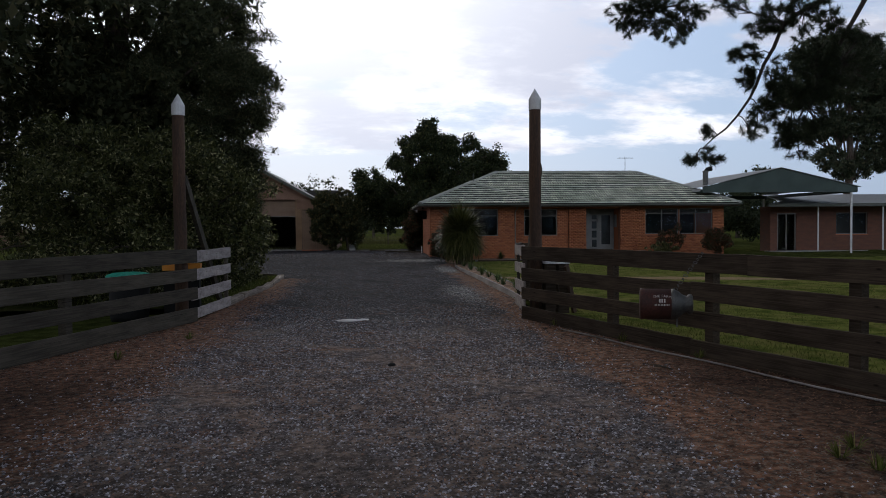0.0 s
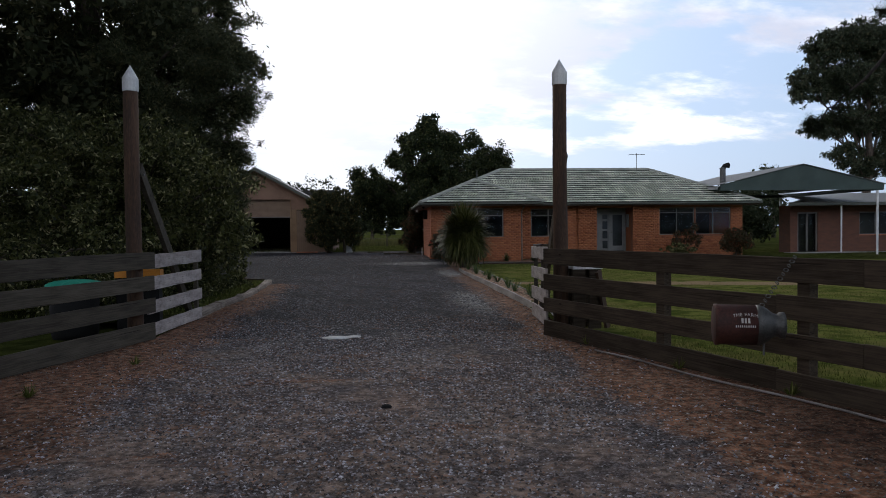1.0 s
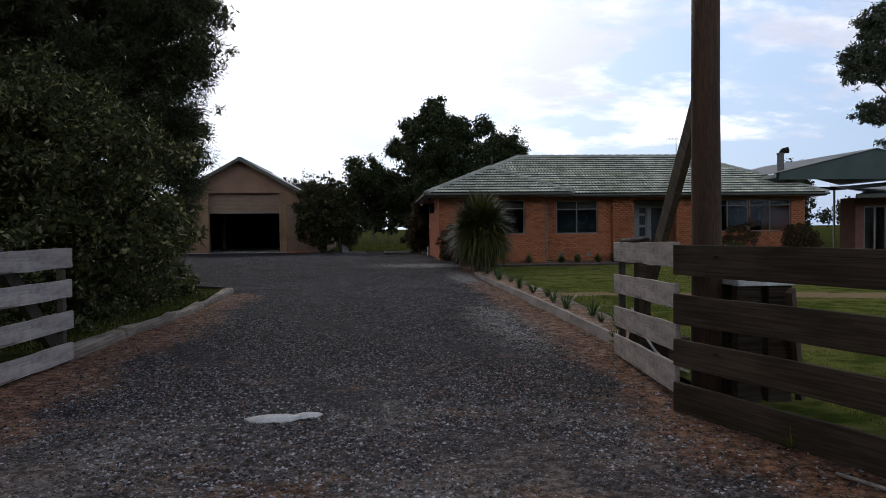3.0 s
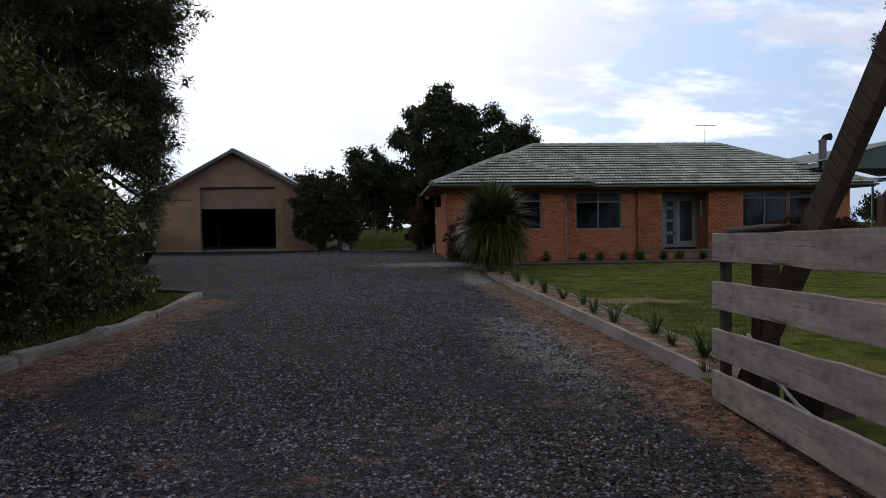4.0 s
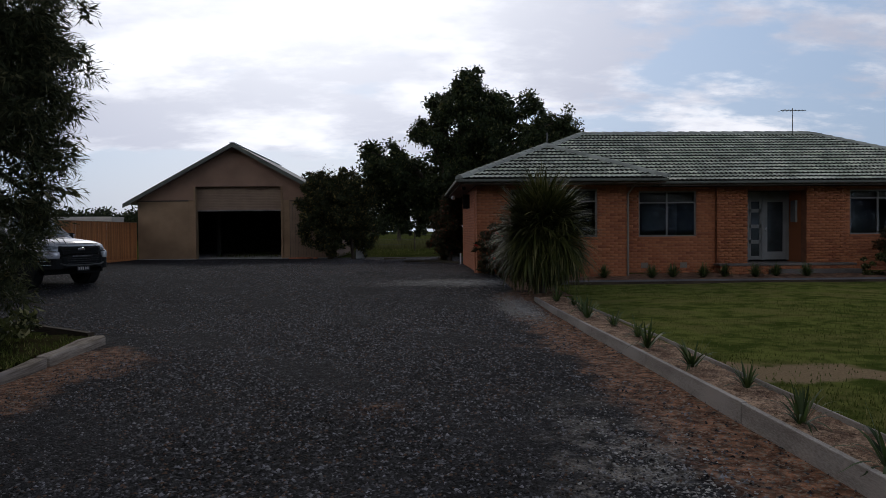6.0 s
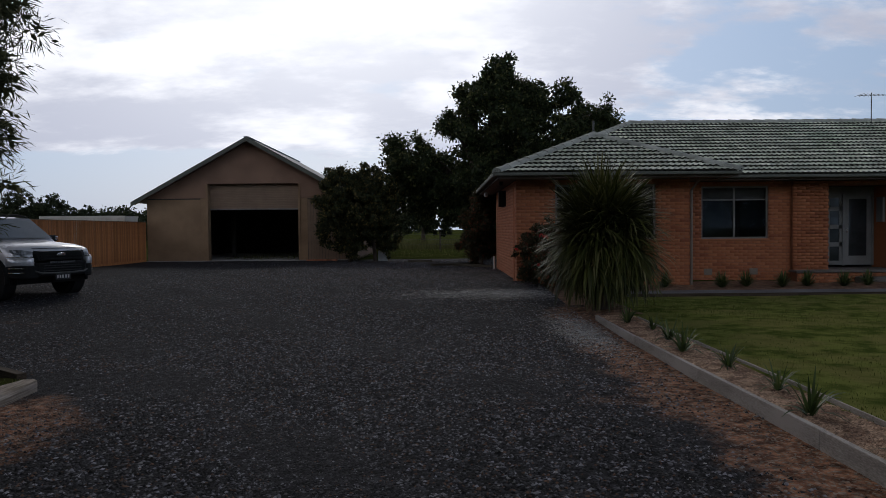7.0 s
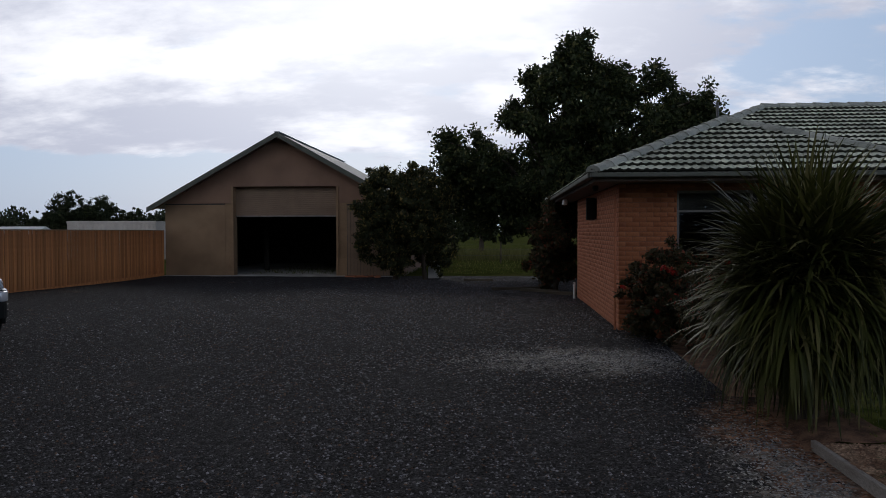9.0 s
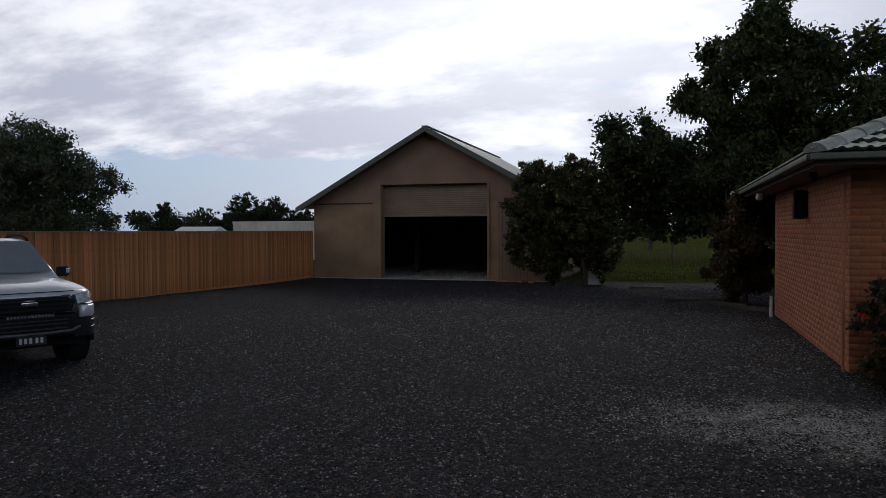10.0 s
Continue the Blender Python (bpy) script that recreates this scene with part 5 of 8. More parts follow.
vs = [bm.verts.new(c) for c in ((19.8, 2.6, 2.64), (35, 2.6, 2.64), (35, 12.5, 3.6), (24.7, 12.5, 3.6), (22.3, 5.6, 2.93))]
fa = bm.faces.new(vs)
r = bmesh.ops.extrude_face_region(bm, geom=[fa])
bmesh.ops.translate(bm, vec=(0, 0, 0.06), verts=[g for g in r["geom"] if isinstance(g, bmesh.types.BMVert)])
bmesh.ops.recalc_face_normals(bm, faces=bm.faces[:])
part("roof", bm, M["zinc"], annexe, "pale metal skillion roof")
part("fascia", boxes((19.75, 35.05, 2.50, 2.59, 2.54, 2.72)), M["gutter"], annexe)
for x in (22.9, 26.9, 30.9):
    bm = bmesh.new()
    tube(bm, [(x, 2.75, -0.3), (x, 2.75, 2.64)], [0.045, 0.045], 8)
    part("verandah_post", bm, M["white"], annexe, "white verandah post")
part("slab", boxes((20.3, 34.5, 2.4, 4.0, -0.3, -0.05)), M["concrete"], annexe)

# ---- fences ----


def plank_bm(L, h, t, seed, nick=True):
    """A board along x with slightly uneven edges and worn ends."""
    r = random.Random(seed)
    bm = bmesh.new()
    n = 9
    rings = []
    for k in range(n + 1):
        x = L * k / n
        a, b = r.uniform(-0.006, 0.006), r.uniform(-0.006, 0.006)
        e = 0.004
        rings.append([bm.verts.new(c) for c in ((x, 0, a + e), (x, -e, a), (x, -t + e, a), (x, -t, a + e), (x, -t, h + b - e), (x, -t + e, h + b), (x, -e, h + b), (x, 0, h + b - e))])
    for r0, r1 in zip(rings, rings[1:]):
        for k in range(8):
            bm.faces.new((r0[k], r0[(k + 1) % 8], r1[(k + 1) % 8], r1[k]))
    bm.faces.new(rings[0][::-1])
    bm.faces.new(rings[-1])
    bmesh.ops.recalc_face_normals(bm, faces=bm.faces[:])
    return bm


def rail_fence(name, label, a, b, posts, levels, material, face, tilts=(0, 0, 0, 0), post_material=None, w=0.075, group="entrance fences"):
    """A post-and-rail fence from a to b (plan); levels: bottom and height of each rail; face: +1 or -1, the side of the rails."""
    a, b = Vector((*a, 0)), Vector((*b, 0))
    L = (b - a).length
    ang = math.degrees(math.atan2(b.y - a.y, b.x - a.x))
    top = thing(name, label, "fence", (a.x, a.y, 0), ang, group)
    for i, ((z, h), tilt) in enumerate(zip(levels, tilts)):
        cut = L * (0.55 + 0.08 * (i % 2))
        for j, (p, q) in enumerate(((0.0 + 0.02 * (i % 2), cut - 0.004), (cut + 0.004, L)) if L > 4 else ((0.02 * (i % 2), L),)):
            ob = part("rail", plank_bm(q - p, h, 0.04, i * 7 + j + len(name)), material, top)
            ob.matrix_basis = pose(p, 0.0, z + (0.01 * (i - 1) if j else 0), 0, 0.25 * (j - 0.5), 0) if face < 0 else pose(p, 0.04, z + p * math.tan(math.radians(-tilt)), 0, tilt + 0.12 * math.sin(5 * i + 3 * j), 0)
    for p in posts:
        y0, y1 = (0.002, 1.7 * w) if face < 0 else (-1.7 * w, -0.002)
        bm = boxes((p - w, p + w, y0, y1, -0.5, levels[0][0] + levels[0][1] - 0.05), bevel=0.012)
        part("post", bm, post_material or material, top)
    return top


LV = [(0.89, 0.26), (0.545, 0.23), (0.185, 0.23), (-0.24, 0.27)]
LVR = [(0.89, 0.255), (0.49, 0.245), (0.125, 0.23), (-0.31, 0.285)]
# the driveway side of each fence carries the rails
rail_fence("fence", "dark-stained timber rail fence beside the lawn", (fence_right(-36.0), -36.0), (fence_right(-24.27), -24.27), (1.05, 3.2, 5.4, 7.53, 9.685), LVR, M["rail"], 1)
rail_fence("fence", "grey weathered timber rail fence beside the drive", (-6.05, -23.9), (fence_left(-38.0), -38.0), (3.55, 6.6, 9.7, 12.7), LV, M["railgrey"], 1)
rail_fence("fence", "pale weathered plank wing fence beside the gate pole", (0.32, -24.2), (0.64, -21.46), (2.66,), [(0.94, 0.22), (0.59, 0.215), (0.22, 0.235), (-0.14, 0.25)], M["plank"], 1, (1.15, 2.0, 2.7, 2.5), M["railgrey"], 0.045)
rail_fence("fence", "pale weathered plank wing fence beside the shrub", (-5.98, -21.17), (-6.14, -23.95), (0.12,), [(0.88, 0.23), (0.53, 0.21), (0.15, 0.21), (-0.22, 0.21)], M["plank"], 1, (0, 0, 0, 0), M["railgrey"], 0.045)


def gate_pole(at, label, side):
    p = thing("gate_pole", label, "pole", at, group="gate poles")
    bm = bmesh.new()
    tube(bm, [(0, 0, -0.4), (0.005, 0, 1.3), (-0.005, 0, 2.6), (0, 0, 3.96)], [0.125, 0.12, 0.115, 0.112], 16)
    part("shaft", bm, M["pole"], p, smooth=True)
    bm = bmesh.new()
    lathe(bm, [(0.118, 3.93), (0.122, 3.95), (0.122, 4.12), (0.118, 4.14), (0.004, 4.34)], None, 16)
    part("cap", bm, M["cap"], p, "white pointed cap")
    return p


gate_pole((-6.27, -24.1, -0.26), "tall round brown timber gate pole with white cap", -1)
gate_pole((0.50, -24.30, -0.16), "tall round brown timber gate pole with white cap", 1)


def beam_between(name, label, category, a, b, w, t, material):
    """A squared timber from a to b."""
    a, b = Vector(a), Vector(b)
    d = b - a
    bm = boxes((-w / 2, w / 2, -t / 2, t / 2, 0, d.length), bevel=0.006)
    ob = new(name)
    ob.empty_display_size = 0.2
    ob.matrix_basis = Matrix.Translation(a) @ d.to_track_quat("Z", "X").to_matrix().to_4x4()
    tagged(ob, label, category)
    part("beam", bm, material, ob)
    for z in (0.22, d.length - 0.16):
        bm = bmesh.new()
        lathe(bm, [(0.016, -t / 2 - 0.012), (0.018, -t / 2 - 0.008), (0.018, t / 2 + 0.008), (0.016, t / 2 + 0.012)], Matrix.Translation((0, 0, z)) @ Matrix.Rotation(math.radians(90), 4, "X"), 8)
        part("bolt", bm, M["steel"], ob, "rusty steel bolt")
    return ob


beam_between("pole_brace", "dark diagonal timber brace against the gate pole", "brace", (0.74, -21.75, -0.1), (0.66, -24.0, 2.72), 0.20, 0.07, M["rail"])
beam_between("pole_brace", "weathered diagonal timber brace against the gate pole", "brace", (-6.22, -20.95, -0.2), (-6.22, -23.95, 2.5), 0.20, 0.08, M["railgrey"])
beam_between("fence_prop", "weathered timber prop behind the fence", "prop", (1.22, -24.5, -0.2), (1.0, -24.72, 0.78), 0.12, 0.05, M["pole"])
bm = bmesh.new()
tube(bm, [(0.60, -21.72, 1.145), (0.595, -21.86, 1.125), (0.58, -22.1, 1.135), (0.57, -22.35, 1.150), (0.555, -22.6, 1.155), (0.55, -22.8, 1.172)], [0.016, 0.036, 0.03, 0.032, 0.026, 0.008], 9)
tagged(new("charred_branch", as_mesh("charred_branch", bm, M["charred"], True)), "charred dark branch lying on the plank fence", "branch")

stump = tagged(new("short_post", as_mesh("short_post", boxes((-0.075, 0.075, -0.075, 0.075, -0.3, 1.16), bevel=0.012), M["rail"])), "short dark square post behind the plank fence", "post")
stump.matrix_basis = pose(0.76, -22.02, 0.0)
foot_block = tagged(new("timber_block", as_mesh("timber_block", boxes((-0.13, 0.13, -0.2, 0.2, -0.05, 0.24), bevel=0.012), M["rail"])), "dark timber block at the foot of the brace", "block")
foot_block.matrix_basis = pose(0.92, -22.45, LAWN, 0, 0, 8)


def hose(name, label, pts, r, material):
    bm = bmesh.new()
    tube(bm, pts, [r] * len(pts), 8)
    ob = new(name, as_mesh(name, bm, material, True))
    return tagged(ob, label, "hose")


hose("garden_hose", "pale grey hose looped behind the plank fence", [(0.66, -21.95, 0.35), (0.68, -22.1, 0.2), (0.70, -22.3, 0.06), (0.71, -22.55, -0.05), (0.70, -22.9, -0.11), (0.72, -23.4, -0.12)], 0.014, M["palestone"])
hose("garden_hose", "thin weathered hose along the foot of the fence", [(fence_right(y) - 0.30 + 0.04 * math.sin(2.3 * y), y, float(drive_z(y)) + 0.02) for y in np.arange(-26.0, -32.6, -0.6)], 0.013, M["kerb"])
stand = thing("timber_stand", "dark timber stand with a pale top behind the fence", "stand", (0.86, -24.42, LAWN))
part("top", boxes((-0.24, 0.24, -0.2, 0.2, 0.95, 1.0), bevel=0.006), M["palestone"], stand, "pale worn top")
for x, y in ((-0.13, -0.12), (0.13, -0.12), (-0.13, 0.12), (0.13, 0.12)):
    part("leg", boxes((x - 0.1, x + 0.1, y - 0.05, y + 0.05, -0.1, 0.95), bevel=0.01), M["rail"], stand)

# milk-can letterbox hung on the fence
can = thing("letterbox", "old red milk can letterbox hung on the fence rails", "letterbox", (1.22, -29.0, 0.49), 342)
can.scale = (0.89, 1, 1)
mrot = Matrix.Rotation(math.radians(90), 4, "Y")
bm = bmesh.new()
lathe(bm, [(0.185, -0.34), (0.207, -0.33), (0.207, -0.30), (0.20, -0.28), (0.20, 0.10)], mrot, 28)
part("body", bm, M["rust"], can, "faded red painted can body", True)
bm = bmesh.new()
lathe(bm, [(0.20, 0.10), (0.202, 0.14), (0.165, 0.22), (0.12, 0.28), (0.11, 0.33), (0.13, 0.35), (0.13, 0.40), (0.10, 0.41)], mrot, 28)
part("neck", bm, M["steel"], can, "bare grey steel shoulder and neck", True)


def on_can(me, r=0.2035):
    """Bends flat lettering (x along the can, y up) round the side of the can."""
    for v in me.vertices:
        a = v.co.y / r
        d = r + v.co.z
        v.co = (v.co.x, -d * math.cos(a), d * math.sin(a))
    return me


font = bpy.data.curves.new("lettering", "FONT")
font.body, font.size, font.extrude, font.align_x, font.space_character = "THE FARM", 0.052, 0.0006, "CENTER", 1.12
holder = bpy.data.objects.new("lettering", font)
words = bpy.data.meshes.new_from_object(holder)
bpy.data.objects.remove(holder)
for v in words.vertices:
    v.co.y += 0.112 - 1.1 * v.co.x ** 2
    v.co.x -= 0.03
words.materials.clear()
words.materials.append(M["pale"])
ob = new("lettering", on_can(words))
ob.parent = can
tagged(ob, "worn pale painted words")
for u0, w, gap, k, z0, z1 in ((-0.075, 0.022, 0.034, 3, 0.04, 0.088), (-0.135, 0.011, 0.0215, 10, -0.002, 0.020)):
    bm = boxes(*[(u0 + gap * i, u0 + gap * i + w, z0, z1, -0.0006, 0.0006) for i in range(k)])
    ob = new("lettering", on_can(as_mesh("lettering", bm, M["pale"])))
    ob.parent = can
    tagged(ob, "worn pale painted marks")
part("hook", boxes((0.18, 0.2, -0.01, 0.01, -0.3, -0.14)), M["steel"], can)
chain = thing("chain", "steel chain holding the letterbox", "chain", (0, 0, 0))
for k in range(12):
    bm = bmesh.new()
    tube(bm, [(0.026 * math.cos(q), 0.016 * math.sin(q), 0) for q in np.linspace(0, 2 * math.pi, 11)], [0.0055] * 11, 6)
    t = k / 11
    ob = part("link", bm, M["steel"], chain)
    ob.matrix_basis = Matrix.Translation(Vector((1.36, -29.06, 0.69)).lerp(Vector((1.80, -28.88, 1.15)), t)) @ Matrix.Rotation(1.57 * (k % 2), 4, "Z") @ Matrix.Rotation(1.2, 4, "X")

# paling fence along the yard
pal = thing("paling_fence", "new orange-brown treated pine paling fence", "fence")
FX = -16.6
bm = bmesh.new()
box(bm, 0, 0.016, 0, 0.088, 0, 1.0)
PAL = as_mesh("paling", bm, M["paling"])
y = -6.0
k = 0
while y < 17.6:
    foot = float(drive_z(y)) + 0.02 + rng.uniform(-0.006, 0.006)
    share("paling", PAL, pal, pose(FX + (0.0 if k % 2 else 0.012), y, foot, 0, rng.uniform(-0.2, 0.2), 0) @ Matrix.Diagonal((1, 1, 1.815 - foot, 1)))
    y += 0.094
    k += 1
part("plinth", boxes((FX - 0.002, FX + 0.034, -6, 17.62, -0.4, -0.02)), M["paling"], pal)
for z in (0.35, 1.35):
    part("fence_rail", boxes((FX - 0.08, FX - 0.003, -6, 17.62, z, z + 0.07)), M["paling"], pal)
part("capping", boxes((FX - 0.03, FX + 0.045, -6.05, 17.63, 1.816, 1.846), bevel=0.004), M["cappingwood"], pal, "brown capping rail")

# paddock fence beyond
pf = thing("paddock_fence", "grey post and wire paddock fence", "fence")
for i in range(12):
    x = -18 + i * 3.2
    bm = bmesh.new()
    tube(bm, [(x, 32, -0.4), (x, 32, 1.15)], [0.06, 0.05], 8)
    part("post", bm, M["railgrey"], pf)
for z in (0.3, 0.65, 1.0):
    bm = bmesh.new()
    tube(bm, [(-18, 32, z), (17, 32, z)], [0.008, 0.008], 5)
    part("wire", bm, M["steel"], pf)

# ---- plants ----


def foliage(centres, radii, n, size, stretch=2.2, squash=0.8, shell=0.55, droop=0.0, wild=0.75):
    """Corners and faces of n folded leaves about clump centres."""
    c, r = np.asarray(centres, float), np.asarray(radii, float)
    pick = rng.choice(len(c), n, p=r ** 2 / (r ** 2).sum())
    d = rng.normal(size=(n, 3))
    d /= np.linalg.norm(d, axis=1)[:, None]
    rad = r[pick] * (shell + (1 - shell) * rng.uniform(0, 1, n)) * rng.uniform(0.82, 1.15, n)
    p = c[pick] + d * rad[:, None] * np.array([1, 1, squash])
    a = d + rng.normal(0, wild, (n, 3)) + np.array([0, 0, -droop])
    a /= np.linalg.norm(a, axis=1)[:, None]
    b = np.cross(a, rng.normal(size=(n, 3)))
    b /= np.linalg.norm(b, axis=1)[:, None]
    nn = np.cross(a, b)
    s = size * rng.uniform(0.6, 1.4, (n, 1))
    w = s / stretch
    v = np.stack([p - a * s * 0.5, p + b * w * 0.5 + nn * w * 0.15, p + a * s * 0.5, p - b * w * 0.5 + nn * w * 0.15], 1)
    return v.reshape(-1, 3), np.arange(4 * n).reshape(-1, 4)


def clumps(n, centre, radius, small, fill=0.6):
    """Places of foliage clumps in an uneven ball."""
    d = rng.normal(size=(n, 3))
    d /= np.linalg.norm(d, axis=1)[:, None]
    t = fill + (1 - fill) * rng.uniform(0, 1, n)
    t *= 1 + 0.16 * np.sin(d[:, 0] * 5 + d[:, 2] * 7 + centre[0]) + 0.08 * rng.normal(size=n)
    return np.asarray(centre) + d * t[:, None] * np.asarray(radius), small * rng.uniform(0.55, 1.25, n)


def plant(name, label, category, at, trunk, limbs, balls, leaves, size, leaf, bark, stretch=2.2, small=0.6, per=26, fill=0.55, droop=0.0, group="", squash=0.8, core=0, core_size=0.5, wild=0.75):
    """A tree or bush: trunk as (points, radii), limbs as a list of those, crown from balls of (centre, radius); all places from its foot."""
    t = thing(name, label, category, at, group=group)
    bm = bmesh.new()
    for pts, rad in trunk:
        tube(bm, pts, rad, 10)
    part("trunk", bm, bark, t, smooth=True)
    if limbs:
        for k in range(0, len(limbs), 4):
            bm = bmesh.new()
            for pts, rad in limbs[k:k + 4]:
                tube(bm, pts, rad, 6)
            part("limb", bm, bark, t, smooth=True)
    cs, rs = [], []
    for centre, radius in balls:
        a, b = clumps(max(6, int(per * np.prod(radius) ** (2 / 3))), centre, radius, small, fill)
        cs.append(a), rs.append(b)
    v, f = foliage(np.concatenate(cs), np.concatenate(rs), leaves, size, stretch, squash, 0.35, droop, wild)
    if core:
        v2, f2 = foliage(np.concatenate(cs), np.concatenate(rs) * 0.62, core, core_size, 1.5, squash, 0.1, droop)
        v, f = np.concatenate([v, v2]), np.concatenate([f, f2 + len(v)])
    ob = new("crown", grid_mesh("crown", v, f, leaf))
    ob.parent = t
    return t


def limb_set(foot, balls, radius):
    """Limbs from a trunk top to the crown's balls."""
    out = []
    for c, r in balls:
        a, b = Vector(foot), Vector(c)
        m = a.lerp(b, 0.5) + Vector((0, 0, 0.15 * (b - a).length))
        out.append(([a, m, b], [radius, radius * 0.6, radius * 0.25]))
        for k in range(3):
            q = b + Vector((r[0] * math.cos(2.1 * k + c[0]), r[1] * math.sin(2.1 * k + c[0]), r[2] * 0.4)) * 0.7
            out.append(([m, m.lerp(q, 0.6) + Vector((0, 0, 0.2)), q], [radius * 0.5, radius * 0.3, radius * 0.1]))
    return out


# big dark conifers beyond the shrub bed
B = [((0.4, 0, 9.5), (5.0, 4.6, 4.4)), ((-2.5, 1, 6.0), (4.2, 3.8, 3.4)), ((1.2, 0, 13.5), (3.6, 3.4, 3.0)), ((1.0, -0.4, 5.6), (3.0, 3.2, 2.4))]
BR = [((3.0, -0.6, 6.6), (2.8, 3.2, 2.3)), ((4.2, 0, 7.5), (1.7, 2.0, 1.3)), ((4.1, 0.2, 5.7), (1.6, 1.9, 0.85)), ((4.15, -0.1, 4.1), (1.35, 1.7, 0.6)), ((3.95, 0, 3.2), (1.25, 1.5, 0.55)), ((2.7, 0.2, 4.4), (2.2, 2.4, 0.9)), ((3.6, 0.4, 9.2), (1.9, 2.2, 1.7)), ((1.6, 0.3, 2.4), (1.5, 1.4, 1.0)), ((4.75, 0.0, 3.4), (0.75, 1.2, 0.6)), ((4.7, 0.1, 2.6), (0.42, 0.8, 0.6)), ((4.65, 0.0, 1.7), (0.45, 0.8, 0.6)), ((4.1, 0.0, 0.95), (0.9, 0.9, 0.5)), ((4.8, 0.0, 4.4), (0.7, 1.1, 0.6)), ((5.2, 0.0, 5.9), (0.8, 1.2, 0.6)), ((5.0, 0.0, 7.2), (0.9, 1.2, 0.7))]
big = plant("conifer_tree", "large dark dense conifer with a spreading crown", "tree", (-12.2, -10.7, -0.2), [([(0, 0, -0.2), (0.1, 0, 3), (0, 0.1, 8), (0.3, 0, 13)], [0.55, 0.42, 0.3, 0.12])], limb_set((0.05, 0, 3.4), B + BR, 0.2), B, 50000, 0.22, M["cypress"], M["bark"], 4.0, 0.8, 34, 0.4, 0.3, core=24000, core_size=0.28)
cs, rs = [], []
for centre, radius in BR:
    a, b = clumps(int(70 * np.prod(radius) ** (2 / 3)), centre, radius, 0.36, 0.45)
    cs.append(a), rs.append(b)
cs, rs = np.concatenate(cs), np.concatenate(rs)
v, f = foliage(cs, rs, 190000, 0.15, 11.0, 0.75, 0.45, 0.35, 0.35)
v2, f2 = foliage(cs, rs * 0.7, 42000, 0.12, 2.2, 0.75, 0.1, 0.2)
ob = new("bough", grid_mesh("bough", np.concatenate([v, v2]), np.concatenate([f, f2 + len(v)]), M["cypress"]))
ob.parent = big
B = [((0, 0, 10.5), (4.6, 4.4, 4.6)), ((-3, -1, 8.0), (4, 3.6, 3.2)), ((1.5, -2.5, 6.6), (3.6, 3.2, 2.6)), ((-1, 0, 15), (4, 4, 3))]
plant("conifer_tree", "tall dark conifer with bare lower trunk", "tree", (-16.8, -15.6, -0.2), [([(0, 0, -0.2), (0.1, 0, 4), (0.2, 0.1, 9), (0.2, 0, 15)], [0.45, 0.34, 0.26, 0.1]), ([(1.6, 0.4, -0.2), (1.8, 0.5, 5), (2.0, 0.3, 11)], [0.3, 0.24, 0.1])], limb_set((0.1, 0, 4.4), B, 0.18), B, 32000, 0.22, M["cypress"], M["greybark"], 5.0, 0.95, 26, 0.35, 0.25, core=6000, core_size=0.36)
B = [((0, 0, 10), (4.2, 4.2, 5)), ((1.5, 1, 7), (3.4, 3.4, 2.6))]
plant("conifer_tree", "tall dark conifer at the back of the shrub bed", "tree", (-22.5, -9.5, -0.2), [([(0, 0, -0.2), (0.1, 0, 4), (0.2, 0.1, 9), (0.2, 0, 14)], [0.45, 0.36, 0.26, 0.1])], limb_set((0.1, 0, 4), B, 0.18), B, 15000, 0.36, M["cypress"], M["bark"], 3.0, 0.9, 22, 0.5, 0.25, core=8000, core_size=0.6)
B = [((0, 0, 9.5), (4.4, 4.4, 5)), ((1.5, -2.0, 7), (3.2, 3.4, 2.6)), ((-1, 2, 7), (3.6, 3.4, 2.6))]
plant("conifer_tree", "tall dark conifer beside the entrance", "tree", (-13.2, -25.0, -0.3), [([(0, 0, -0.2), (0.1, 0, 4), (0.2, 0.1, 9), (0.2, 0, 14)], [0.42, 0.34, 0.26, 0.1])], limb_set((0.1, 0, 4), B, 0.18), B, 26000, 0.20, M["cypress"], M["greybark"], 4.0, 0.95, 24, 0.35, 0.25, core=6000, core_size=0.36)
# unseen conifer, added to shade the entrance
B = [((0, 0, 9.5), (4.6, 4.6, 5)), ((1.5, 2.0, 6.6), (3.4, 3.4, 2.6))]
plant("conifer_tree", "tall dark conifer beside the entrance", "tree", (-15.5, -35.0, -0.3), [([(0, 0, -0.2), (0.1, 0, 4), (0.2, 0.1, 9), (0.2, 0, 14)], [0.42, 0.34, 0.26, 0.1])], limb_set((0.1, 0, 4), B, 0.18), B, 13000, 0.5, M["cypress"], M["bark"], 3.0, 1.0, 22, 0.35, 0.25)
# broad flowering shrub beside the drive
B = [((0, -0.2, 2.3), (2.4, 2.3, 1.8)), ((-1.3, 1.8, 2.2), (1.6, 1.6, 1.7)), ((-1.4, -2.2, 2.2), (2.2, 2.2, 1.7)), ((0.1, -0.6, 3.5), (1.7, 1.7, 0.95)), ((1.3, -0.1, 1.2), (1.6, 1.9, 0.95)), ((-2.8, 0.4, 2.6), (2.2, 2.2, 2.0)), ((1.0, -2.4, 0.95), (1.2, 1.6, 0.85)), ((0.2, -4.1, 0.8), (1.6, 1.2, 0.8)), ((-2.4, -4.2, 0.8), (1.6, 1.2, 0.8)),
     ((2.1, -1.7, 2.5), (1.3, 1.2, 1.1)), ((2.5, -1.7, 1.6), (0.95, 1.0, 0.75)), ((1.0, -1.6, 3.2), (1.2, 1.2, 0.8)), ((-1.9, -0.3, 4.0), (1.6, 1.6, 0.8))]
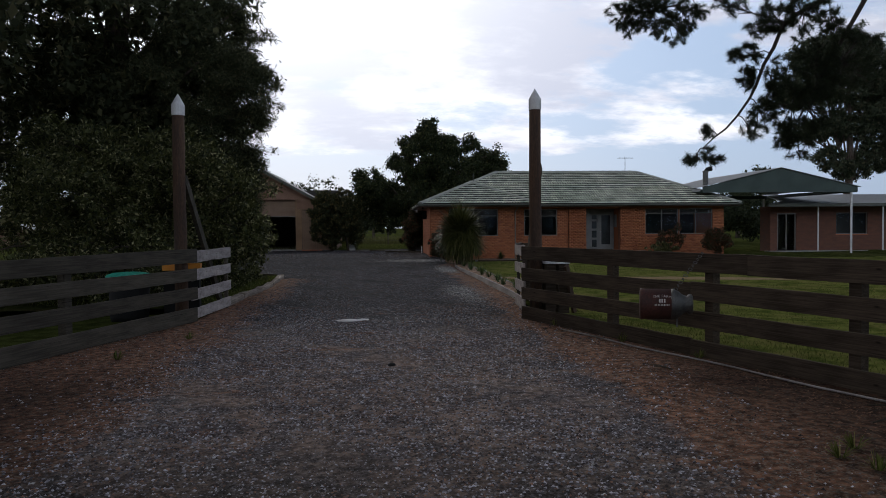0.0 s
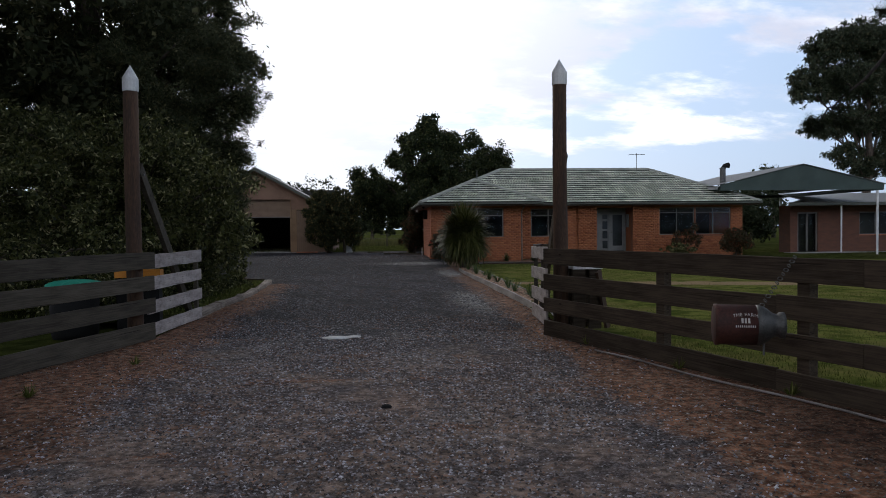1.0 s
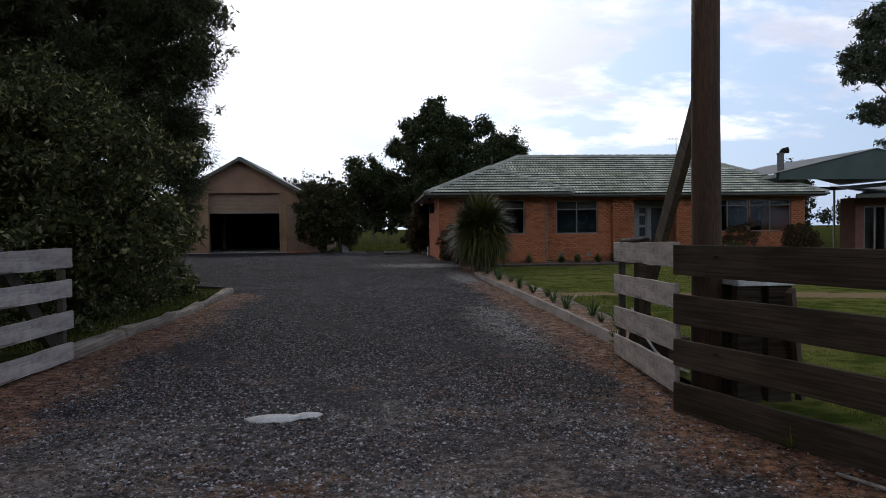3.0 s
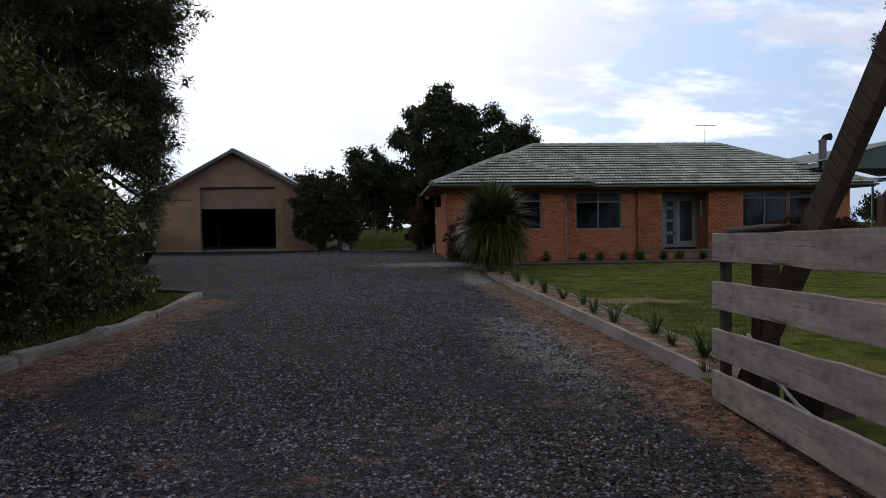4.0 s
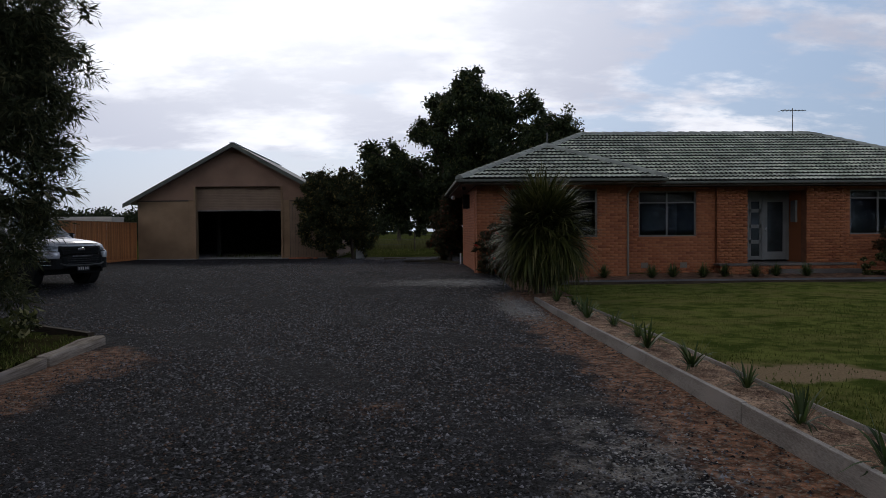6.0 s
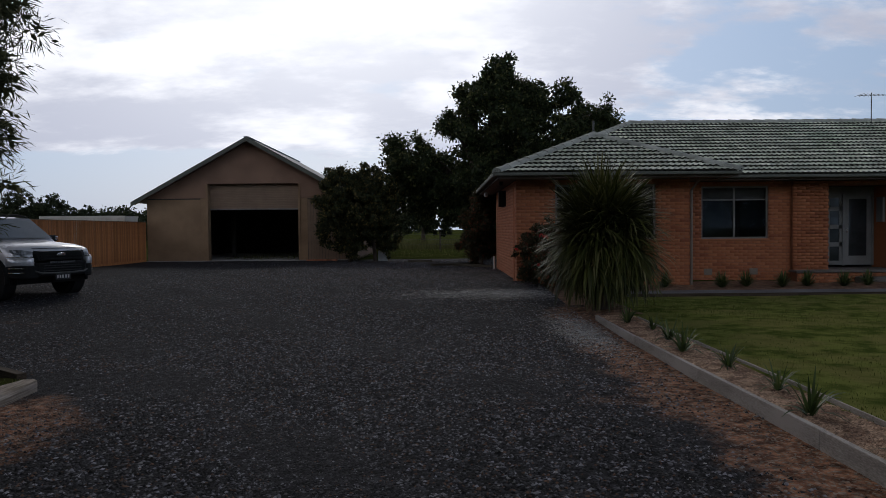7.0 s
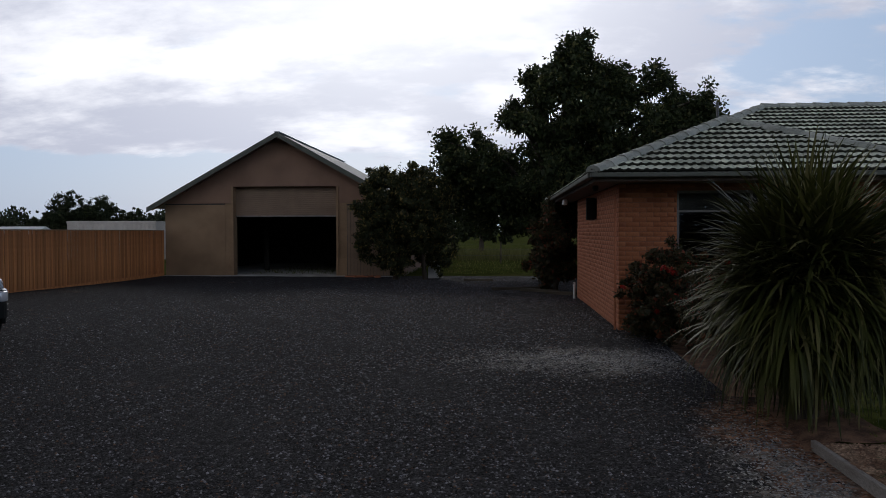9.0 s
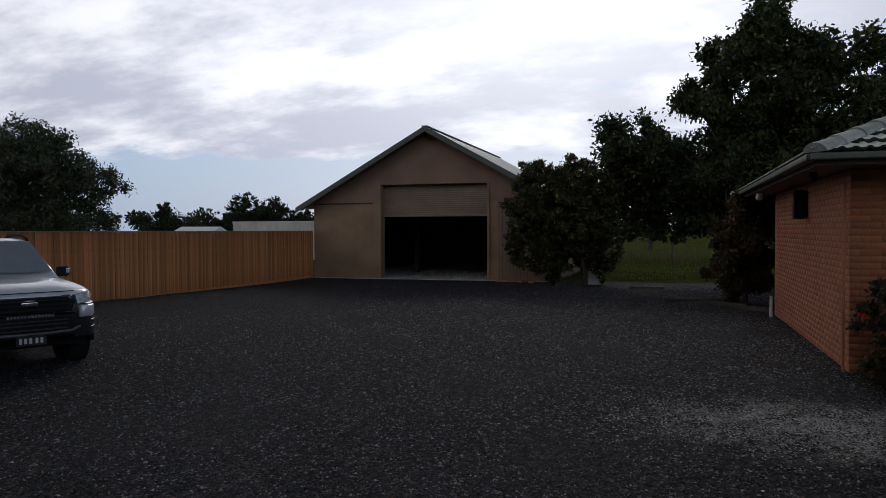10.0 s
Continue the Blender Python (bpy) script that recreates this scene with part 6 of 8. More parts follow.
plant("broad_shrub", "broad leafy green shrub arching over the kerb", "shrub", (-8.8, -16.4, -0.2), [([(0, 0, -0.2), (0.1, 0.1, 0.8), (0.2, 0.1, 1.6)], [0.16, 0.12, 0.08])], limb_set((0.05, 0.05, 0.5), B, 0.07), B, 125000, 0.10, M["shrub"], M["bark"], 2.5, 0.36, 52, 0.55, 0.15, core=24000, core_size=0.13, wild=0.5)
# low growth at the kerb corner
B = [((0, 0, 0.25), (0.9, 0.9, 0.35)), ((-0.9, 0.5, 0.3), (0.9, 0.8, 0.4))]
plant("low_shrub", "low sprawling leafy groundcover by the kerb", "shrub", (-7.3, -12.4, -0.15), [([(0, 0, -0.1), (0, 0, 0.2)], [0.03, 0.02])], [], B, 2600, 0.10, M["shrub"], M["bark"], 2.0, 0.2, 40, 0.3)
for (x, y), n in (((-6.8, -13.9), 2600), ((-7.0, -12.9), 2200), ((-6.8, -15.6), 2400), ((-6.75, -17.6), 2200), ((-6.85, -19.6), 2200)):
    B = [((0, 0, 0.14), (0.7, 0.9, 0.16)), ((-0.6, 0.3, 0.2), (0.7, 0.8, 0.22))]
    plant("low_shrub", "low green weeds and groundcover in the shrub bed", "shrub", (x, y, -0.15), [([(0, 0, -0.08), (0, 0, 0.12)], [0.02, 0.012])], [], B, n, 0.07, M["shrub"], M["bark"], 2.0, 0.16, 50, 0.3, group="groundcover clumps")
B = [((0, 0, 0.8), (0.8, 0.8, 0.75)), ((-1.2, -0.3, 0.8), (1.0, 0.9, 0.8))]
plant("low_shrub", "low dark shrub under the conifer by the kerb", "shrub", (-8.9, -11.2, -0.15), [([(0, 0, -0.1), (0, 0, 0.6)], [0.05, 0.03])], [], B, 9000, 0.11, M["cypress"], M["bark"], 2.2, 0.3, 40, 0.4, core=1500, core_size=0.22)
# bush beside the shed
B = [((0.1, 0, 2.7), (1.8, 1.7, 1.75)), ((-0.6, 0, 3.5), (1.1, 1.2, 1.05)), ((1.0, 0, 3.3), (1.05, 1.2, 1.05)), ((0.1, 0, 2.1), (1.9, 1.7, 1.3)), ((-0.9, -0.1, 2.7), (0.9, 1.2, 1.2)), ((-0.95, -0.2, 1.4), (1.0, 1.2, 0.8)), ((1.5, 0.1, 1.1), (0.55, 0.9, 0.9)), ((-0.3, -0.3, 0.8), (0.8, 1.0, 0.6)), ((1.2, 0.0, 2.3), (0.7, 1.0, 0.8))]
plant("round_bush", "round dark bush with rusty leaf tips beside shed", "bush", (-5.9, 15.6, -0.13), [([(-0.3, 0, -0.1), (-0.2, 0, 0.9), (-0.1, 0, 1.8)], [0.12, 0.1, 0.06]), ([(0.9, 0, -0.1), (0.8, 0, 0.8), (0.6, 0, 1.8)], [0.1, 0.08, 0.05])], limb_set((-0.2, 0, 0.9), B, 0.06), B, 62000, 0.125, M["rustbush"], M["bark"], 2.4, 0.24, 95, 0.62, core=9000, core_size=0.18, wild=0.5)
# tall hedge shrub at the back corner of the house
B = [((0, 0, 1.5), (0.72, 1.1, 1.2)), ((0.15, -0.3, 2.3), (0.55, 0.8, 0.55)), ((-0.1, 0.5, 0.8), (0.72, 1.0, 0.8))]
plant("photinia_shrub", "tall dark shrub with reddish tips by the house", "shrub", (-0.42, 9.0, -0.05), [([(0, 0, -0.1), (0, 0, 1.2)], [0.09, 0.05])], limb_set((0, 0, 0.7), B, 0.04), B, 20000, 0.12, M["photinia"], M["bark"], 2.2, 0.34, 60, 0.45, core=3000, core_size=0.25)
# large tree behind the house
B = [((-0.3, -1.0, 6.4), (2.1, 2.4, 1.9)), ((-4.2, -1.0, 5.0), (1.15, 1.5, 1.2)), ((-3.2, -1.0, 4.4), (1.3, 1.6, 1.2)), ((2.2, -0.5, 5.7), (2.8, 2.6, 2.0)), ((4.6, 0.4, 5.4), (1.9, 2.4, 1.7)), ((0.5, -1.5, 3.6), (3.0, 2.0, 1.5)), ((-1.15, -1.0, 8.0), (0.75, 0.9, 0.8)), ((0.15, -0.9, 8.6), (0.75, 0.9, 0.8)), ((1.1, -0.8, 7.8), (0.85, 1.0, 0.8)), ((3.6, -0.4, 7.9), (0.75, 0.9, 0.8)), ((4.9, 0, 6.8), (1.2, 1.3, 1.0)), ((5.8, 0.6, 6.5), (0.8, 1.0, 0.7)), ((0.5, -0.9, 8.9), (0.65, 0.8, 0.75)), ((2.0, -0.6, 8.0), (0.7, 0.8, 0.6)),
     ((2.2, -0.5, 7.3), (0.9, 1.0, 0.6)), ((5.6, 0.8, 5.9), (1.0, 1.4, 0.9)), ((6.0, 1, 4.6), (1.5, 2, 1.4)), ((2.6, 2.5, 4.2), (3.4, 2.4, 2.2)), ((-0.6, 0.4, 2.8), (2.4, 1.8, 1.0)), ((2.5, 0, 2.6), (2.8, 1.8, 1.1)), ((-2.3, -0.4, 3.4), (1.6, 1.8, 1.0)), ((-0.8, 2.0, 4.2), (2.4, 2.0, 1.8)), ((-2.0, -1.0, 6.6), (0.6, 0.8, 0.6)), ((-3.0, 0, 2.9), (1.5, 1.5, 1.0)), ((-1.3, -0.4, 2.3), (1.6, 1.4, 0.8)), ((1.6, -0.6, 2.0), (1.8, 1.5, 0.8)), ((-4.4, -0.4, 3.6), (0.9, 1.2, 0.8))]
plant("broadleaf_tree", "large dark broadleaf tree behind the house", "tree", (0.6, 17.3, -0.13), [([(-0.6, 0, -0.2), (-0.5, 0, 1.2), (-0.2, 0, 2.6), (0, 0, 5)], [0.5, 0.36, 0.3, 0.15])], limb_set((-0.35, 0, 2.2), B, 0.16), B, 130000, 0.155, M["canopy"], M["bark"], 2.0, 0.5, 40, 0.45, 0.2, core=22000, core_size=0.26, wild=0.6)
# gum tree beyond the annexe
B = [((-4.91, 0, 11.6), (1.1, 1.2, 1.44)), ((-3.2, 0.2, 13.8), (1.6, 1.7, 1.5)), ((-1.5, 0, 14.7), (1.8, 1.8, 1.5)), ((0.6, 0.2, 14.7), (2.1, 2.0, 1.7)), ((-2.8, 0, 11.6), (1.7, 1.7, 1.4)), ((-0.2, 0.2, 12.0), (2.5, 2.2, 2.0)), ((2.3, 0, 13.2), (2.5, 2.4, 2.3)), ((-3.4, 0, 8.45), (1.5, 1.2, 0.7)),
     ((-1.1, 0.2, 8.9), (2.0, 1.6, 1.3)), ((-1.4, 0, 6.5), (1.2, 1.2, 1.2)), ((1.5, 0, 9.4), (2.5, 2.2, 1.8)), ((1.2, 0.2, 6.3), (1.8, 1.8, 1.2)), ((4.5, 0, 11.6), (3.0, 2.8, 3.0)), ((4.5, 0, 7.5), (2.9, 2.6, 2.2)), ((-0.2, 0.3, 5.4), (0.9, 0.9, 0.5))]
plant("gum_tree", "tall dark gum tree with ragged clumped crown", "tree", (32.5, 14.5, -0.1), [([(0, 0, -0.2), (-0.2, 0, 3), (0.2, 0, 6), (0, 0, 11)], [0.38, 0.32, 0.24, 0.1])], limb_set((0, 0, 4.6), B, 0.08), B, 120000, 0.20, M["gum"], M["bark"], 2.8, 0.45, 44, 0.35, 0.4, core=26000, core_size=0.24)
B = [((0, 0, 7.3), (4.2, 4.2, 2.5)), ((-4, 1, 7.2), (3.4, 3.4, 2.4)), ((3.0, -0.4, 8.0), (2.2, 2.4, 1.6)), ((3.6, -1, 6.0), (3.4, 3, 1.9)), ((0.5, 0, 5.0), (4, 3.4, 2.0)), ((6.0, 0, 4.6), (2.2, 2.4, 1.5)), ((7.8, 0, 5.2), (1.6, 1.8, 1.0)), ((-5, 0, 4.6), (3, 3, 2)), ((5.6, 0.2, 6.4), (1.5, 1.6, 0.9)), ((4.5, 0, 3.0), (3.0, 2.5, 1.2)), ((0, 0, 2.9), (4.0, 3, 1.4))]
plant("gum_tree", "broad gum tree beyond the paling fence", "tree", (-47, 30.5, 0.0), [([(0, 0, -0.2), (-0.2, 0, 2), (0.2, 0, 5), (0, 0, 9)], [0.6, 0.5, 0.4, 0.15])], limb_set((0, 0, 3.2), B, 0.22), B, 52000, 0.22, M["gum"], M["greybark"], 2.4, 0.7, 20, 0.5, 0.2, core=15000, core_size=0.26)


def far_tree(at, h, w, n=3000, label="distant dark tree on the horizon"):
    B = [((0, 0, h * 0.62), (w, w, h * 0.36)), ((-0.5 * w, 0, h * 0.5), (w * 0.7, w * 0.7, h * 0.28)), ((0.55 * w, 0, h * 0.45), (w * 0.65, w * 0.65, h * 0.26))]
    plant("distant_tree", label, "tree", at, [([(0, 0, -0.5), (0, 0, h * 0.5)], [0.3, 0.12])], [], B, n, 0.22, M["far"], M["bark"], 1.8, h * 0.09, 18, 0.4, group="distant trees", core=1600, core_size=0.4)


far_tree((-54.3, 73, 0), 6.9, 2.5, 9000)
far_tree((-50.4, 73.5, 0), 6.3, 2.1, 8000)
far_tree((-47.2, 74, 0), 4.8, 1.9)
far_tree((-36, 74, 0), 4.6, 3.0)
far_tree((-66.9, 73, 0), 5.9, 1.3)
far_tree((-60.5, 76, 0), 4.4, 2.2)
far_tree((-12.5, 62, 0), 8.6, 4.0)
far_tree((-7, 66, 0), 6.5, 3.0)
far_tree((40, 60, 0), 6.0, 4.0)
far_tree((30, 40, 0), 5.5, 2.4)
far_tree((23.5, 24, 0), 4.6, 2.2, 3600, "dark bushy tree beyond the carport")
far_tree((28.5, 27, 0), 3.6, 3.0, 3600, "dark bushy tree beyond the carport")
far_tree((44, 55, 0), 7.5, 4.5)
far_tree((47.5, 60, 0), 9.6, 1.4)
far_tree((50.5, 60, 0), 10.2, 1.4)
far_tree((6, 44, 0), 5.5, 3.5)
far_tree((-3.6, 50, 0), 3.4, 2.5)


def treeline(name, label, places, h, n, size=0.4):
    c, r = [], []
    for (x0, y0), (x1, y1) in places:
        k = int(math.hypot(x1 - x0, y1 - y0) / 2.2)
        t = rng.uniform(0, 1, k)
        c.append(np.stack([x0 + (x1 - x0) * t, y0 + (y1 - y0) * t + rng.normal(0, 1.5, k), h * rng.uniform(0.2, 0.75, k)], -1))
        r.append(h * rng.uniform(0.2, 0.42, k))
    v, f = foliage(np.concatenate(c), np.concatenate(r), n, size, 1.6, 0.9, 0.2)
    ob = new(name, grid_mesh(name, v, f, M["far"]))
    return tagged(ob, label, "trees", kind="stuff")


treeline("far_woods", "dark line of distant woods on the horizon", [((-160, 60), (-40, 130)), ((-40, 130), (90, 130)), ((90, 130), (150, 30)), ((-160, 60), (-170, -60)), ((150, 30), (170, -80))], 6.0, 60000, 0.6)
treeline("yard_hedge", "dark scrub line beyond the paling fence", [((-110, 66), (-62, 78)), ((-66, 78), (-20, 82)), ((-100, 72), (-24, 80)), ((-110, 69), (-60, 80)), ((-80, 75), (-24, 81))], 4.9, 60000, 0.32)
treeline("dark_hedge", "dark hedge beyond the carport", [((17, 33), (46, 30))], 4.2, 22000, 0.25)
# out of view: added to darken window reflections and the house fronts
treeline("roadside_hedge", "unseen trees added behind the entrance to block low sky", [((-70, -56), (70, -58)), ((-70, -58), (70, -56)), ((-70, -60), (70, -60))], 13.0, 30000, 0.9)


def strap_plant(name, label, at, n, length, width, rise, material, category="plant", group="", droop=1.0, core=0.1, segs=5):
    """A tuft of long arching strap leaves."""
    t = thing(name, label, category, at, group=group)
    a = rng.uniform(0, 2 * math.pi, n)
    el = rng.uniform(rise[0], rise[1], n)
    L = length * rng.uniform(0.65, 1.15, n)
    w = width * rng.uniform(0.7, 1.2, n)
    base_h = rng.uniform(0, 1, n) * core
    v = np.zeros((n, segs + 1, 2, 3))
    for s in range(segs + 1):
        u = s / segs
        out = L * u * np.cos(el)
        up = L * (u * np.sin(el) - droop * u ** 2.2 * np.cos(el) * 0.55)
        ww = w * (1 - u ** 2.5) * 0.5 + 0.001
        px, py = np.cos(a) * (out + 0.03), np.sin(a) * (out + 0.03)
        for q, sg in ((0, 1), (1, -1)):
            v[:, s, q] = np.stack([px - np.sin(a) * ww * sg, py + np.cos(a) * ww * sg, np.maximum(base_h + up, 0.01)], -1)
    idx = np.arange(n * (segs + 1) * 2).reshape(n, segs + 1, 2)
    f = np.stack([idx[:, :-1, 0], idx[:, :-1, 1], idx[:, 1:, 1], idx[:, 1:, 0]], -1).reshape(-1, 4)
    ob = new("leaves", grid_mesh("leaves", v.reshape(-1, 3), f, material))
    ob.parent = t
    return t


yucca = thing("strap_leaf_plant", "large dense globe of arching strap leaves at kerb end", "plant", (0.95, -5.5, LAWN))
bm = bmesh.new()
tube(bm, [(0, 0, -0.1), (0.05, 0, 0.7), (0, 0.05, 1.3)], [0.16, 0.13, 0.1], 10)
part("stem", bm, M["bark"], yucca)


def strap_globe(n, heads, length, width, material, parent, rise, bends, segs=7):
    """Strap leaves that arch out of several heads and hang at their tips."""
    h = heads[rng.integers(0, len(heads), n)]
    az, bend = rng.uniform(0, 2 * math.pi, n), rng.uniform(*bends, n)
    lift = np.arcsin(rng.uniform(math.sin(rise[0]), math.sin(rise[1]), n))
    L = length * rng.uniform(0.65, 1.1, n)
    out = np.stack([np.cos(az), np.sin(az), np.zeros(n)], 1)
    d = out * np.cos(lift)[:, None] + np.array([0, 0, 1.0]) * np.sin(lift)[:, None]
    w = width * rng.uniform(0.7, 1.2, n)
    b = np.cross(d, np.array([0, 0, 1.0]) + rng.normal(0, 0.15, (n, 3)))
    b /= np.linalg.norm(b, axis=1)[:, None]
    v = np.zeros((n, segs + 1, 2, 3))
    p = h.copy()
    for s in range(segs + 1):
        u = s / segs
        if s:
            e = np.maximum(lift - bend * (u - 0.5 / segs) ** 1.3, -1.45)
            p = p + (out * np.cos(e)[:, None] + np.array([0, 0, 1.0]) * np.sin(e)[:, None]) * (L / segs)[:, None]
            p[:, 2] = np.maximum(p[:, 2], 0.02)
        ww = (w * (1 - u ** 3) * 0.5 + 0.001)[:, None]
        v[:, s, 0], v[:, s, 1] = p - b * ww, p + b * ww
    idx = np.arange(n * (segs + 1) * 2).reshape(n, segs + 1, 2)
    f = np.stack([idx[:, :-1, 0], idx[:, :-1, 1], idx[:, 1:, 1], idx[:, 1:, 0]], -1).reshape(-1, 4)
    ob = new("leaves", grid_mesh("leaves", v.reshape(-1, 3), f, material))
    ob.parent = parent


def leaf_heads(n):
    h = np.clip(rng.normal(0, 1, (n, 3)), -1.4, 1.4)
    return h - h.mean(0)


heads = leaf_heads(60) * np.array([0.24, 0.22, 0.16]) + np.array([0.06, 0, 1.55])
strap_globe(2300, heads, 1.02, 0.040, M["strap"], yucca, (0.15, 1.45), (0.25, 0.75))
heads = leaf_heads(60) * np.array([0.26, 0.24, 0.24]) + np.array([0.06, 0, 1.30])
strap_globe(2600, heads, 1.06, 0.038, M["strap"], yucca, (-0.35, 0.75), (0.5, 1.25))
heads = leaf_heads(50) * np.array([0.32, 0.30, 0.18]) + np.array([0.06, 0, 0.95])
strap_globe(2400, heads, 0.98, 0.036, M["strap"], yucca, (-0.5, 0.45), (1.0, 1.9))
strap_globe(150, np.array([(0.0, 0.0, 1.85), (0.12, 0.0, 1.75), (-0.1, 0.05, 1.8)]), 1.08, 0.030, M["strap"], yucca, (1.0, 1.5), (0.1, 0.6))

first = strap_plant("agapanthus", "small green agapanthus clump in the mulch bed", (1.04, -20.3, LAWN), 30, 0.42, 0.027, (0.45, 1.35), M["agapanthus"], group="agapanthus row", droop=1.25, core=0.05, segs=6)
for i, y in enumerate((-19.5, -18.7, -17.6, -16.6, -15.4, -14.4, -13.2, -12.3, -11.2, -10.2, -9.3, -8.3, -7.5)):
    s = 0.62 + 0.38 * abs(math.sin(i * 2.3))
    c = copy_thing(first, pose(1.02 + 0.1 * math.sin(i * 1.9), y, LAWN, 0, 0, 67 * i))
    c.scale = (s, s, s)
first = strap_plant("border_tuft", "small leafy border tuft by the brick wall", (4.9, -1.0, LAWN), 150, 0.40, 0.024, (0.3, 1.5), M["agapanthus"], group="border tufts", droop=0.6, core=0.08)
for i, x in enumerate((5.6, 6.4, 7.1, 7.9, 8.6, 9.4, 3.6)):
    copy_thing(first, pose(x, -0.75 - 0.2 * (i % 2), LAWN, 0, 0, 50 * i))

first = strap_plant("grass_tuft", "small green grass tuft on bare earth", (1.0, -33.1, -0.26), 40, 0.14, 0.008, (0.5, 1.5), M["blade"], group="grass tufts", droop=0.6, core=0.02)
for i, (x, y) in enumerate(((1.25, -32.9), (1.1, -33.4), (0.62, -25.4), (1.2, -27.4), (1.75, -28.9), (-5.6, -26.2), (-6.1, -28.0), (0.75, -21.0))):
    copy_thing(first, pose(x, y, -0.26 if y < -21.2 else LAWN, 0, 0, 50 * i))
for i, (x, y, L, turn) in enumerate(((1.9, -32.2, 0.42, 15), (2.25, -31.6, 0.55, -20), (1.5, -31.0, 0.3, 70), (1.1, -29.6, 0.35, 110), (1.75, -33.0, 0.3, 40), (0.3, -26.0, 0.25, 60))):
    bm = bmesh.new()
    tube(bm, [(0, 0, 0.012), (L * 0.4, 0.03, 0.016), (L * 0.7, 0.0, 0.02), (L, 0.05, 0.012)], [0.008, 0.010, 0.007, 0.003], 6)
    tube(bm, [(L * 0.4, 0.03, 0.016), (L * 0.6, 0.12, 0.02)], [0.006, 0.003], 5)
    ob = new("stick", as_mesh("stick", bm, M["railgrey"], True))
    ob.matrix_basis = pose(x, y, float(drive_z(y)), 0, 0, turn)
    tagged(ob, "dry grey fallen stick on bare earth", "stick", "fallen sticks")

# flowering shrub at the house corner
B = [((0, 0, 1.1), (0.72, 0.7, 0.64)), ((-0.3, 0.0, 0.9), (0.45, 0.5, 0.62)), ((0.7, 0.1, 0.9), (0.75, 0.65, 0.68)), ((0.1, -0.6, 0.65), (0.7, 0.65, 0.58)), ((-0.1, 0.1, 0.4), (0.6, 0.6, 0.4)), ((1.3, 0.0, 0.7), (0.6, 0.6, 0.5))]
cs = plant("flowering_shrub", "dark shrub with bright red flowers at house corner", "shrub", (0.62, -1.05, LAWN), [([(0, 0, -0.1), (0, 0, 0.6)], [0.04, 0.02])], limb_set((0, 0, 0.3), B, 0.02), B, 21000, 0.065, M["photinia"], M["bark"], 1.8, 0.16, 110, 0.5, core=2500, core_size=0.14)
c_, r_ = clumps(18, (0.3, -0.2, 0.85), (0.95, 0.8, 0.62), 0.05, 0.9)
for i in range(len(c_)):
    v, f = foliage(c_[i:i + 1], r_[i:i + 1], 26, 0.045, 1.2)
    ob = new("flower", grid_mesh("flower", v, f, M["petal"]))
    ob.parent = cs
    tagged(ob, "bright red flower")
B = [((0, 0, 1.0), (0.65, 0.5, 0.5)), ((0.4, 0, 1.3), (0.5, 0.4, 0.4)), ((-0.5, 0, 1.0), (0.4, 0.4, 0.35)), ((0.6, 0, 0.8), (0.4, 0.4, 0.4))]
plant("rose_bush", "sparse rose bush in front of the windows", "shrub", (12.9, 0.2, LAWN), [([(0, 0, -0.1), (0, 0, 0.7)], [0.03, 0.02])], limb_set((0, 0, 0.3), B, 0.02), B, 3600, 0.075, M["photinia"], M["bark"], 1.8, 0.18, 50, 0.4)
B = [((0, 0, 0.75), (0.75, 0.7, 0.65)), ((-0.1, 0, 1.1), (0.55, 0.55, 0.4))]
plant("dark_shrub", "rounded dark shrub at the corner of the house", "shrub", (15.3, -0.4, LAWN), [([(0, 0, -0.1), (0, 0, 0.6)], [0.05, 0.03])], limb_set((0, 0, 0.3), B, 0.03), B, 7000, 0.09, M["photinia"], M["bark"], 1.8, 0.25, 70, 0.5)
B = [((-0.3, 0, 0.3), (0.6, 0.6, 0.38)), ((0.4, 0, 0.36), (0.55, 0.6, 0.42)), ((0.0, 0.1, 0.5), (0.45, 0.5, 0.3))]
plant("low_shrub", "low dense green shrub with yellowish tips by the porch", "shrub", (12.0, -0.9, LAWN), [([(0, 0, -0.1), (0, 0, 0.3)], [0.04, 0.02])], limb_set((0, 0, 0.15), B, 0.02), B, 9000, 0.075, M["shrub"], M["bark"], 2.0, 0.14, 90, 0.5, core=1600, core_size=0.14)


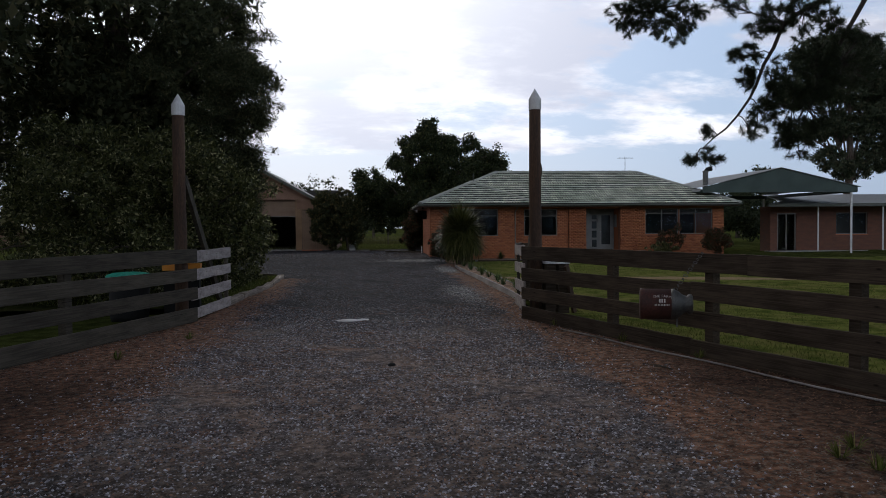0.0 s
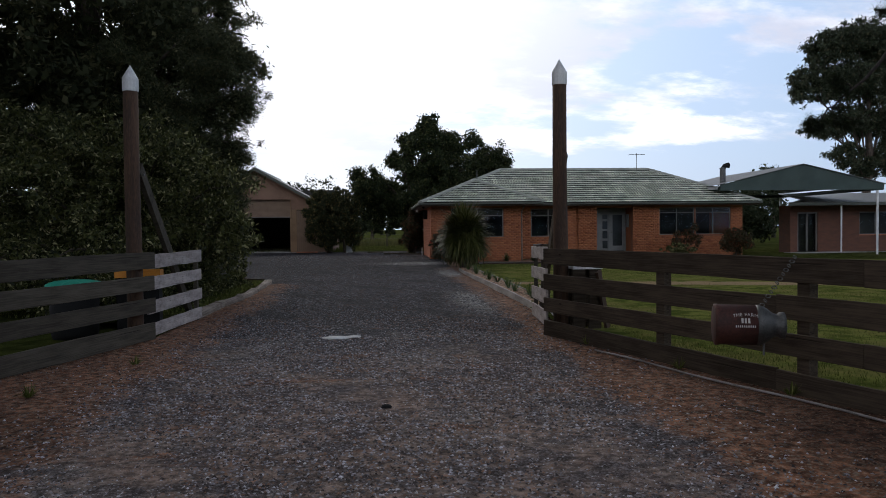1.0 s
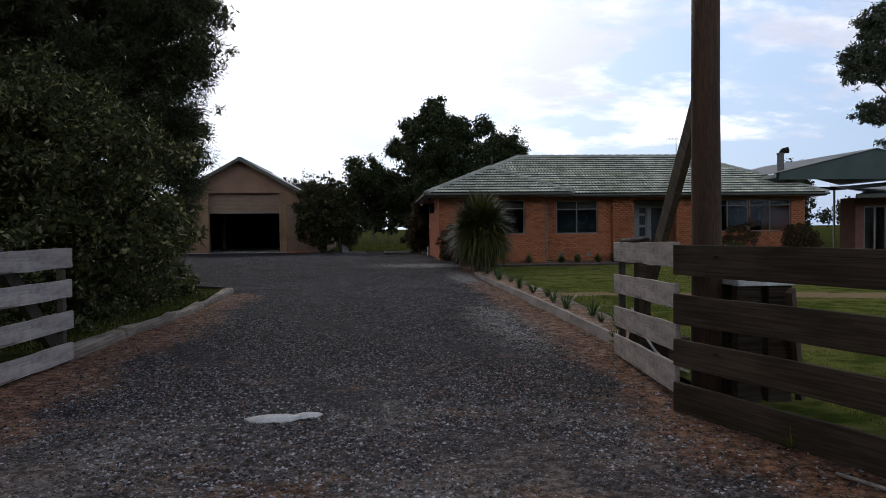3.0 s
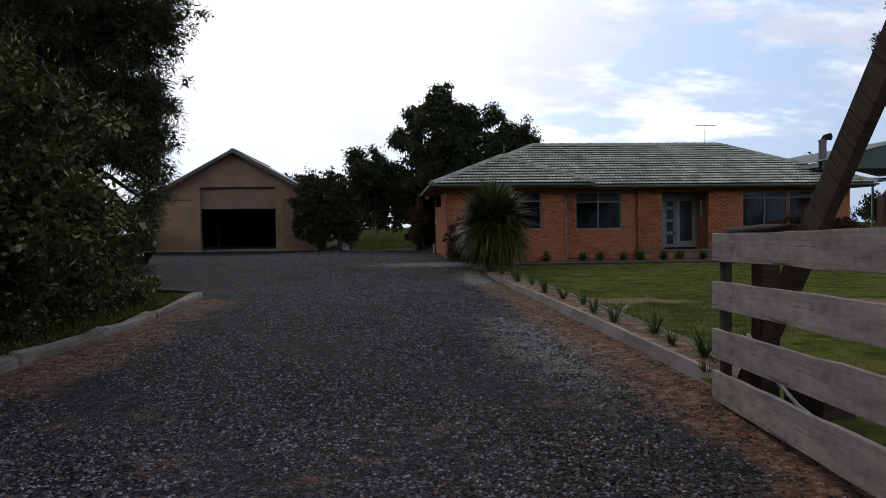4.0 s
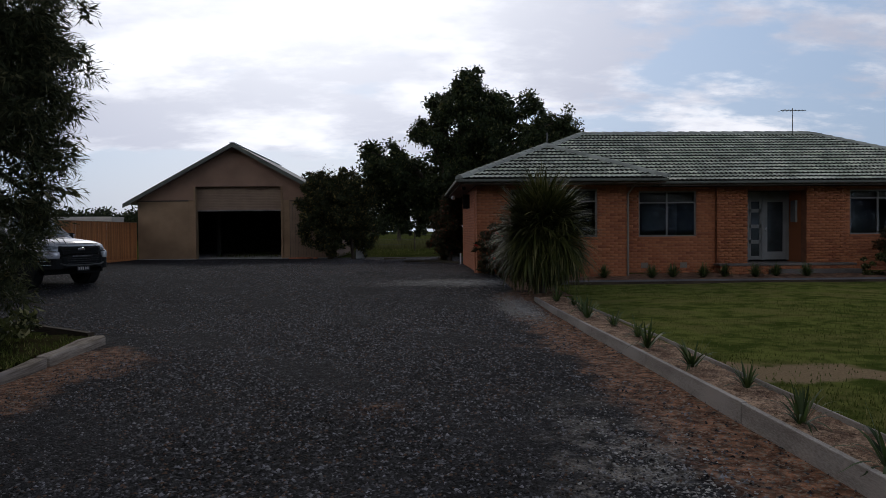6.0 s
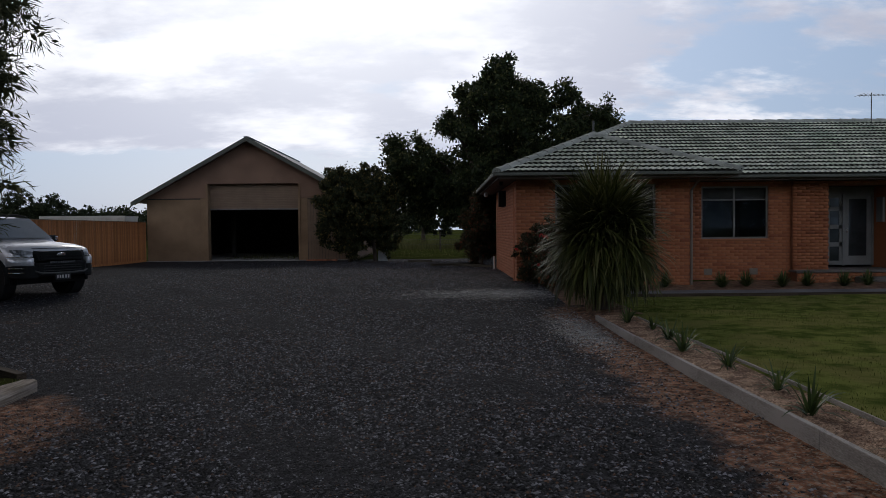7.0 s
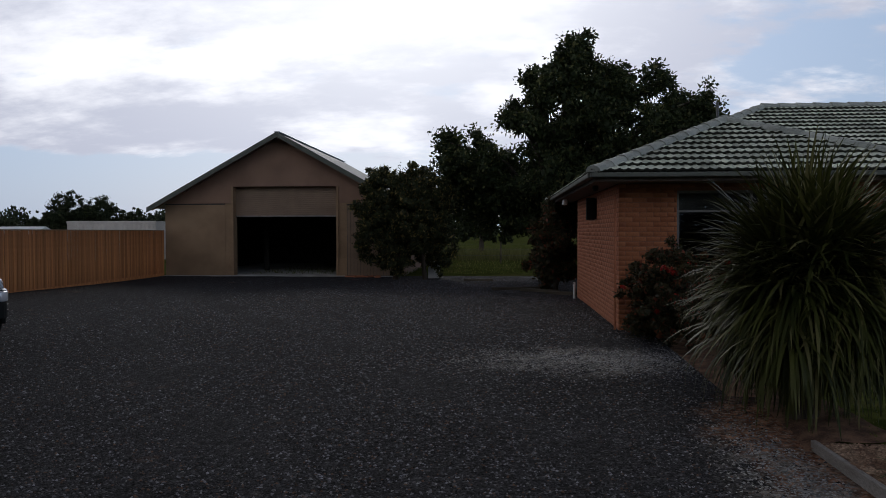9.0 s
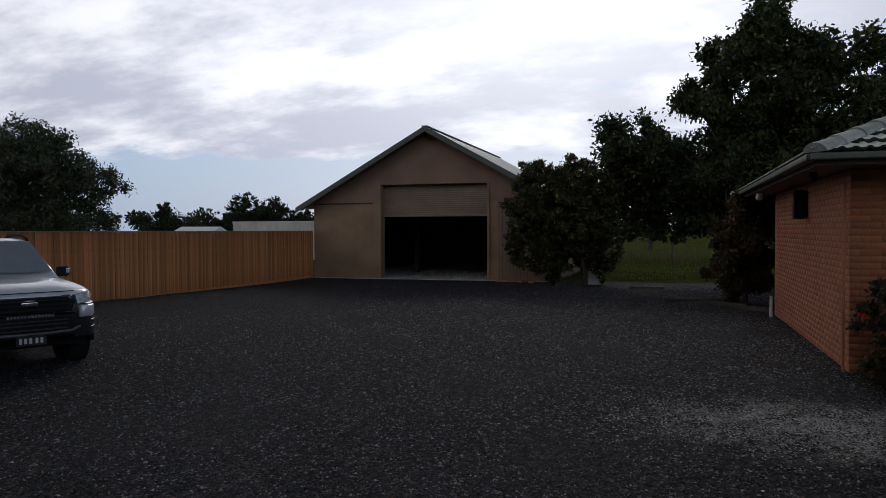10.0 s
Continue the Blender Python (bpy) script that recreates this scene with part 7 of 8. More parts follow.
# overhanging pine bough near the entrance
def pine_bough():
    t = thing("pine_tree", "pine tree with drooping needle tufts over the fence", "tree", (8.6, -29.3, -0.3))
    bm = bmesh.new()
    tube(bm, [(0, 0, -0.2), (0.1, 0, 3), (0, 0, 7), (0.1, 0, 11)], [0.34, 0.3, 0.22, 0.1], 12)
    part("trunk", bm, M["bark"], t, smooth=True)
    o = Vector((8.6, -29.3, -0.3))
    # boughs from the trunk; the first is the drooping lead that ends bare below its upper tufts
    runs = [
        ([(8.6, -29.3, 5.2), (5.0, -30.3, 4.9), (2.9, -30.85, 4.25), (1.98, -30.9, 3.77), (1.77, -30.9, 3.62), (1.67, -30.9, 3.38), (1.56, -30.9, 3.20), (1.48, -30.9, 2.99), (1.41, -30.9, 2.85), (1.28, -30.9, 2.67), (1.15, -30.9, 2.53), (1.01, -30.9, 2.43), (0.91, -30.9, 2.33)],
         [0.07, 0.05, 0.034, 0.026, 0.022, 0.021, 0.019, 0.017, 0.015, 0.013, 0.011, 0.008, 0.005]),
        ([(8.6, -29.3, 6.2), (5.5, -29.0, 6.2), (3.0, -28.8, 5.4), (1.9, -28.8, 4.75), (1.5, -28.8, 4.45), (1.0, -28.8, 4.35)], [0.07, 0.05, 0.04, 0.025, 0.015, 0.006]),
        ([(2.9, -30.85, 4.25), (2.5, -30.9, 3.6), (2.2, -30.9, 3.1), (1.9, -30.9, 2.55)], [0.03, 0.022, 0.015, 0.007]),
        ([(8.6, -29.3, 7.5), (6, -31, 7.4), (4, -32, 6.6)], [0.07, 0.05, 0.02]), ([(8.6, -29.3, 7), (11, -30, 7.2), (12.5, -31, 6.8)], [0.07, 0.05, 0.02])]
    # tufted shoots: x, z, half width, half height
    high = [(0.69, 4.38, 0.15, 0.20), (0.80, 4.17, 0.13, 0.11), (1.15, 4.36, 0.30, 0.26), (1.38, 4.13, 0.26, 0.16), (1.61, 4.32, 0.25, 0.20), (1.82, 4.40, 0.10, 0.09), (0.96, 4.40, 0.19, 0.18), (1.2, 4.75, 0.5, 0.3)]
    low = [(1.18, 3.83, 0.16, 0.06), (1.49, 3.61, 0.14, 0.10), (1.70, 3.70, 0.24, 0.17), (2.01, 3.71, 0.30, 0.22), (2.29, 3.68, 0.13, 0.14), (1.23, 3.29, 0.03, 0.03), (1.38, 3.33, 0.09, 0.10), (1.40, 3.14, 0.06, 0.04), (1.38, 3.02, 0.08, 0.05), (1.72, 3.05, 0.13, 0.20), (1.57, 2.70, 0.14, 0.14),
           (1.46, 2.51, 0.10, 0.06), (1.76, 2.79, 0.20, 0.30), (1.77, 2.43, 0.10, 0.12), (1.95, 2.40, 0.22, 0.16), (2.11, 3.18, 0.28, 0.33), (2.49, 3.24, 0.36, 0.36), (2.11, 2.76, 0.28, 0.28), (0.79, 2.23, 0.07, 0.05), (1.00, 2.25, 0.12, 0.06), (0.93, 2.52, 0.03, 0.03)]
    bm = bmesh.new()
    along = []
    for r, w in runs:
        pts = [Vector(p) - o for p in r]
        tube(bm, pts, w, 6)
        along += [a.lerp(b, f) for a, b in zip(pts[1:], pts[2:]) for f in (0, 0.33, 0.66)] + [pts[-1]]
    tips, aims = [], []
    for y, group in ((-28.8, high), (-30.9, low)):
        for x, z, a, b in group:
            c = Vector((x, y, z)) - o
            near = min(along, key=lambda p: (p - c).length + 0.6 * max(0.0, c.z - p.z))
            hub = near.lerp(c, 0.55)
            tube(bm, [near, near.lerp(hub, 0.5) + Vector((0, 0, 0.025)), hub], [0.007, 0.006, 0.005], 5)
            for k in range(max(4, int(560 * a * b) + 8)):
                d = Vector(rng.normal(size=3)).normalized() * rng.uniform(0.3, 1.0) ** 0.5
                q = c + Vector((d.x * (1.1 * a + 0.03), d.y * min(a, 0.2), d.z * (1.1 * b + 0.03) - (0.05 if y > -29 else 0.0)))
                m = hub.lerp(q, 0.55) + Vector((0, 0, -0.02))
                if k % 2 == 0:
                    tube(bm, [hub, m, q], [0.0045, 0.0035, 0.0025], 4)
                tips.append(q)
                aims.append((q - m).normalized() * 0.7 + Vector(rng.normal(0, 0.4, 3)))
    # crown tufts out of view, added to shade the ground at the entrance
    for k in range(420):
        d = rng.normal(size=3)
        d /= np.linalg.norm(d)
        tips.append(Vector((9.0 + 3.4 * d[0], -31.5 + 4.0 * d[1], 9.0 + 3.0 * d[2])) - o)
        aims.append(Vector(d))
    part("branchwork", bm, M["pinebark"], t)
    # needles stand forward along the last hand's width of each shoot
    n = 170
    tp, am = np.repeat(np.array(tips), n, 0), np.repeat(np.array([a.normalized() for a in aims]), n, 0)
    m = len(tp)
    tp = tp - am * rng.uniform(0, 0.10, (m, 1))
    d = rng.normal(size=(m, 3))
    d /= np.linalg.norm(d, axis=1)[:, None]
    d = d + am * 0.75
    d /= np.linalg.norm(d, axis=1)[:, None]
    L = rng.uniform(0.05, 0.085, (m, 1))
    b = np.cross(d, rng.normal(size=(m, 3)))
    b /= np.linalg.norm(b, axis=1)[:, None]
    v = np.stack([tp - b * 0.0016, tp + b * 0.0016, tp + d * L], 1).reshape(-1, 3)
    ob = new("needles", grid_mesh("needles", v, np.arange(3 * m).reshape(-1, 3), M["pine"]))
    ob.parent = t


pine_bough()

# ---- pickup truck ----


def loft(bm, sections):
    """Skin over rings of corners; ends closed."""
    rings = [[bm.verts.new(p) for p in s] for s in sections]
    n = len(rings[0])
    for r0, r1 in zip(rings, rings[1:]):
        for k in range(n):
            bm.faces.new((r0[k], r0[(k + 1) % n], r1[(k + 1) % n], r1[k]))
    bm.faces.new(rings[0][::-1])
    bm.faces.new(rings[-1])
    bmesh.ops.recalc_face_normals(bm, faces=bm.faces[:])


def car_ring(y, w, z0, z1, r=0.12, crown=0.03, tuck=0.03, pull=0.0):
    """Cross-section of the car's body with rounded shoulders; pull draws the sides back along the car."""
    pts = [(w - tuck, z0), (w, z0 + 0.14), (w + 0.01, (z0 + z1) / 2), (w - 0.015, z1 - r), (w - 0.3 * r, z1 - 0.35 * r), (w - r * 1.1, z1), (w * 0.45, z1 + crown)]
    full = pts + [(-x, z) for x, z in pts[::-1]]
    return [(x, y + pull * (abs(x) / w) ** 3, z) for x, z in full]


def pickup():
    car = thing("pickup_truck", "silver dual-cab pickup truck with black grille parked on gravel", "car", (-11.05, -2.4, -0.07), 63.0)
    bm = bmesh.new()
    loft(bm, [car_ring(-0.86, 0.86, 0.62, 0.98, 0.08, 0.02, 0.02, 0.22), car_ring(-0.80, 0.885, 0.52, 1.05, 0.10, 0.03, 0.03, 0.18), car_ring(-0.62, 0.91, 0.46, 1.10, 0.12, 0.045, 0.03, 0.06), car_ring(-0.3, 0.925, 0.44, 1.15, 0.13, 0.05), car_ring(0.3, 0.925, 0.42, 1.20, 0.13, 0.05),
              car_ring(0.55, 0.925, 0.40, 1.22, 0.12, 0.01), car_ring(2.6, 0.925, 0.40, 1.24, 0.1, 0.0), car_ring(4.25, 0.915, 0.46, 1.24, 0.1, 0.0), car_ring(4.36, 0.88, 0.55, 1.2, 0.1, 0.0)])
    part("body", bm, M["paint"], car, "silver painted body", True)
    bm = bmesh.new()

    def cab(y, w, z, r):
        return [(w, y, z - r), (w - 0.4 * r, y, z - 0.2 * r), (w - 1.2 * r, y, z), (0.0, y, z + 0.02), (-w + 1.2 * r, y, z), (-w + 0.4 * r, y, z - 0.2 * r), (-w, y, z - r), (-0.84, y, 1.15), (0.84, y, 1.15)]

    loft(bm, [cab(0.42, 0.80, 1.23, 0.03), cab(0.75, 0.74, 1.47, 0.07), cab(1.12, 0.67, 1.74, 0.10), cab(1.5, 0.65, 1.79, 0.10), cab(2.3, 0.65, 1.79, 0.10), cab(2.75, 0.70, 1.65, 0.10), cab(2.9, 0.76, 1.24, 0.03)])
    part("cab", bm, M["paint"], car, "", True)
    bm = bmesh.new()
    ws = [(-0.72, 0.435, 1.27), (0.72, 0.435, 1.27), (0.585, 1.05, 1.725), (-0.585, 1.05, 1.725)]
    rows = 4
    prev = None
    for k in range(rows + 1):
        t = k / rows
        ring = []
        for j in range(7):
            u = j / 6
            a, b = Vector(ws[0]).lerp(Vector(ws[1]), u), Vector(ws[3]).lerp(Vector(ws[2]), u)
            p = a.lerp(b, t)
            ring.append(bm.verts.new(p + Vector((0, -0.045 - 0.05 * (1 - (2 * u - 1) ** 2) + 0.02, 0.03))))
        if prev:
            for j in range(6):
                bm.faces.new((prev[j], prev[j + 1], ring[j + 1], ring[j]))
        prev = ring
    part("windscreen", bm, M["windscreen"], car, "glass windscreen with the sky's reflection in its colour", True)
    for s in (-1, 1):
        bm = bmesh.new()
        vs = [bm.verts.new((s * x, y, z)) for x, y, z in ((0.815, 0.75, 1.28), (0.83, 2.7, 1.28), (0.70, 2.55, 1.66), (0.675, 1.25, 1.68))]
        bm.faces.new(vs if s > 0 else vs[::-1])
        part("side_window", bm, M["screen"], car)
    # grille, lamps, bumper
    bm = bmesh.new()
    for z0, z1, w0, w1, d in ((0.80, 1.03, 0.56, 0.62, 0.90),):
        loft(bm, [[(-w0, -d + 0.10, z0), (w0, -d + 0.10, z0), (w1, -d + 0.12, z1 - 0.06), (w1 - 0.08, -d + 0.12, z1), (-w1 + 0.08, -d + 0.12, z1), (-w1, -d + 0.12, z1 - 0.06)], [(-w0 + 0.05, -d, z0 + 0.02), (w0 - 0.05, -d, z0 + 0.02), (w1 - 0.07, -d + 0.02, z1 - 0.07), (w1 - 0.14, -d + 0.02, z1 - 0.02), (-w1 + 0.14, -d + 0.02, z1 - 0.02), (-w1 + 0.07, -d + 0.02, z1 - 0.07)]])
    grille = part("grille", bm, M["black"], car, "black plastic grille")
    for k in range(3):
        part("bar", boxes((-0.48, 0.48, -0.925, -0.90, 0.84 + 0.06 * k, 0.86 + 0.06 * k), bevel=0.006), M["black"], grille)
    bm = bmesh.new()
    lathe(bm, [(0.02, 0), (0.105, 0.002), (0.11, 0.012), (0.095, 0.018)], Matrix.Translation((0, -0.905, 0.945)) @ Matrix.Diagonal((1, 1, 0.42, 1)) @ Matrix.Rotation(math.radians(90), 4, "X"), 20)
    part("badge", bm, M["chrome"], car, "plain chrome oval badge", True)
    bar = part("light_bar", boxes((-0.30, 0.30, -0.95, -0.91, 0.755, 0.80), bevel=0.008), M["black"], car, "slim led light bar")
    for k in range(14):
        part("led", boxes((-0.285 + k * 0.0415, -0.255 + k * 0.0415, -0.956, -0.949, 0.762, 0.793)), M["lamp"], bar)
    def corner(side, z0, z1, out, start=0.0, end=1.0, back=0.10):
        """A strip that bends round the front corner of the car, from its front to its flank."""
        b = bmesh.new()
        rings = []
        for k in range(9):
            a = start + (end - start) * k / 8
            t = a * math.pi / 2
            x, y = 0.55 + 0.37 * math.sin(t) ** 0.85, -0.93 + 0.50 * (1 - math.cos(t)) ** 1.1
            n = Vector((math.sin(t), -math.cos(t), 0))
            p, q = Vector((x, y, 0)) + n * out, Vector((x, y, 0)) - n * back
            rings.append([b.verts.new((side * c.x, c.y, z)) for c, z in ((p - n * 0.015, z0), (p, z0 + 0.02), (p, z1 - 0.02), (p - n * 0.015, z1), (q, z1), (q, z0))])
        for r0, r1 in zip(rings, rings[1:]):
            for k in range(6):
                b.faces.new((r0[k], r0[(k + 1) % 6], r1[(k + 1) % 6], r1[k]))
        b.faces.new(rings[0]), b.faces.new(rings[-1][::-1])
        bmesh.ops.recalc_face_normals(b, faces=b.faces[:])
        return b

    bm = bmesh.new()
    loft(bm, [[(-0.60, -0.70, 0.49), (0.60, -0.70, 0.49), (0.60, -0.70, 0.78), (-0.60, -0.70, 0.78)], [(-0.60, -0.92, 0.48), (0.60, -0.92, 0.48), (0.60, -0.94, 0.77), (-0.60, -0.94, 0.77)], [(-0.55, -0.95, 0.50), (0.55, -0.95, 0.50), (0.55, -0.965, 0.75), (-0.55, -0.965, 0.75)]])
    part("bumper", bm, M["black"], car, "black lower bumper")
    bm = bmesh.new()
    tube(bm, [(-0.62, -0.93, 0.60), (-0.50, -0.975, 0.555), (-0.2, -0.985, 0.545), (0.2, -0.985, 0.545), (0.50, -0.975, 0.555), (0.62, -0.93, 0.60)], [0.022] * 6, 8)
    part("skid_trim", bm, M["steel"], car, "dull grey lower trim")
    for z in (0.60, 0.66, 0.71):
        part("air_slat", boxes((-0.45, 0.45, -0.975, -0.955, z - 0.008, z + 0.008), bevel=0.003), M["plate"], car)
    for s in (-1, 1):
        bm = bmesh.new()
        prof = [(0.62, -0.86, 0.90), (0.80, -0.77, 0.93), (0.905, -0.56, 0.99), (0.90, -0.52, 1.06), (0.78, -0.72, 1.055), (0.60, -0.83, 1.02)]
        a = [bm.verts.new((s * x, y, z)) for x, y, z in prof]
        b = [bm.verts.new((s * x * 0.97, y + 0.08, z)) for x, y, z in prof]
        bm.faces.new(a)
        bm.faces.new(b[::-1])
        for k in range(6):
            bm.faces.new((a[k], b[k], b[(k + 1) % 6], a[(k + 1) % 6]))
        bmesh.ops.recalc_face_normals(bm, faces=bm.faces[:])
        part("headlight", bm, M["lamp"], car, "clear headlight")
        part("bumper_corner", corner(s, 0.72, 0.885, 0.02, 0.12, 1.0), M["paint"], car, "silver bumper corner", True)
        part("bumper_flank", corner(s, 0.45, 0.72, 0.012, 0.0, 1.0), M["black"], car, "black plastic bumper flank")
        for z in (0.56, 0.655):
            part("fog_trim", corner(s, z, z + 0.022, 0.026, 0.42, 0.9, 0.02), M["chrome"], car, "thin bright trim")
        part("fender_lip", corner(s, 0.885, 0.915, 0.006, 0.25, 1.0), M["chrome"], car)
        mir = part("mirror", boxes((min(s * 0.88, s * 1.05), max(s * 0.88, s * 1.05), 0.66, 0.80, 1.20, 1.36), bevel=0.04), M["black"], car, "black door mirror")
        part("mirror_cap", boxes((min(s * 0.99, s * 1.058), max(s * 0.99, s * 1.058), 0.65, 0.70, 1.24, 1.33), bevel=0.015), M["chrome"], mir)
        bm = bmesh.new()
        tube(bm, [(s * 0.585, 1.02, 1.71), (s * 0.59, 1.2, 1.80), (s * 0.60, 1.5, 1.84), (s * 0.60, 2.1, 1.84), (s * 0.60, 2.35, 1.76)], [0.02, 0.024, 0.024, 0.024, 0.018], 8)
        part("roof_rail", bm, M["black"], car, "dark roof rail", True)
        for y in (0.0, 3.22):
            bm = bmesh.new()
            lathe(bm, [(0.26, -0.12), (0.37, -0.13), (0.395, -0.09), (0.395, 0.09), (0.37, 0.13), (0.26, 0.12)], Matrix.Translation((s * 0.80, y, 0.395)) @ Matrix.Rotation(math.radians(90), 4, "Y"), 28)
            wheel = new("wheel")
            wheel.parent = car
            part("tyre", bm, M["rubber"], wheel, "black tyre", True)
            bm = bmesh.new()
            lathe(bm, [(0.25, -0.1), (0.255, 0.10), (0.20, 0.11), (0.06, 0.06), (0.05, 0.09)] if s > 0 else [(0.05, -0.09), (0.06, -0.06), (0.20, -0.11), (0.255, -0.10), (0.25, 0.1)], Matrix.Translation((s * 0.80, y, 0.395)) @ Matrix.Rotation(math.radians(90), 4, "Y"), 20)
            part("rim", bm, M["alloy"], wheel)
            bm = bmesh.new()
            pts = [(s * 0.93, y + 0.47 * math.cos(t), 0.40 + 0.47 * math.sin(t)) for t in np.linspace(-0.15, math.pi + 0.15, 14)]
            tube(bm, pts, [0.05] * 14, 8)
            part("wheel_arch", bm, M["black"], car, "black wheel arch flare", True)
            bm = bmesh.new()
            lathe(bm, [(0.44, -0.14), (0.44, 0.12)], Matrix.Translation((s * 0.82, y, 0.41)) @ Matrix.Rotation(math.radians(90), 4, "Y"), 24)
            part("wheel_well", bm, M["black"], car)
    pl = part("number_plate", boxes((-0.186, 0.186, -0.975, -0.962, 0.40, 0.535), bevel=0.006), M["plate"], car, "black number plate")
    for k, (u, w) in enumerate(((-0.15, 0.045), (-0.09, 0.045), (-0.03, 0.045), (0.045, 0.045), (0.105, 0.045))):
        part("plate_bar", boxes((u, u + w * 0.75, -0.979, -0.974, 0.43, 0.50)), M["pale"], pl)
    part("bonnet_line", boxes((-0.6, 0.6, -0.80, -0.79, 1.075, 1.085)), M["black"], car)
    part("underbody", boxes((-0.8, 0.8, -0.6, 4.1, 0.32, 0.47)), M["black"], car)


pickup()

# ---- loose things ----


def slab_stone(at, size, label, material, turn=0.0):
    bm = bmesh.new()
    bmesh.ops.create_icosphere(bm, subdivisions=3, radius=1.0)
    for v in bm.verts:
        k = 1 + 0.22 * noise.noise(v.co * 1.9 + Vector(at)) + 0.3 * noise.noise(v.co * 5.0 + Vector(at))
        v.co = Vector((v.co.x * size[0] * k, v.co.y * size[1] * k, max(-0.3, v.co.z) * size[2]))
    ob = new("flat_stone", as_mesh("flat_stone", bm, material, True))
    ob.matrix_basis = pose(*at, 0, 0, turn)
    return tagged(ob, label, "stone")


slab_stone((-3.12, -24.2, -0.255), (0.24, 0.10, 0.035), "flat pale stone lying on the gravel drive", M["palestone"], 4)
slab_stone((-2.86, -24.13, -0.255), (0.13, 0.07, 0.03), "flat pale stone lying on the gravel drive", M["palestone"], 15)
slab_stone((-2.35, -28.9, -0.25), (0.05, 0.04, 0.03), "small dark lump on the gravel drive", M["black"])
# unclear teal object and orange crate behind the left fence, on added dark supports
shell = thing("sandpit_cover", "teal plastic shell standing for an unclear teal object", "sandpit", (-7.43, -23.5, -0.25))
bm = bmesh.new()
lathe(bm, [(0.385, 0.83), (0.42, 0.85), (0.40, 0.885), (0.29, 0.925), (0.1, 0.95), (0.01, 0.955)], None, 48)
for v in bm.verts:
    a, r = math.atan2(v.co.y, v.co.x), math.hypot(v.co.x, v.co.y)
    v.co.z += 0.018 * math.cos(12 * a) * r / 0.42
    v.co.x *= 1 + 0.05 * math.cos(12 * a) * r / 0.42
    v.co.y *= 1 + 0.05 * math.cos(12 * a) * r / 0.42
part("lid", bm, M["teal"], shell, "", True)
bm = bmesh.new()
lathe(bm, [(0.34, 0.0), (0.36, 0.1), (0.38, 0.84)], None, 28)
part("tub", bm, M["black"], shell, "added dark support under the shell", True)
crate = thing("plastic_crate", "orange plastic crate beside the gate pole", "crate", (-6.50, -23.15, -0.22), 8)
for x0, x1, y0, y1 in ((-0.36, 0.36, -0.2, -0.18), (-0.36, 0.36, 0.18, 0.2), (-0.36, -0.34, -0.18, 0.18), (0.34, 0.36, -0.18, 0.18)):
    part("side_panel", boxes((x0, x1, y0, y1, 0.93, 1.05), bevel=0.004), M["orange"], crate)
part("base", boxes((-0.34, 0.34, -0.18, 0.18, 0.0, 0.95), bevel=0.01), M["black"], crate, "added dark support under the crate")
# timber lying by the house and shed
for at, L, turn, lab in (((-1.6, 10.0, 0.0), 1.5, 12, "weathered sleeper lying on the gravel"), ((-0.9, 9.0, 0.0), 1.3, -35, "weathered sleeper lying on the gravel"), ((-0.35, 7.9, 0.0), 0.9, -20, "weathered sleeper lying on the gravel"), ((-2.9, 14.8, 0.0), 1.1, 5, "weathered sleeper lying on the gravel")):
    bm = boxes((-L / 2, L / 2, -0.09, 0.09, -0.02, 0.09), bevel=0.015)
    ob = new("sleeper", as_mesh("sleeper", bm, M["railgrey"]))
    ob.matrix_basis = pose(at[0], at[1], float(drive_z(at[1])), 0, 0, turn)
    tagged(ob, lab, "sleeper", "loose sleepers")
for i, (x, y) in enumerate(((-8.3, 17.0), (-7.9, 16.9), (-7.5, 17.05), (-7.1, 16.8))):
    bm = boxes((-0.2, 0.2, -0.1, 0.1, -0.02, 0.06 + 0.02 * (i % 2)), bevel=0.01)
    ob = new("loose_brick", as_mesh("loose_brick", bm, M["brickside"]))
    ob.matrix_basis = pose(x, y, float(drive_z(y)), 0, 0, 30 * i)
    tagged(ob, "loose reddish paver in front of the shed", "paver", "loose pavers")
pail = thing("gas_bottle_box", "small white box beside the bush", "box", (-4.75, 16.6, -0.13))
part("body", boxes((-0.22, 0.22, -0.2, 0.2, -0.02, 0.62), bevel=0.02), M["white"], pail)
part("lid", boxes((-0.25, 0.25, -0.23, 0.23, 0.62, 0.68), bevel=0.02), M["white"], pail)
tap = thing("garden_tap", "white plastic tap pipe at the wall corner", "tap", (-0.12, 6.5, -0.05))
bm = bmesh.new()
tube(bm, [(0, 0, -0.1), (0, 0, 0.45)], [0.03, 0.03], 8)
part("pipe", bm, M["white"], tap)
part("spout", boxes((-0.1, 0.0, -0.02, 0.02, 0.4, 0.44), bevel=0.008), M["steel"], tap)

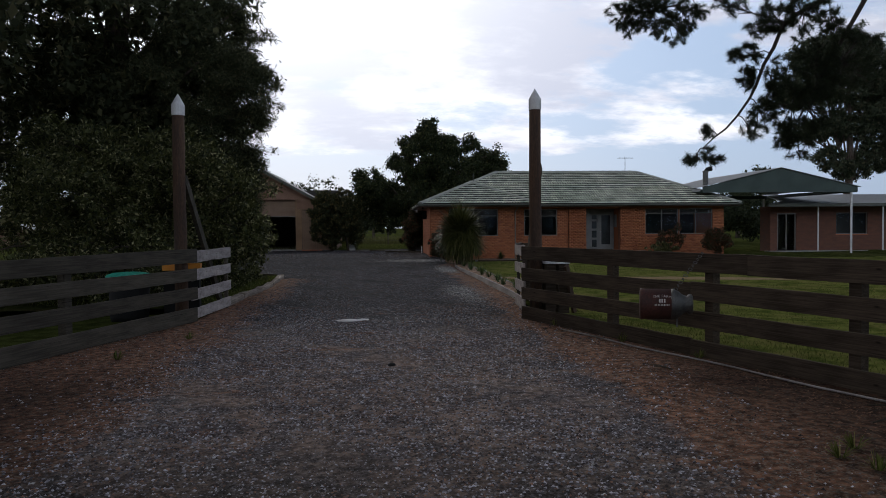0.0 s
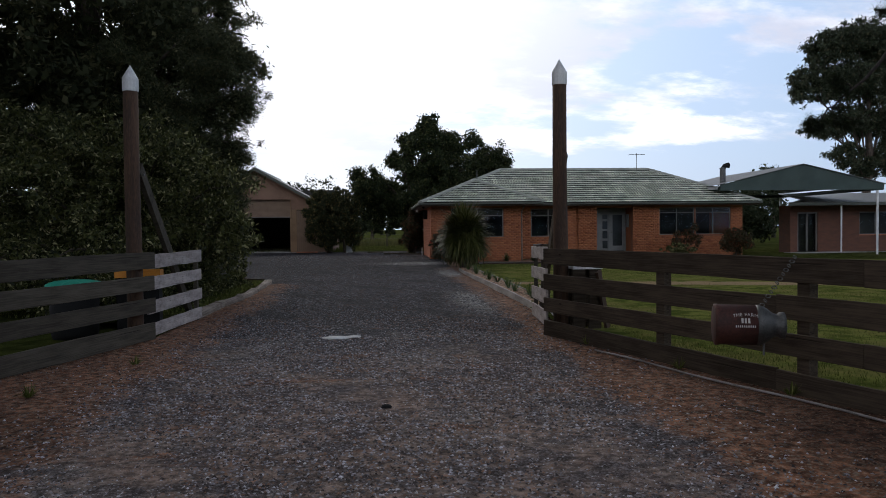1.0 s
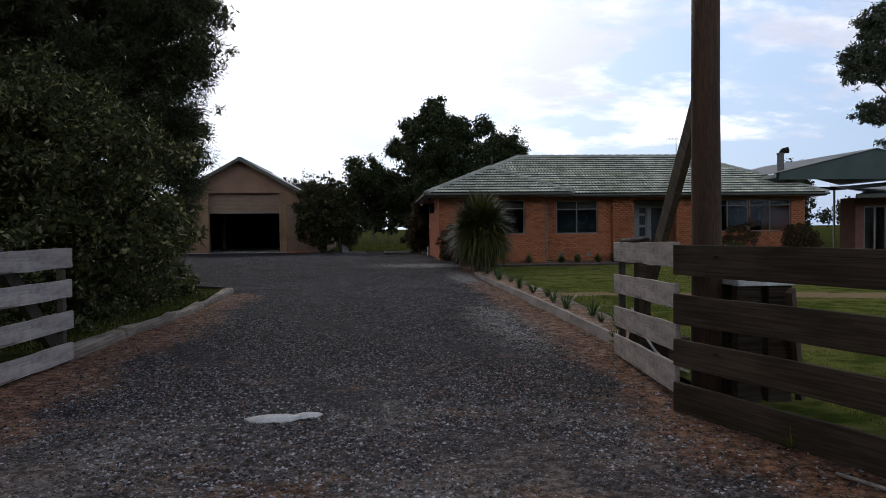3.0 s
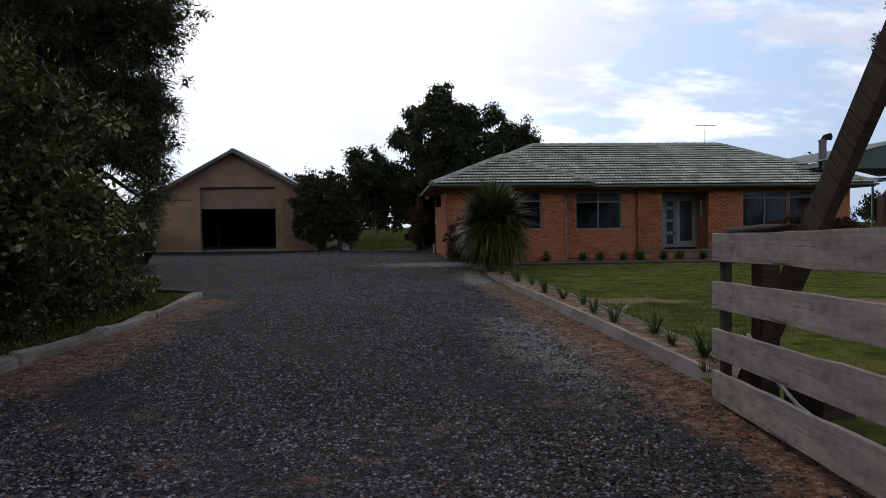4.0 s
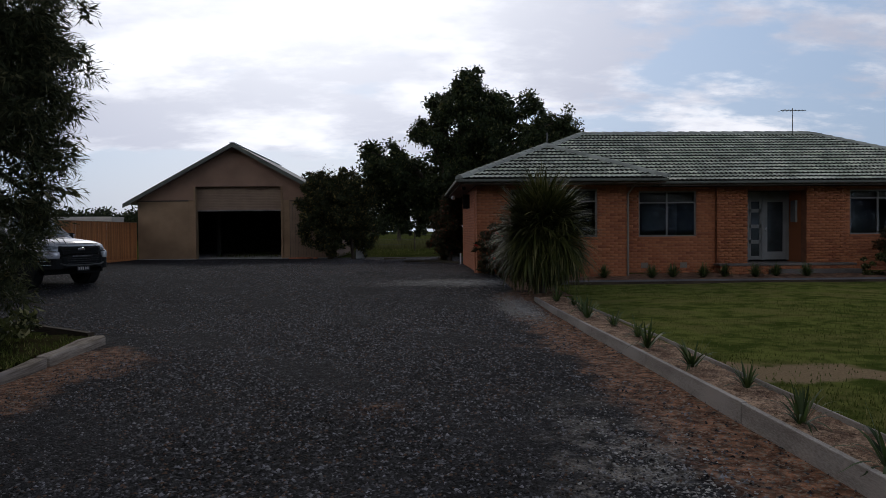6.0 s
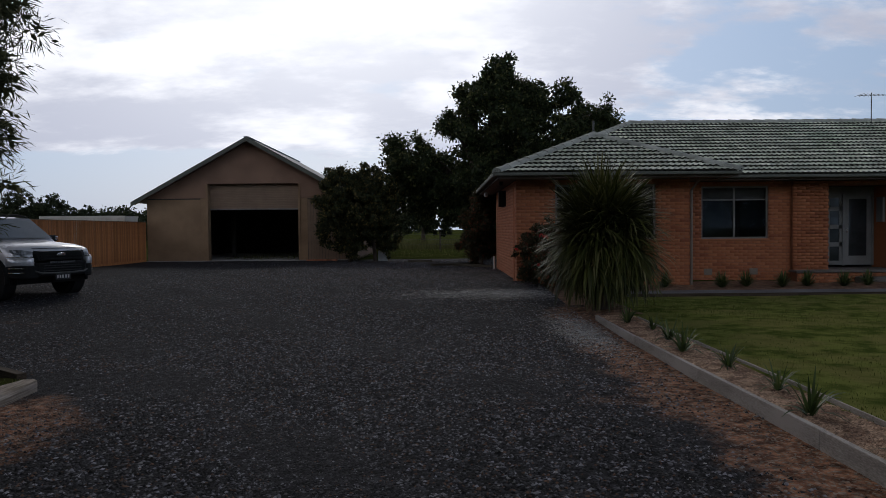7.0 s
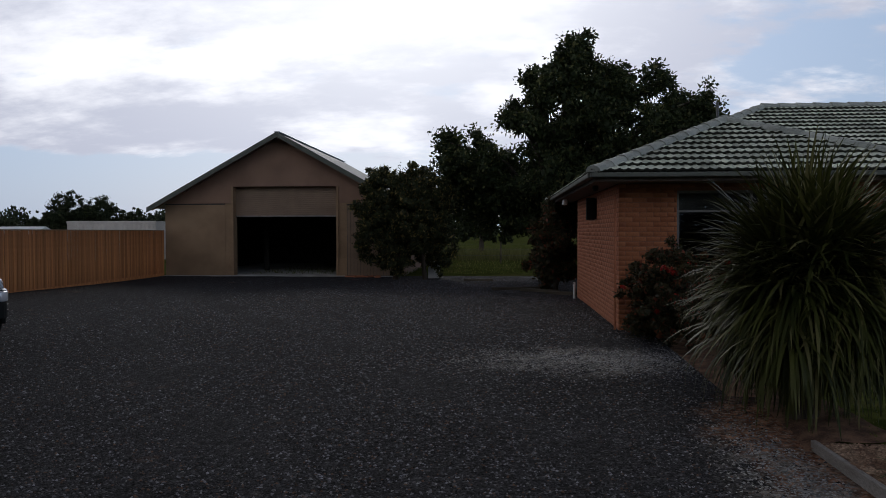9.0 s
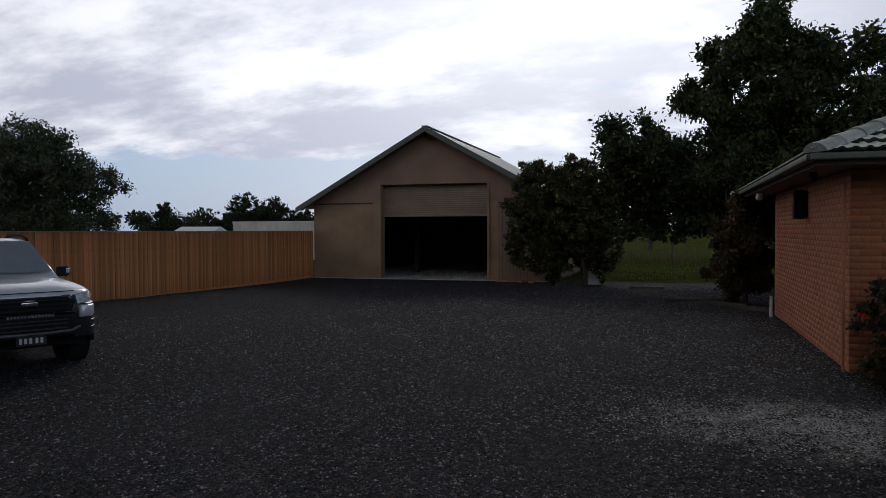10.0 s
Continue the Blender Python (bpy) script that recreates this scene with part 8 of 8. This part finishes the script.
# beyond the paling fence
cont = thing("shipping_container", "pale grey shipping container beyond the paling fence", "container", (-26.3, 31.2, 0.02), 2)
v, f = corrugated(0, 0, 0, 2.35, 0, 5.6, 0.28, 0.05)
v = np.stack([v[:, 1] - 2.8, -(v[:, 2] - np.repeat([0, 2.35], len(v) // 2)), np.repeat([0.0, 2.35], len(v) // 2)], -1)
ob = new("side_panel", grid_mesh("side_panel", v, f, M["container"]))
ob.parent = cont
part("top_rail", boxes((-2.85, 2.85, -0.06, 0.02, 2.3, 2.45), (-2.85, 2.85, 2.38, 2.46, 2.3, 2.45)), M["container"], cont)
part("roof", boxes((-2.8, 2.8, 0.0, 2.4, 2.38, 2.42)), M["container"], cont)
part("back_wall", boxes((-2.8, 2.8, 2.36, 2.44, 0, 2.36), (-2.84, -2.78, 0, 2.36, 0, 2.36), (2.78, 2.84, 0, 2.36, 0, 2.36)), M["container"], cont)
fr = thing("far_shed", "small pale roofed shed far beyond the fence", "shed", (-42.8, 47.0, 0.0), 4)
part("walls", boxes((-1.8, 1.8, -1.6, 1.6, -0.1, 1.65)), M["render"], fr)
bm = bmesh.new()
loft(bm, [[(-2.0, -1.9, 1.65), (-2.0, 0, 2.28), (-2.0, 1.9, 1.65)], [(2.0, -1.9, 1.65), (2.0, 0, 2.28), (2.0, 1.9, 1.65)]])
part("roof", bm, M["white"], fr, "pale metal roof")

# ---- bricks laid last ----


def lay_bricks():
    for parent, rows, to, material, near in BRICKS:
        singles = [r for r in rows if near and near(r)][:300]
        chosen = set(singles)
        rest = [r for r in rows if r not in chosen]
        v, f = brick_geo(rest, to)
        ob = new("brickwork", grid_mesh("brickwork", v, f, material))
        ob.parent = parent
        tagged(ob, kind="stuff")
        meshes = {}
        for u0, u1, z0, z1 in singles:
            key = (round(u1 - u0, 3), round(z1 - z0, 3))
            if key not in meshes:
                bv, bf = brick_geo([(0.0, u1 - u0, 0.0, z1 - z0)], to)
                org = np.array(to(0, 0, 0))
                meshes[key] = grid_mesh("brick", np.array(bv) - org, bf, material)
            share("brick", meshes[key], parent, Matrix.Translation(to(u0, 0, z0)))


lay_bricks()
